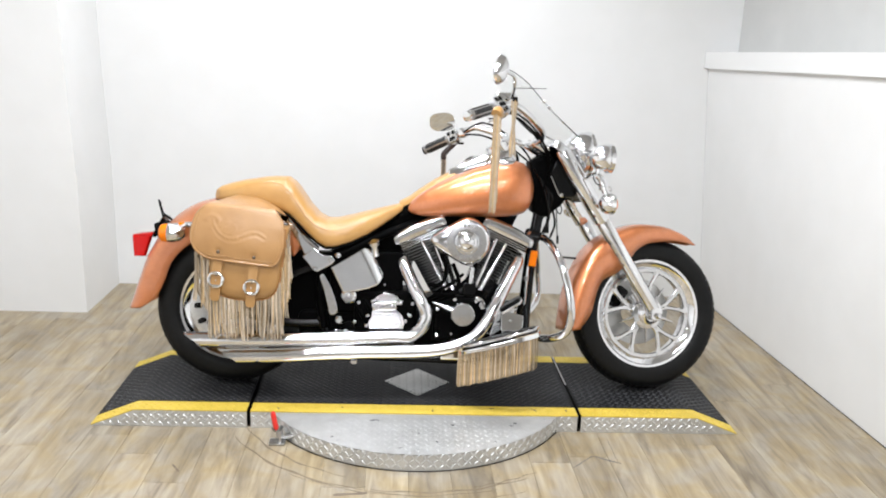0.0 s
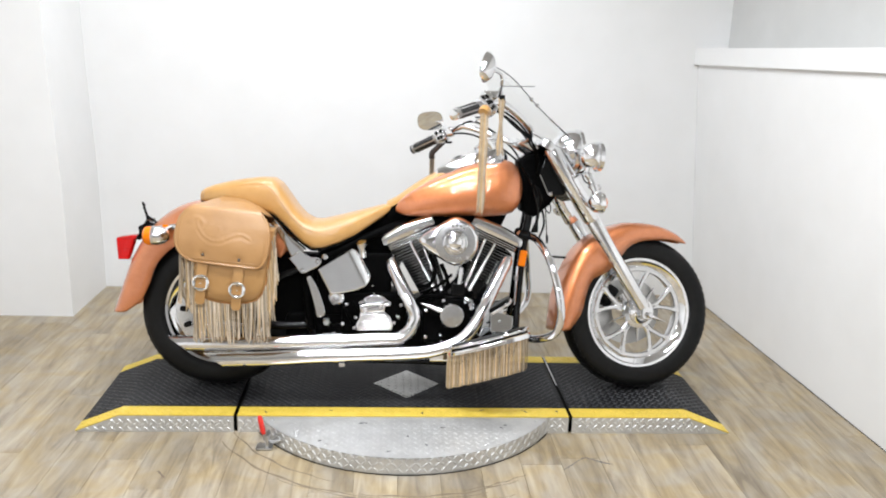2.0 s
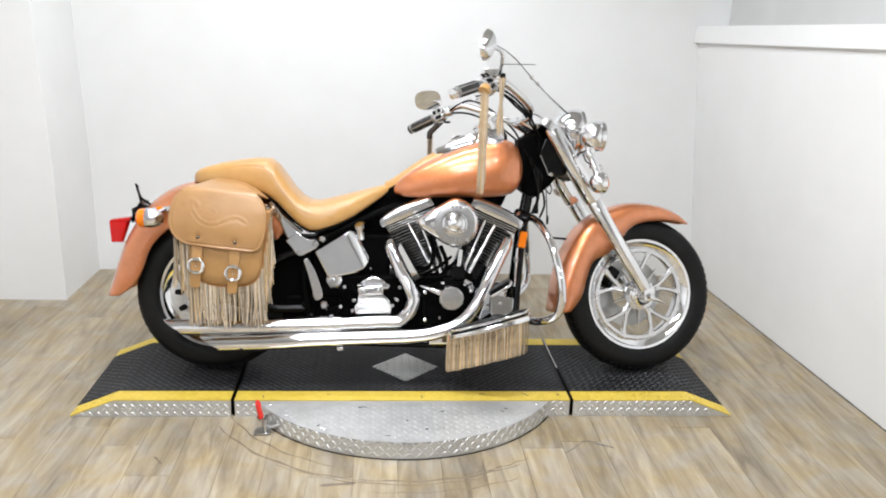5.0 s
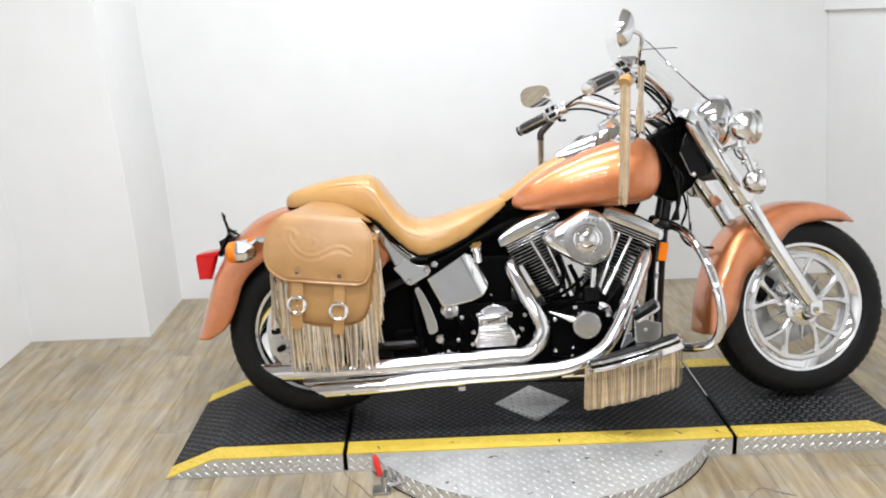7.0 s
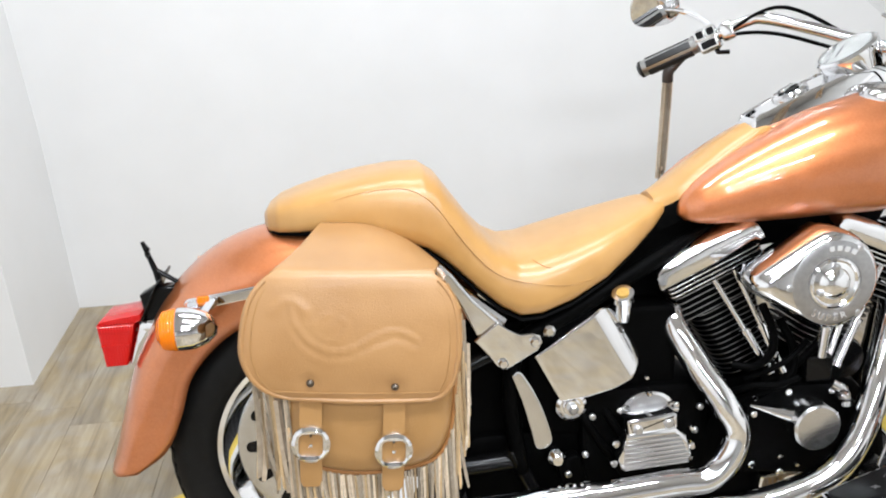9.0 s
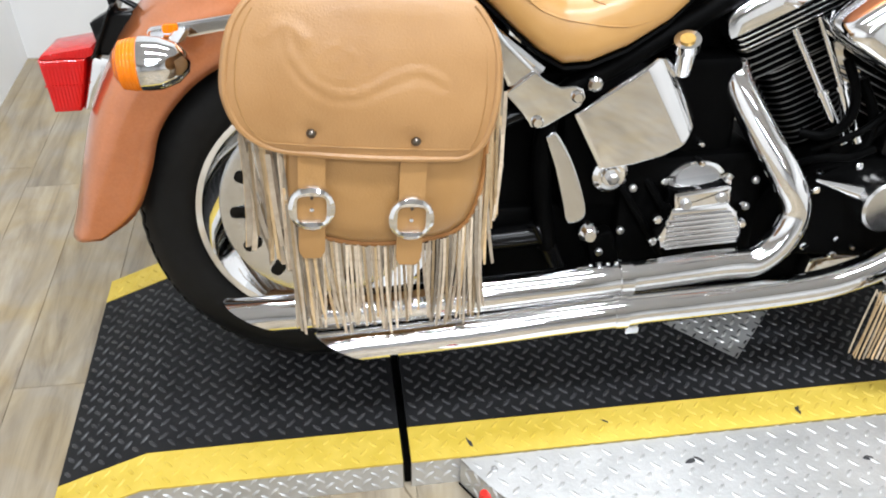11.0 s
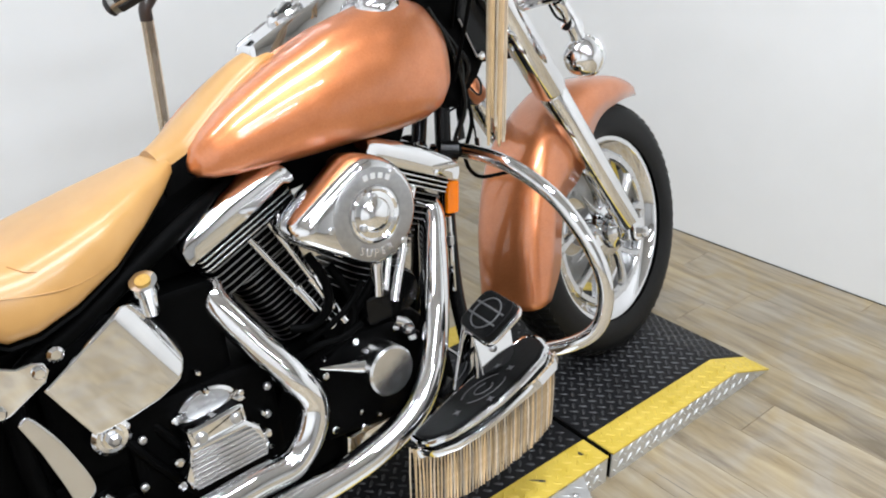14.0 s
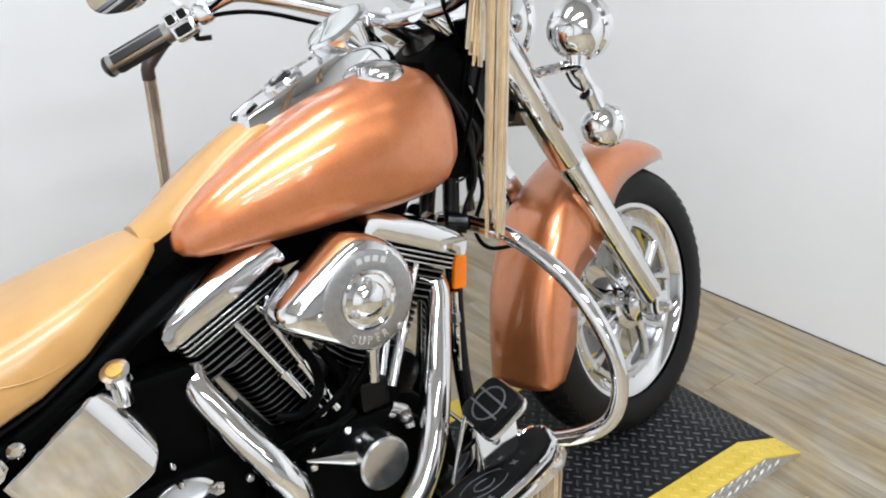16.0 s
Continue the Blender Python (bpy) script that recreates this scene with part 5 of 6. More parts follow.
# -- lamps --
hl = fpart("headlight", ball(0.088, Matrix.Translation(P(0.572, 0, 1.004)) @ pose(0, 0, 0, 0, 90, 0) @ Matrix.Diagonal((1, 1, 1.0, 1)), 36, 14, -90, 12), CHROME, label="chrome headlight shell")
hm = Matrix.Translation(P(0.572, 0, 1.004)) @ pose(0, 0, 0, 0, 90, 0)
fpart("headlight_ring", lathe([(0.086, 0.014), (0.092, 0.018), (0.092, 0.030), (0.084, 0.036), (0.080, 0.030)], 40, hm, cap=False), CHROME, hl)
fpart("headlight_lens", lathe([(0.082, 0.028), (0.060, 0.042), (0.03, 0.050), (0.0005, 0.052)], 36, hm), GLASS, hl)
bar = fpart("lamp_bar", tube(spline([P(0.565, -0.205, 0.90), P(0.560, -0.10, 0.893), P(0.560, 0, 0.89), P(0.560, 0.10, 0.893), P(0.565, 0.205, 0.90)], 5), 0.010, 10), CHROME, label="chrome passing lamp bar")
fpart("bar_plate", rbox(0.07, 0.24, 0.006, 0.02, 0.002, Matrix.Translation(P(0.545, 0, 0.895))), CHROME, bar)
for s in (1, -1):
    pm = Matrix.Translation(P(0.588, s * 0.195, 0.962)) @ pose(0, 0, 0, 0, 90, 0)
    pl_ = fpart("passing_lamp", ball(0.056, pm, 32, 14, -90, 15), CHROME, label="chrome bullet passing lamp")
    fpart("lamp_ring", lathe([(0.053, 0.013), (0.060, 0.016), (0.060, 0.032), (0.053, 0.036)], 36, pm, cap=False), CHROME, pl_)
    fpart("lamp_lens", lathe([(0.053, 0.030), (0.035, 0.038), (0.0005, 0.042)], 32, pm), GLASS, pl_)
    fpart("lamp_stem", tube([P(0.57, s * 0.198, 0.895), P(0.576, s * 0.197, 0.925)], [0.016, 0.022], 14), CHROME, pl_)
    tm = Matrix.Translation(P(0.608, s * 0.212, 0.776)) @ pose(0, 0, 0, 0, 90, 0)
    ts = fpart("turn_signal", ball(0.041, tm, 28, 12, -90, 10), CHROME, label="chrome bullet turn signal")
    fpart("signal_ring", lathe([(0.040, 0.005), (0.043, 0.008), (0.043, 0.018), (0.037, 0.020)], 28, tm, cap=False), CHROME, ts)
    fpart("signal_lens", lathe([(0.035, 0.018), (0.025, 0.030), (0.0005, 0.034)], 28, tm), AMBER, ts, "amber signal lens")
    fpart("signal_stem", tube(spline([P(0.566, s * 0.200, 0.892), P(0.58, s * 0.205, 0.868), P(0.600, s * 0.212, 0.812)], 4), [0.015, 0.016, 0.016, 0.015, 0.014, 0.015, 0.016, 0.015, 0.016], 14), CHROME, ts)
    fpart("stem_knuckle", tube([P(0.572, s * 0.207, 0.846), P(0.612, s * 0.207, 0.836)], 0.014, 14), CHROME, ts)
    fpart("stem_bolt", tube([P(0.608, s * 0.207, 0.837), P(0.619, s * 0.207, 0.834)], 0.009, 8), STEEL, ts)
    fpart("signal_wire", tube(spline([P(0.548, s * 0.190, 0.888), P(0.556, s * 0.198, 0.862), P(0.580, s * 0.207, 0.846)], 5), 0.003, 6), BLACK, ts, "thin black wire")

# clear wind screen
scr = []
for i in range(13):
    v = i / 12
    x, z = 0.560 - 0.285 * v - 0.02 * math.sin(v * math.pi), 1.045 + 0.275 * v
    hw = 0.155 + 0.03 * v - 0.10 * (max(0, v - 0.6) / 0.4) ** 2.5
    scr.append([P(x - 0.06 * (u * u), u * hw, z) for u in [-1 + 2 * j / 12 for j in range(13)]])
screen = fpart("windscreen", rings(scr, False, False), SCREEN, label="small clear acrylic wind screen")
thicken(screen, 0.003)
screen.visible_shadow = False
for s in (1, -1):
    edge = [row[12 if s > 0 else 0] for row in scr]
    if s > 0:
        fpart("screen_edge", tube(edge, 0.0016, 6), BLACK, screen, "dark screen edge")
    for k in (5, 6):
        fpart("screen_bolt", lathe([(0.007, -0.006), (0.009, 0), (0.007, 0.006)], 10, Matrix.Translation(edge[k]) @ pose(0, 0, 0, 0, 60, 0)), CHROME, screen)
    fpart("screen_bracket", tube([P(0.50, s * 0.12, 1.06), edge[3]], 0.004, 8), CHROME, screen)

# -- handlebar --
bars = fpart("handlebar", tube(spline([P(-0.030, -0.415, 1.036), P(0.030, -0.365, 1.064), P(0.090, -0.305, 1.096), P(0.140, -0.262, 1.120), P(0.170, -0.235, 1.122), P(0.235, -0.17, 1.092), P(0.31, -0.09, 1.05), P(0.335, -0.04, 1.033), P(0.34, 0, 1.03),
                                     P(0.345, 0.05, 1.032), P(0.348, 0.12, 1.038), P(0.318, 0.21, 1.062), P(0.25, 0.275, 1.100), P(0.185, 0.312, 1.132), P(0.135, 0.330, 1.136), P(0.072, 0.358, 1.112), P(-0.040, 0.448, 1.064)], 6), 0.0135, 14), CHROME, label="chrome wide handlebar")
for s in (1, -1):
    ge, gi = (P(-0.045, 0.452, 1.062), P(0.072, 0.358, 1.112)) if s > 0 else (P(-0.036, -0.420, 1.033), P(0.062, -0.334, 1.080))
    grip = fpart("grip", tube([ge, ge.lerp(gi, 0.03), gi], [0.017, 0.0195, 0.0195], 20), SATIN, bars, "polished grip with black rubber strips")
    d = (gi - ge).normalized()
    for i in range(5):
        a = 72 * i + 20
        q = d.to_track_quat("Z", "Y").to_matrix().to_4x4()
        fpart("grip_band", rbox(0.006, 0.0165, 0.108, 0.002, 0.001, Matrix.Translation(ge.lerp(gi, 0.52)) @ q @ pose(0, 0, 0, 0, 0, a) @ pose(0.0180, 0, 0)), GRIP_RUBBER, grip, "black rubber strip")
    fpart("grip_end", tube([ge - d * 0.006, ge - d * 0.001, ge + d * 0.006], [0.012, 0.0195, 0.0205], 20), CHROME if s > 0 else GRIP_RUBBER, grip)
    fpart("switch_housing", rbox(0.054, 0.060, 0.050, 0.020, 0.008, Matrix.Translation(gi + d * 0.028) @ d.to_track_quat("Z", "Y").to_matrix().to_4x4()), CHROME, bars)
    near = Vector((-0.38, -0.92, 0.10))
    near = (near - d * near.dot(d)).normalized()
    over = d.cross(near).normalized()
    over = over if over.z > 0 else -over
    turn = Matrix((d, over, near)).transposed().to_4x4()
    for k, (along, rise) in enumerate(((0.016, 0.013), (0.040, 0.013), (0.028, -0.013))):
        spot = Matrix.Translation(gi + d * along + over * rise + near * 0.027) @ turn
        fpart("switch_bezel", rbox(0.024 if k < 2 else 0.042, 0.024, 0.008, 0.004, 0.002, spot), CHROME, bars)
        fpart("switch_button", rbox(0.016 if k < 2 else 0.032, 0.017, 0.012, 0.003, 0.001, spot), BLACK, bars, "black rocker switch")
    fpart("lever_clamp", rbox(0.046, 0.046, 0.030, 0.014, 0.006, Matrix.Translation(gi + d * 0.072) @ d.to_track_quat("Z", "Y").to_matrix().to_4x4()), CHROME, bars)
    if s > 0:
        fpart("fluid_reservoir", rbox(0.075, 0.05, 0.035, 0.008, 0.003, Matrix.Translation(gi + d * 0.07 + Vector((0.01, 0, 0.026)))), CHROME, bars, "chrome brake fluid reservoir")
    lev = [gi + d * 0.06 + Vector((0.03, 0, -0.004)), gi + Vector((0.065, 0, -0.008)), gi - d * 0.06 + Vector((0.07, 0, -0.02)), ge + Vector((0.075, 0, -0.012))]
    if s > 0:
        fpart("lever", tube(spline(lev, 5), [0.008] * 12 + [0.007, 0.007, 0.008, 0.010], 10), CHROME, bars, "chrome hand lever")
    else:
        fpart("lever_stub", tube(spline([gi + d * 0.05 - over * 0.02, gi + d * 0.035 - over * 0.034, gi + d * 0.060 - over * 0.046], 5), 0.005, 8), BLACK, bars, "black lever stub")
    fpart("riser", tube([P(0.335, s * 0.045, 1.038), P(0.40, s * 0.045, 1.0)], [0.022, 0.02], 16), CHROME, bars)
for s, (mx, mw, mz), (sx, sz), n in ((1, (0.072, 0.450, 1.239), (0.082, 0.114), (-0.80, 0.58, 0.12)), (-1, (0.068, -0.535, 1.186), (0.122, 0.088), (-0.30, -0.88, -0.275))):
    mm = Matrix.Translation(P(mx, mw, mz)) @ Vector(n).to_track_quat("Z", "Y").to_matrix().to_4x4() @ pose(0, 0, 0, 0, 0, 30 if s > 0 else 4)
    back = lathe([(0.0005, -0.034), (0.45, -0.032), (0.8, -0.022), (0.97, -0.008), (1.0, 0.0)], 36)
    hull = Geo()
    for px, py, pz in back.v:
        a = math.atan2(py, px)
        r = math.hypot(px, py)
        k = (abs(math.cos(a)) ** 2.8 + abs(math.sin(a)) ** 2.8) ** (-1 / 2.8)
        hull.v.append((r * k * math.cos(a) * sx / 2, r * k * math.sin(a) * sz / 2, pz))
    hull.f = back.f
    mir = fpart("mirror", hull.turned(mm), CHROME, label="chrome handlebar mirror", sharp=50)
    oval = []
    for i in range(36):
        a = 2 * math.pi * i / 36
        k = (abs(math.cos(a)) ** 2.8 + abs(math.sin(a)) ** 2.8) ** (-1 / 2.8) * 0.97
        oval.append((k * math.cos(a) * sx / 2, k * math.sin(a) * sz / 2))
    fpart("mirror_glass", slab(oval, 0.0015, 0.0003, mm @ pose(0, 0, 0.0006)), MIRROR, mir, "silvered mirror face", 10)
    base = P(0.150, 0.362, 1.150) if s > 0 else P(0.095, -0.305, 1.105)
    tip = mm @ Vector((0.0, -0.01, -0.028))
    fpart("mirror_stem", tube(spline([base, base.lerp(tip, 0.33) + Vector((0.016, 0, 0.012)), base.lerp(tip, 0.72) + Vector((0.026, 0, 0.012)), tip], 5), [0.008] * 10 + [0.006] * 6, 10), CHROME, mir)
CABLES = [[(0.12, 0.33, 1.13), (0.25, 0.26, 1.08), (0.36, 0.14, 1.00), (0.40, 0.06, 0.88)], [(0.11, 0.34, 1.12), (0.24, 0.29, 1.06), (0.37, 0.16, 0.96), (0.36, 0.08, 0.78)], [(0.10, -0.28, 1.10), (0.20, -0.20, 1.14), (0.34, -0.10, 1.02), (0.40, -0.05, 0.88)],
          [(0.16, 0.31, 1.11), (0.26, 0.22, 1.06), (0.33, 0.12, 1.04), (0.43, 0.06, 0.93)],
          [(0.075, -0.31, 1.085), (0.13, -0.27, 1.095), (0.18, -0.22, 1.088), (0.22, -0.15, 1.062), (0.28, -0.08, 1.02), (0.36, -0.04, 0.95)]]
for c in CABLES:
    fpart("cable", tube(spline([P(*q) for q in c], 7), 0.0042, 8), BLACK_MATT, bars, "black control cable")
fpart("mirror_wire", tube([P(0.175, 0.330, 1.198), P(0.300, 0.318, 1.205)], 0.0014, 6), BLACK, bars, "thin black wire")
bpart("brake_hose", tube(spline([P(0.43, 0.03, 0.80), P(0.45, 0.05, 0.70), P(0.43, 0.04, 0.62), P(0.47, 0.03, 0.565), P(0.55, 0.04, 0.555)], 7), 0.0045, 8), BLACK_MATT, label="black brake hose")
bpart("brake_line", tube(spline([P(0.455, 0.03, 0.80), P(0.462, 0.04, 0.68), P(0.466, 0.04, 0.625)], 6), 0.0022, 6), BLACK_MATT, label="thin black brake line")
bpart("line_fitting", tube([P(0.466, 0.04, 0.65), P(0.467, 0.04, 0.615)], 0.005, 8), BLACK)

# -- guard, boards and pedal --
# the right board rises and splays outwards to the front; in it u runs ahead and v outwards
BOARD = Matrix.Translation(P(0.198, 0.287, 0.257)) @ pose(0, 0, 0, 0, 0, -14.5) @ pose(0, 0, 0, 0, -17.0, 0) @ pose(0, 0, 0, -4, 0, 0) @ Matrix.Diagonal((0.90, -1, 1, 1))
for s in (1, -1):
    g = tube(spline([P(0.362, s * 0.02, 0.645), P(0.392, s * 0.08, 0.645), P(0.412, s * 0.19, 0.625), P(0.436, s * 0.295, 0.56), P(0.458, s * 0.362, 0.455), P(0.468, s * 0.372, 0.365), P(0.452, s * 0.350, 0.295), P(0.405, s * 0.285, 0.258), P(0.362, s * 0.195, 0.245), P(0.335, s * 0.11, 0.24)], 7), 0.0155, 16)
    gd = bpart("engine_guard", g, CHROME, label="chrome looped engine guard bar")
    bpart("guard_clamp", tube([P(0.355, s * 0.055, 0.652), P(0.385, s * 0.075, 0.646)], 0.020, 14), BLACK, gd)
    # board: bowed outer edge, straighter inner edge
    fo = [(-0.158, 0.020), (-0.155, 0.045), (-0.138, 0.066), (-0.10, 0.080), (-0.05, 0.083), (0.01, 0.077), (0.07, 0.064), (0.134, 0.042), (0.163, 0.018), (0.172, -0.012), (0.169, -0.038), (0.155, -0.053), (0.08, -0.045), (0.025, -0.035), (-0.03, -0.022), (-0.084, -0.007)]
    grown = lambda k: [(0.005 + (u - 0.005) * (1 + k), 0.018 + (v - 0.018) * (1 + 2.2 * k)) for u, v in fo]
    fm = BOARD if s > 0 else Matrix.Diagonal((1, -1, 1, 1)) @ BOARD
    fb = bpart("footboard", slab(grown(0.075), 0.015, 0.004, fm @ pose(0, 0, -0.027)), CHROME, label="chrome edged footboard with black rubber pad")
    bpart("board_pad", slab(fo, 0.013, 0.004, fm @ pose(0, 0, -0.003)), PAD_RUBBER, fb, "black rubber footboard pad")
    bpart("board_core", slab(grown(0.02), 0.012, 0.002, fm @ pose(0, 0, -0.0135)), BLACK, fb, "dark groove under the rim")
    bpart("pad_rim", tube([fm @ Vector((u, v, 0.002)) for u, v in [*grown(0.035), grown(0.035)[0]]], 0.0060, 8), CHROME, fb)
    bpart("board_bracket", rbox(0.06, 0.03, 0.10, 0.008, 0.003, Matrix.Translation(P(0.20, s * 0.165, 0.215)) @ pose(0, 0, 0, 90, 0, 0)), BLACK, fb)
    star = [((0.0095 if k % 2 == 0 else 0.0035) * math.cos(radians(45 * k)), (0.0095 if k % 2 == 0 else 0.0035) * math.sin(radians(45 * k))) for k in range(8)]
    for u, v in ((0.080, 0.016), (-0.068, 0.044), (0.0, 0.066)):
        bpart("pad_star", slab(star, 0.0012, 0.0003, fm @ pose(u, v, 0.0097, 0, 0, 20)), PAD_LINE, fb, "worn raised star")
    for a0, a1, ru, rv in ((20, 165, 0.052, 0.026), (195, 340, 0.052, 0.026), (0, 300, 0.022, 0.012)):
        bpart("pad_scroll", tube([fm @ Vector((0.008 + ru * math.cos(radians(a)), 0.024 + rv * math.sin(radians(a)), 0.0098)) for a in range(a0, a1 + 1, 15)], 0.0011, 5), PAD_LINE, fb, "worn raised scroll")
ped = bpart("brake_pedal", slab([(0.205, 0.215), (0.225, 0.215), (0.262, 0.372), (0.228, 0.372)], 0.014, 0.004, side_pose(0, 0.262, 0)), CHROME, label="chrome brake pedal with black pad")
bpart("pedal_arm", tube(spline([P(0.232, 0.268, 0.330), P(0.270, 0.250, 0.300), P(0.300, 0.215, 0.250)], 5), 0.010, 10), CHROME, ped)
pd = Matrix.Translation(P(0.246, 0.292, 0.386)) @ pose(0, 0, 0, 0, 0, -12) @ pose(0, 0, 0, 0, -34, 0)
bpart("pedal_pad", slab(rounded(0.088, 0.106, 0.020, 4), 0.018, 0.004, pd), PAD_RUBBER, ped, "black ribbed pedal pad")
bpart("pad_trim", slab(rounded(0.096, 0.114, 0.022, 4), 0.010, 0.003, pd @ pose(0, 0, -0.006)), CHROME, ped)
bpart("pad_ring", tube([pd @ Vector((0.033 * math.cos(radians(a)), 0.034 * math.sin(radians(a)), 0.0182)) for a in range(0, 361, 15)], 0.0018, 6), PAD_LINE, ped, "worn bright ring")
for u, l in ((0.0125, 0.092), (-0.0125, 0.092)):
    bpart("pad_rib", rbox(l, 0.004, 0.002, 0.0015, 0.0006, pd @ pose(u, 0, 0.0186, 0, 0, 90)), PAD_LINE, ped, "worn bright pad line")
bpart("pedal_plate", slab([(0.205, 0.378), (0.231, 0.360), (0.227, 0.296), (0.172, 0.255), (0.166, 0.262)], 0.008, 0.002, side_pose(0, 0.254, 0)), CHROME, ped, "flat chrome pedal plate")
bpart("plate_slot", rbox(0.040, 0.008, 0.003, 0.003, 0.001, side_pose(0.213, 0.2625, 0.322, 24)), BLACK, ped)
bpart("pedal_plate", slab([(-0.042, 0.045), (0.046, 0.020), (0.043, -0.027), (0.020, -0.045), (-0.042, -0.039)], 0.006, 0.002, side_pose(0.25, 0.284, 0.325) @ pose(0, 0, 0, -13, 0, 0)), CHROME, ped, "flat chrome pedal plate")
bpart("plate_bolt", lathe([(0.007, 0), (0.007, 0.006), (0.004, 0.008)], 8, side_pose(0.244, 0.289, 0.326)), STEEL, ped)
rf = bpart("side_reflector", rbox(0.030, 0.066, 0.012, 0.004, 0.002, side_pose(0.362, 0.066, 0.553, -8)), AMBER, label="amber side reflector")
bpart("reflector_back", rbox(0.034, 0.070, 0.008, 0.004, 0.002, side_pose(0.362, 0.060, 0.553, -8)), BLACK, rf)

# -- rear lamps --
for s in (1, -1):
    base = Matrix.Translation(P(-1.103, s * 0.190, 0.628)) @ pose(0, 0, 0, 0, -90, 0)
    sg = bpart("rear_turn_signal", lathe([(0.0005, -0.058), (0.014, -0.055), (0.028, -0.040), (0.036, -0.018), (0.038, 0.0), (0.038, 0.008), (0.036, 0.010)], 28, base), CHROME, label="chrome bullet rear turn signal")
    bpart("signal_lens", lathe([(0.036, 0.008), (0.037, 0.018), (0.034, 0.034), (0.022, 0.043), (0.0005, 0.046)], 28, base), AMBER, sg, "amber signal lens")
    bpart("signal_stem", tube([P(-1.075, s * 0.190, 0.64), P(-1.06, s * 0.13, 0.655)], 0.011, 10), CHROME, sg)
bpart("stem_bezel", rbox(0.022, 0.012, 0.01, 0.003, 0.001, side_pose(-1.075, 0.136, 0.662)), AMBER, label="small amber marker")
tl_ = bpart("tail_lamp", slab([(-1.246, 0.516), (-1.222, 0.589), (-1.214, 0.606), (-1.160, 0.604), (-1.150, 0.560), (-1.185, 0.515)], 0.096, 0.012, side_pose(0, -0.048, 0)), CHROME, label="red tail lamp on chrome base")
bpart("tail_lens", slab([(-1.294, 0.600), (-1.287, 0.517), (-1.247, 0.517), (-1.223, 0.600)], 0.106, 0.006, side_pose(0, -0.053, 0)), REDLENS, tl_, "red lens")
bpart("lens_hood", slab([(-1.291, 0.6005), (-1.288, 0.607), (-1.212, 0.617), (-1.208, 0.606), (-1.222, 0.6005)], 0.100, 0.0012, side_pose(0, -0.05, 0)), REDLENS, tl_)
bpart("lens_rib", tube([P(-1.290, 0.0535, 0.560), P(-1.236, 0.0535, 0.560)], 0.0016, 6), REDLENS, tl_)
pb = bpart("plate_bracket", rbox(0.13, 0.09, 0.004, 0.006, 0.001, Matrix.Translation(P(-1.190, 0.0, 0.640)) @ pose(0, 0, 0, 0, -62, 0) @ pose(0, 0, 0, 0, 0, 90)), BLACK, label="bent black bracket above the tail lamp")
bpart("bracket_post", tube([P(-1.165, 0.02, 0.615), P(-1.178, 0.02, 0.690), P(-1.196, 0.02, 0.750)], [0.008, 0.006, 0.004], 8), BLACK, pb)
bpart("bracket_arm", tube([P(-1.180, 0.02, 0.695), P(-1.13, 0.02, 0.660), P(-1.11, 0.02, 0.668)], 0.005, 8), BLACK, pb)
bpart("bracket_foot", slab([(-1.210, 0.650), (-1.203, 0.600), (-1.195, 0.594), (-1.172, 0.618), (-1.140, 0.656), (-1.146, 0.664), (-1.184, 0.664)], 0.035, 0.003, side_pose(0, 0.005, 0)), BLACK, pb)
for z in (0.742, 0.725):
    bpart("bracket_hook", tube([P(-1.192, 0.02, z), P(-1.184, 0.028, z - 0.006)], 0.004, 6), BLACK, pb)
pipe_ = bpart("brake_pipe", tube([P(0.339, 0.078, 0.52), P(0.335, 0.078, 0.46), P(0.330, 0.078, 0.36)], [0.006, 0.007, 0.007], 10), CHROME, label="thin chrome brake pipe")
bpart("pipe_nut", lathe([(0.010, -0.009), (0.010, 0.009)], 6, Matrix.Translation(P(0.335, 0.078, 0.470))), STEEL, pipe_)

# ---- the saddlebag ----
BAGROT = pose(0, 0, 0, 0, 4.5, 0)
bag = thing("saddlebag", "tan leather saddlebag with embossed flap, two buckled straps and suede fringe", "saddlebag", m=LEANED @ Matrix.Translation(P(-0.806, 0, 0.572)) @ BAGROT)
BAGM = LEANED @ Matrix.Translation(P(-0.806, 0, 0.572)) @ BAGROT
INV = BAGM.inverted()


def body_outline(k):
    """The bag's front outline (u ahead, v up), shrunk by k towards its middle."""
    o = [(-0.120, 0.11), (-0.120, 0.02), (-0.116, -0.095), (-0.098, -0.154), (-0.042, -0.180), (0.03, -0.185), (0.122, -0.168), (0.156, -0.118), (0.163, -0.02), (0.163, 0.11)]
    pts = spline([(u, v, 0) for u, v in o], 4)
    return [(0.004 + (p.x - 0.004) * k, -0.01 + (p.y + 0.01) * k) for p in pts]


rows = []
for w, k in ((0.150, 0.90), (0.160, 0.97), (0.18, 1.0), (0.28, 1.0), (0.305, 0.99), (0.322, 0.955), (0.333, 0.88), (0.339, 0.72), (0.341, 0.4)):
    rows.append([P(u, w, v) for u, v in body_outline(k)])
body = part("bag_body", rings(rows), BAG_LEATHER, bag, sharp=50)
part("welt", tube([P(u, 0.318, v) for u, v in body_outline(0.985)], 0.0035, 6), LEATHER_DARK, body, "rolled leather welt")

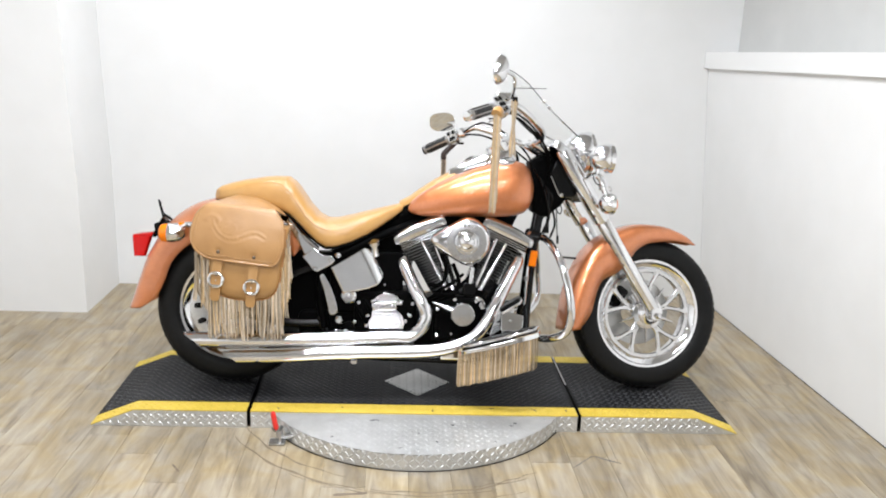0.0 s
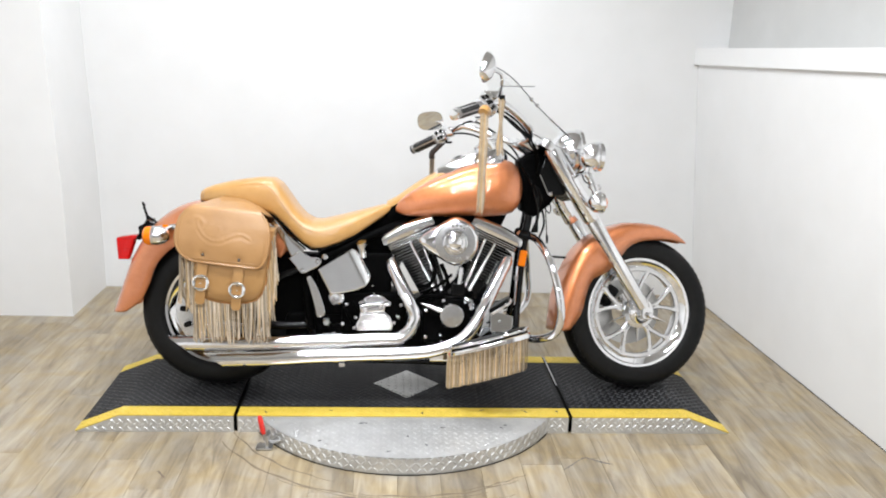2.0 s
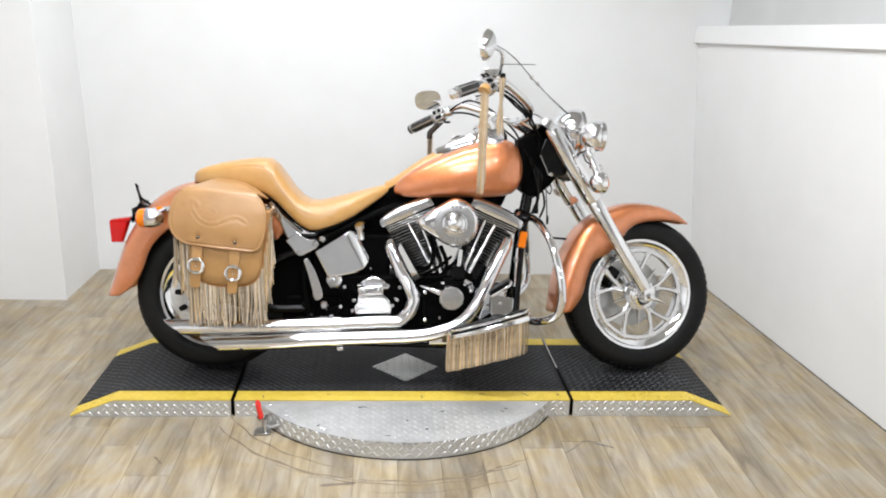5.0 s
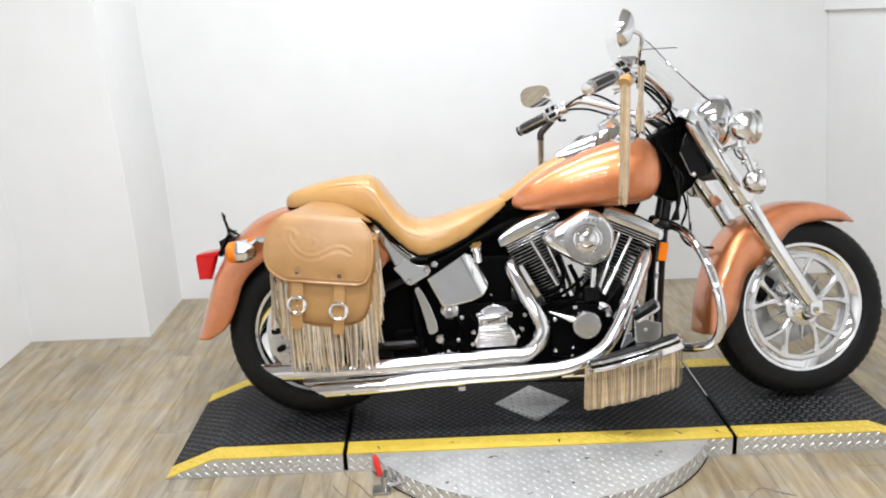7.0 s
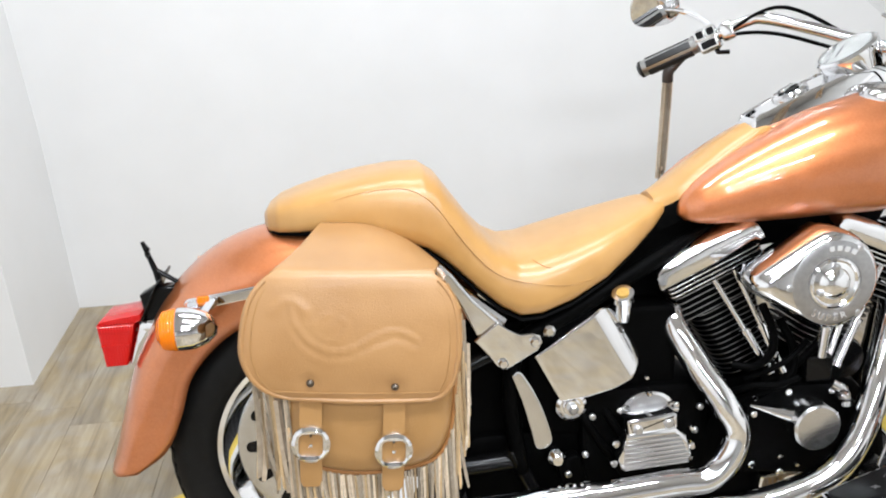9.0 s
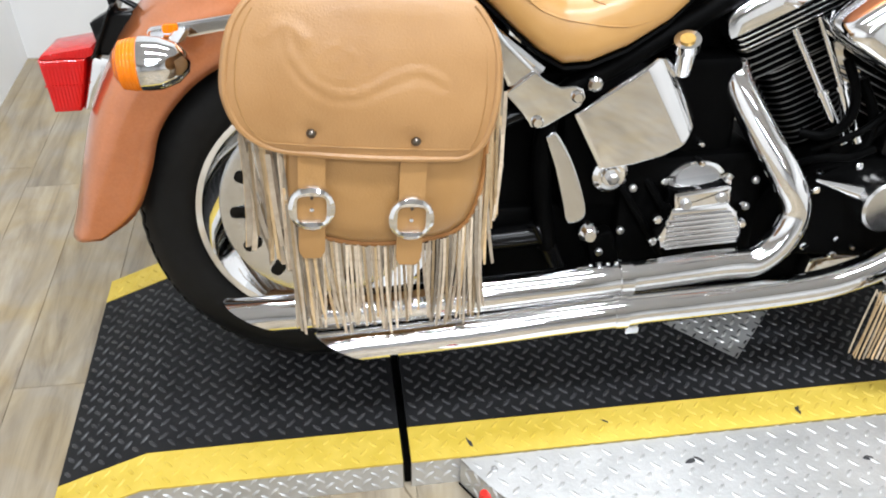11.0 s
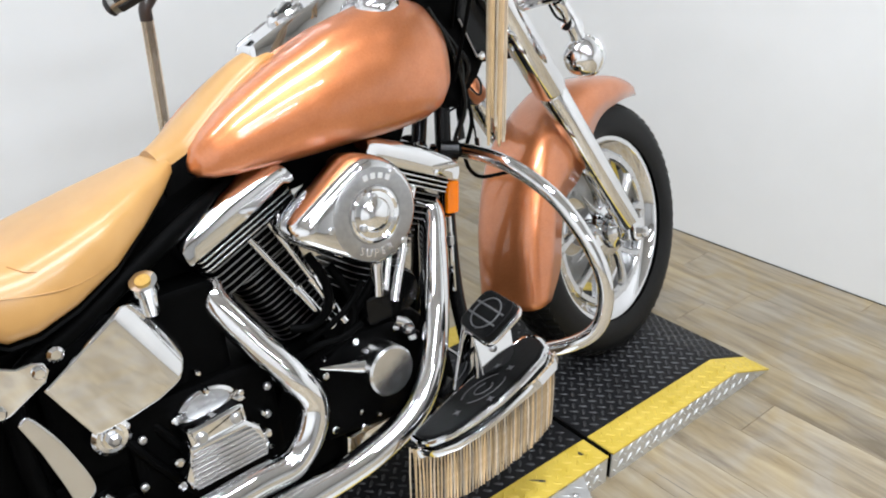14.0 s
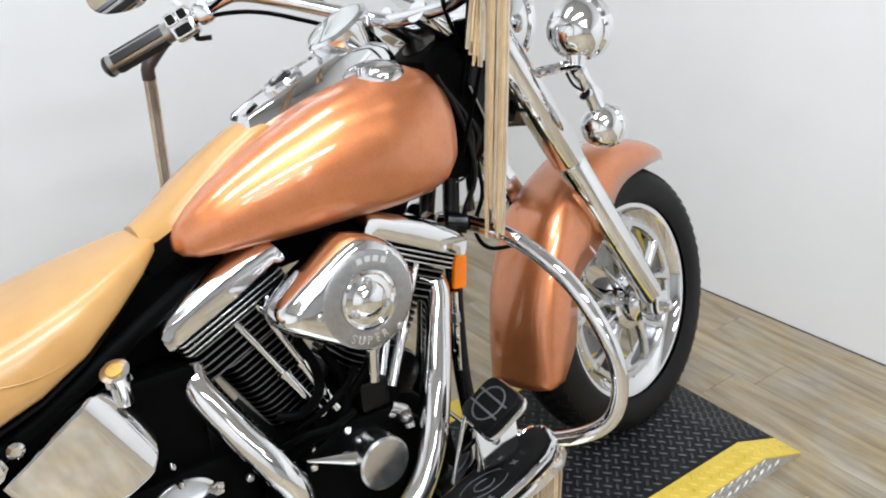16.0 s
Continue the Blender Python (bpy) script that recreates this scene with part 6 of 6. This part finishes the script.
# flap: a yoke from under the seat, a fold, then the face with its pressed scroll
LINE = [(0.115, 0.205, -0.066, 0.124), (0.160, 0.200, -0.078, 0.138), (0.205, 0.194, -0.090, 0.138), (0.250, 0.187, -0.104, 0.132), (0.290, 0.181, -0.119, 0.126), (0.318, 0.177, -0.131, 0.121), (0.330, 0.171, -0.140, 0.119), (0.336, 0.158, -0.157, 0.134),
        (0.341, 0.136, -0.173, 0.150), (0.346, 0.110, -0.182, 0.159), (0.350, 0.080, -0.187, 0.163), (0.353, 0.050, -0.188, 0.164), (0.353, 0.022, -0.181, 0.161), (0.351, 0.000, -0.170, 0.156), (0.349, -0.016, -0.154, 0.148), (0.347, -0.027, -0.134, 0.136), (0.346, -0.033, -0.110, 0.120)]
flap_rows = spline([(r[0], r[1], 0) for r in LINE], 6)
lo = spline([(r[2], r[3], 0) for r in LINE], 6)
SCROLL = [([(-0.1065, 0.122), (-0.101, 0.100), (-0.086, 0.078), (-0.0686, 0.0644), (-0.0335, 0.0546), (0.0014, 0.0648), (0.029, 0.0803), (0.057, 0.0858), (0.079, 0.0783), (0.0903, 0.0692)], 0.0038, 0.0030),
          ([(-0.0615, 0.074), (-0.040, 0.070), (-0.022, 0.086), (-0.020, 0.098), (-0.030, 0.106)], 0.0045, 0.0011),
          ([(-0.073, 0.094), (-0.060, 0.109), (-0.045, 0.113)], 0.0045, 0.0009),
          ([(-0.135, 0.118), (-0.120, 0.132), (-0.100, 0.130), (-0.085, 0.118)], 0.009, 0.0018),
          ([(-0.005, 0.050), (0.029, 0.066), (0.060, 0.073), (0.088, 0.062)], 0.005, -0.0020),
          ([(-0.100, 0.086), (-0.082, 0.062), (-0.050, 0.044), (-0.010, 0.046)], 0.005, -0.0022)]
SCROLL = [([Vector(p) for p in spline([(u, v, 0) for u, v in pts], 5)], r, h) for pts, r, h in SCROLL]


def pressed(u, v):
    """The relief of the flap's face: the scroll, dimples at the rivets and a soft sag."""
    out = 0.0016 * math.sin(23 * u + 9 * v) * math.sin(31 * v + 1.0)
    for pts, r, h in SCROLL:
        d2 = min((p.x - u) ** 2 + (p.y - v) ** 2 for p in pts)
        if d2 < 16 * r * r:
            out += h * math.exp(-d2 / (2 * (0.62 * r) ** 2)) - 0.45 * h * math.exp(-d2 / (2 * (1.5 * r) ** 2))
    for ru, rv in ((-0.0795, 0.000), (0.0539, -0.009)):
        d2 = (u - ru) ** 2 + (v - rv) ** 2
        out -= 0.0045 * math.exp(-d2 / (2 * 0.011 ** 2))
    return out


def flap_at(i, t, relief=True):
    q, e = flap_rows[i], lo[i]
    u = e.x + (e.y - e.x) * t
    tilt = -0.007 * (t - 0.5) * min(1.0, max(0.0, i - 60) / 25)
    bulge = 0.010 * math.sin(math.pi * t) ** 0.8 * min(1.0, i / 30)
    # the yoke is cut to the arch of the seat's lower edge
    tilt -= 3.0 * max(0.0, u + 0.01) ** 2 * max(0.0, 1 - i / 33)
    lift = pressed(u, q.y + tilt) if relief and i > 38 else 0.0
    return P(u, q.x + bulge + lift, q.y + tilt)


NF, LAST = 72, len(flap_rows) - 1
flap = part("flap", rings([[flap_at(i, j / NF) for j in range(NF + 1)] for i in range(LAST + 1)], False, False), FLAP_LEATHER, bag, "leather flap pressed with a scroll", sharp=60)
thicken(flap, 0.006)
OUT = Vector((0, -0.0035, 0))
border = [flap_at(i, 0.015, False) for i in range(40, LAST + 1)] + [flap_at(LAST, j / 20, False) for j in range(1, 20)] + [flap_at(i, 0.985, False) for i in range(LAST, 39, -1)]
part("edge_binding", tube([p + OUT * 0.7 for p in border], 0.0044, 8), FLAP_LEATHER, flap, "rolled leather edge")
ring_in = [flap_at(i, 0.055, False) for i in range(44, LAST - 10)] + [flap_at(LAST - 11, 0.055 + 0.89 * j / 20, False) for j in range(1, 20)] + [flap_at(i, 0.945, False) for i in range(LAST - 11, 43, -1)]
part("stitch_line", tube([p + OUT for p in ring_in], 0.0011, 5), BAG_LEATHER, flap, "stitched line")


def face(u, v, lift=0.004):
    """A place on the flap's outer face."""
    i = min(range(len(flap_rows)), key=lambda k: abs(flap_rows[k].y - v))
    e = lo[i]
    p = flap_at(i, (u - e.x) / (e.y - e.x))
    return Vector((u, p.y - lift, v))


for k, (u, vb) in enumerate(((-0.0775, -0.112), (0.0570, -0.1275))):
    srows = []
    for v, w in ((-0.02, 0.3445), (-0.05, 0.3455), (-0.09, 0.347), (-0.145, 0.3465), (-0.178, 0.343), (-0.190, 0.341)):
        h = 0.018 if v > -0.18 else 0.012
        srows.append([P(u - h, w, v - 0.012 * k), P(u + h, w, v - 0.012 * k), P(u + h, w + 0.005, v - 0.012 * k), P(u - h, w + 0.005, v - 0.012 * k)])
    strap = part("strap", rings(srows), BAG_LEATHER, bag, "leather buckle strap")
    bm_ = Matrix.Translation(P(u, 0.353, vb + 0.004)) @ pose(0, 0, 0, 90, 0, 0)
    ring_rows = []
    for i in range(40):
        a = 2 * math.pi * i / 40
        c, s = math.cos(a), math.sin(a)
        e = 5.0
        sq = (abs(c) ** e + abs(s) ** e) ** (-1 / e)
        ro, ri = 0.0325, 0.0185 * sq
        rm = (ro + ri) / 2
        ring_rows.append([bm_ @ Vector((k * c, k * s, h)) for k, h in ((ri, 0.0), (ro, 0.0), (ro, 0.002), (ro * 0.96, 0.0055), (rm, 0.0085), (ri * 1.06, 0.007), (ri, 0.004))])
    ring_rows.append(ring_rows[0])
    buckle = part("buckle", rings(ring_rows, True, False), CHROME, strap, "round chrome buckle")
    part("buckle_tongue", tube([bm_ @ Vector((0, 0.022, 0.004)), bm_ @ Vector((0, 0.014, 0.004))], 0.0022, 6), RIVET, strap)
    part("strap_stud", ball(0.0035, bm_ @ pose(0, -0.002, 0.003), 10, 6, 0, 90), CHROME, strap)
    part("rivet", ball(0.0068, Matrix.Translation(face(u, -0.001 - 0.008 * k, 0.003)) @ pose(0, 0, 0, 90, 0, 0), 12, 6, 0, 90), RIVET, flap, "domed dark steel rivet")
part("side_tab", rbox(0.016, 0.12, 0.09, 0.006, 0.004, side_pose(0.163, 0.27, 0.05, 4)), BAG_LEATHER, bag, "leather side gusset")

# ---- fringes: strands hang plumb ----
rnd = random.Random(5)


def strand_mesh(length, width, bend, curl, name, material):
    rows, n = [], 7
    for i in range(n):
        t = i / (n - 1)
        x, y = bend * t * t, curl * math.sin(t * 2.6)
        h = width * (0.5 if t < 0.9 else 0.4)
        rows.append([(x - h, y - 0.0009, -length * t), (x + h, y - 0.0009, -length * t), (x + h, y + 0.0009, -length * t), (x - h, y + 0.0009, -length * t)])
    return rings(rows).mesh(name, material, 50)


STRANDS = {}
for kind, material, width in (("suede", SUEDE, 0.0040), ("tan", SUEDE_TAN, 0.0040), ("long", SUEDE, 0.0060)):
    STRANDS[kind] = [strand_mesh(1.0, width, b, c, "fringe_strand", material) for b, c in ((0.0, 0.001), (0.006, -0.002), (-0.006, 0.002), (0.003, 0.003), (-0.010, -0.001), (0.012, 0.0))]


def hang(parent, inv, place, length, kind, turn=0.0, lean=0.0, wide=1.0, straight=False):
    """One strand from a world place, plumb but for a small lean."""
    ob = new("fringe_strand", rnd.choice(STRANDS[kind][:1] if straight else STRANDS[kind]))
    ob.parent = parent
    loose = 0.35 if straight else 1.6
    ob.matrix_basis = inv @ Matrix.Translation(place) @ pose(0, 0, 0, rnd.uniform(-loose, loose), lean + rnd.uniform(-loose, loose), turn + rnd.uniform(-25, 25)) @ Matrix.Diagonal((wide, wide, length, 1))
    return ob


bottom = body_outline(0.99)
bottom = [p for p in bottom if p[1] < -0.085]
for i in range(92):
    t = i / 91
    k = min(int(t * (len(bottom) - 1)), len(bottom) - 2)
    f = t * (len(bottom) - 1) - k
    u, v = bottom[k][0] + (bottom[k + 1][0] - bottom[k][0]) * f, bottom[k][1] + (bottom[k + 1][1] - bottom[k][1]) * f
    place = BAGM @ P(u, 0.322 + rnd.uniform(-0.006, 0.006), v)
    hang(bag, INV, place, place.z - (0.356 + rnd.uniform(-0.018, 0.02) + 0.008 * (1 - t)), "suede" if i % 4 else "tan")
for i in range(34):
    place = BAGM @ P(rnd.uniform(-0.172, -0.112), rnd.uniform(0.300, 0.335), rnd.uniform(-0.045, 0.0))
    hang(bag, INV, place, rnd.uniform(0.15, 0.215), "long" if rnd.random() < 0.6 else "tan", 0, rnd.uniform(-2.5, 1.0), rnd.uniform(0.9, 1.5))
for i in range(40):
    v = 0.095 - 0.20 * i / 39
    u = rnd.uniform(0.160, 0.186) if v > -0.03 else rnd.uniform(0.150, 0.176)
    place = BAGM @ P(u, rnd.uniform(0.285, 0.332), v)
    hang(bag, INV, place, rnd.uniform(0.14, 0.185), "long" if rnd.random() < 0.5 else "tan", 0, rnd.uniform(-2.0, 0.5), rnd.uniform(0.9, 1.35))


def fringe_bundle(name, label, x, y, z, count, spread, length, mix, flare=0.0):
    root = thing(name, label, "fringe", m=Matrix.Translation((x, y, z)))
    for i in range(count):
        a = 2 * math.pi * i / count
        hang(root, Matrix.Identity(4), Vector((spread * math.cos(a) * rnd.uniform(0.4, 1), spread * math.sin(a) * rnd.uniform(0.4, 1), rnd.uniform(-0.004, 0.004))), length * rnd.uniform(0.86, 1.04), "tan" if rnd.random() < mix else "long", 0.4 * rnd.random() if flare else 360 * rnd.random(), flare * math.cos(a), 1.1, True)
    return root


def world_of(x, w, z):
    return LEANED @ P(x, w, z)


q = world_of(0.132, 0.53, 1.118)
fr = fringe_bundle("lever_fringe", "long tan suede fringe hanging from the brake lever", q.x, q.y, q.z, 40, 0.0145, 0.355, 0.45)
part("fringe_cuff", tube(spline([(-0.006, -0.012, 0.0), (0.0, 0.0, 0.008), (0.006, 0.020, 0.004), (0.010, 0.045, -0.004)], 4), 0.019, 14), LEATHER, fr, "tan leather lever sleeve")
q = world_of(0.210, 0.405, 1.175)
fr = fringe_bundle("mirror_fringe", "short tan suede fringe below the mirror stem", q.x, q.y, q.z, 42, 0.012, 0.200, 0.5, 5.5)
part("fringe_cuff", lathe([(0.009, -0.004), (0.011, 0.004), (0.010, 0.016)], 12), BLACK, fr, "black tie collar")
q = world_of(0.0, -0.425, 0.984)
fr = fringe_bundle("clutch_fringe", "long suede fringe hanging from the clutch lever", q.x, q.y, q.z, 30, 0.011, 0.27, 0.15)
part("fringe_cuff", tube(spline([(0.0, 0.0, -0.025), (0.0, 0.0, -0.002), (0.012, 0.002, 0.014), (0.045, 0.006, 0.048), (0.066, 0.006, 0.075)], 4), 0.0135, 12), DARK_SLEEVE, fr, "dark brown leather lever sleeve")

fb_root = thing("footboard_fringe", "comb of suede fringe hanging from the footboard edge", "fringe", m=LEANED)
LINV = LEANED.inverted()
EDGE = [(-0.187, -0.012), (-0.174, 0.022), (-0.12, 0.047), (-0.05, 0.057), (0.03, 0.057), (0.10, 0.048), (0.160, 0.028), (0.184, 0.0)]
for i in range(104):
    u = -0.180 + 0.360 * i / 103
    place = LEANED @ (BOARD @ Vector((u, lerp(EDGE, u)[0] + 0.014, -0.012)))
    ob = new("fringe_strand", STRANDS["tan" if i % 3 else "suede"][i % 2])
    ob.parent = fb_root
    ob.matrix_basis = LINV @ Matrix.Translation(place) @ pose(0, 0, 0, 0, rnd.uniform(-0.4, 0.4), rnd.uniform(25, 65)) @ Matrix.Diagonal((0.74, 1.6, 0.154 + rnd.uniform(-0.003, 0.003), 1))
rows = []
for u, e in EDGE:
    rows.append([BOARD @ Vector((u, e + a, z)) for a, z in ((0.0136, -0.031), (0.0164, -0.031), (0.0164, -0.014), (0.0136, -0.014))])
part("fringe_band", rings(rows), CHROME, fb_root, "chrome clamping band")

# ---- the plank floor, piece by piece ----
sub = structure("floor", box(-6, 6, -6, 5.0, -0.08, -0.0026), GROUT, "weathered beige wood-look plank floor with dark joints", "floor")
PW, PL = 0.152, 1.22
prnd = random.Random(11)


def plank_mesh(w, l):
    e = 0.0006
    v = [(0, 0, -0.002), (w, 0, -0.002), (w, l, -0.002), (0, l, -0.002), (e, e, 0), (w - e, e, 0), (w - e, l - e, 0), (e, l - e, 0)]
    return Geo().add(v, [(4, 5, 6, 7), (0, 1, 5, 4), (1, 2, 6, 5), (2, 3, 7, 6), (3, 0, 4, 7)]).mesh("plank", PLANK, 20)


FULL = plank_mesh(PW - 0.0006, PL - 0.0006)
far = Geo()
made = 0
x = -2.43
while x < 1.86:
    y = -2.45 - prnd.random() * PL
    while y < 4.94:
        l = min(PL, 4.94 - y)
        near = y + l > 0.9
        if near and made < 298:
            ob = new("plank", FULL if l > PL - 0.001 else plank_mesh(PW - 0.0006, l - 0.0006))
            ob.location = (x, y, 0)
            ob.parent = sub
            made += 1
        else:
            far.join(box(x, x + PW - 0.0016, y, y + l - 0.0016, -0.002, 0))
        y += PL
    x += PW
y = -6.0
part("planks_behind", far.join(box(-2.43, 1.86, -6.0, -2.40, -0.0024, -0.0012)), PLANK, sub)["kind"] = "stuff"
# black caulk line where the floor meets the side wall
structure("baseboard", prism([(1.6872, 4.93), (1.9652, -2.4), (1.9675, -2.4), (1.6895, 4.93)], 0.0, 0.0025), BLACK_MATT, "thin dark gap line along the side wall", "trim")
# faint rings that the table's feet have scraped round the platform
RING = surf("scraped_ring", (0.15, 0.115, 0.07), (0.24, 0.19, 0.125), 12, 0.6)
for r, a0_, a1_, wd in ((0.735, 205, 250, 0.004), (0.80, 210, 262, 0.005), (0.79, 258, 300, 0.005), (0.812, 236, 290, 0.003), (0.775, 285, 304, 0.003), (0.86, 262, 296, 0.0025)):
    rows = []
    for i in range(25):
        a = radians(a0_ + (a1_ - a0_) * i / 24)
        w_ = wd * (0.3 + 0.7 * math.sin(math.pi * i / 24)) * (1 + 0.4 * math.sin(i * 1.7))
        rr = r + 0.004 * math.sin(i * 0.9)
        rows.append([(CX + q * math.cos(a), CY + q * math.sin(a), z) for q, z in ((rr - w_, 0.0001), (rr + w_, 0.0001), (rr + w_ * 0.7, 0.0005), (rr - w_ * 0.7, 0.0005))])
    tagged(part("floor_scrape", rings(rows), RING), "faint curved scrape on the plank floor", "scrape", kind="structure")
# worn scrapes in the floor finish beside the platform
for sx, sy, a, l in ((-0.975, 2.78, -55, 0.06), (-0.35, 2.62, 8, 0.12)):
    g = slab([(0.5 * l * math.cos(t), 0.10 * l * math.sin(t) * (1 + 0.5 * math.sin(2 * t + a))) for t in [i * 0.42 for i in range(15)]], 0.0006, 0.0002)
    tagged(part("floor_scrape", g.turned(pose(sx, sy, 0.0001, 0, 0, a)), surf("scraped_floor", (0.13, 0.10, 0.075), (0.2, 0.155, 0.11), 60, 0.6)), "dark scrape worn into the plank floor", "scrape", kind="structure")

# split plank edges beside the exit ramp
SPLIT = surf("split_edge", (0.10, 0.09, 0.08), (0.20, 0.18, 0.16), 60, 0.7)
for pts, w0 in (([(0.640, 3.048), (0.641, 2.969), (0.639, 2.905), (0.640, 2.863)], 0.0010), ([(0.562, 2.905), (0.593, 2.881), (0.620, 2.866), (0.648, 2.852)], 0.0055), ([(0.544, 2.899), (0.515, 2.870), (0.482, 2.836), (0.455, 2.812)], 0.0026), ([(0.560, 2.903), (0.548, 2.900), (0.540, 2.894)], 0.004)):
    path = spline([(u, v, 0) for u, v in pts], 6)
    rows = []
    for i, p in enumerate(path):
        a = path[min(i + 1, len(path) - 1)] - path[max(i - 1, 0)]
        side = Vector((-a.y, a.x, 0)).normalized()
        w_ = w0 * (0.35 + 0.65 * math.sin(math.pi * (i + 0.5) / len(path))) * (1 + 0.35 * math.sin(i * 2.1))
        rows.append([p - side * w_ + Vector((0, 0, 0.0001)), p + side * w_ + Vector((0, 0, 0.0001)), p + side * w_ * 0.6 + Vector((0, 0, 0.0005)), p - side * w_ * 0.6 + Vector((0, 0, 0.0005))])
    tagged(part("floor_crack", rings(rows), SPLIT), "dark split along a plank edge in the floor", "crack", kind="structure")
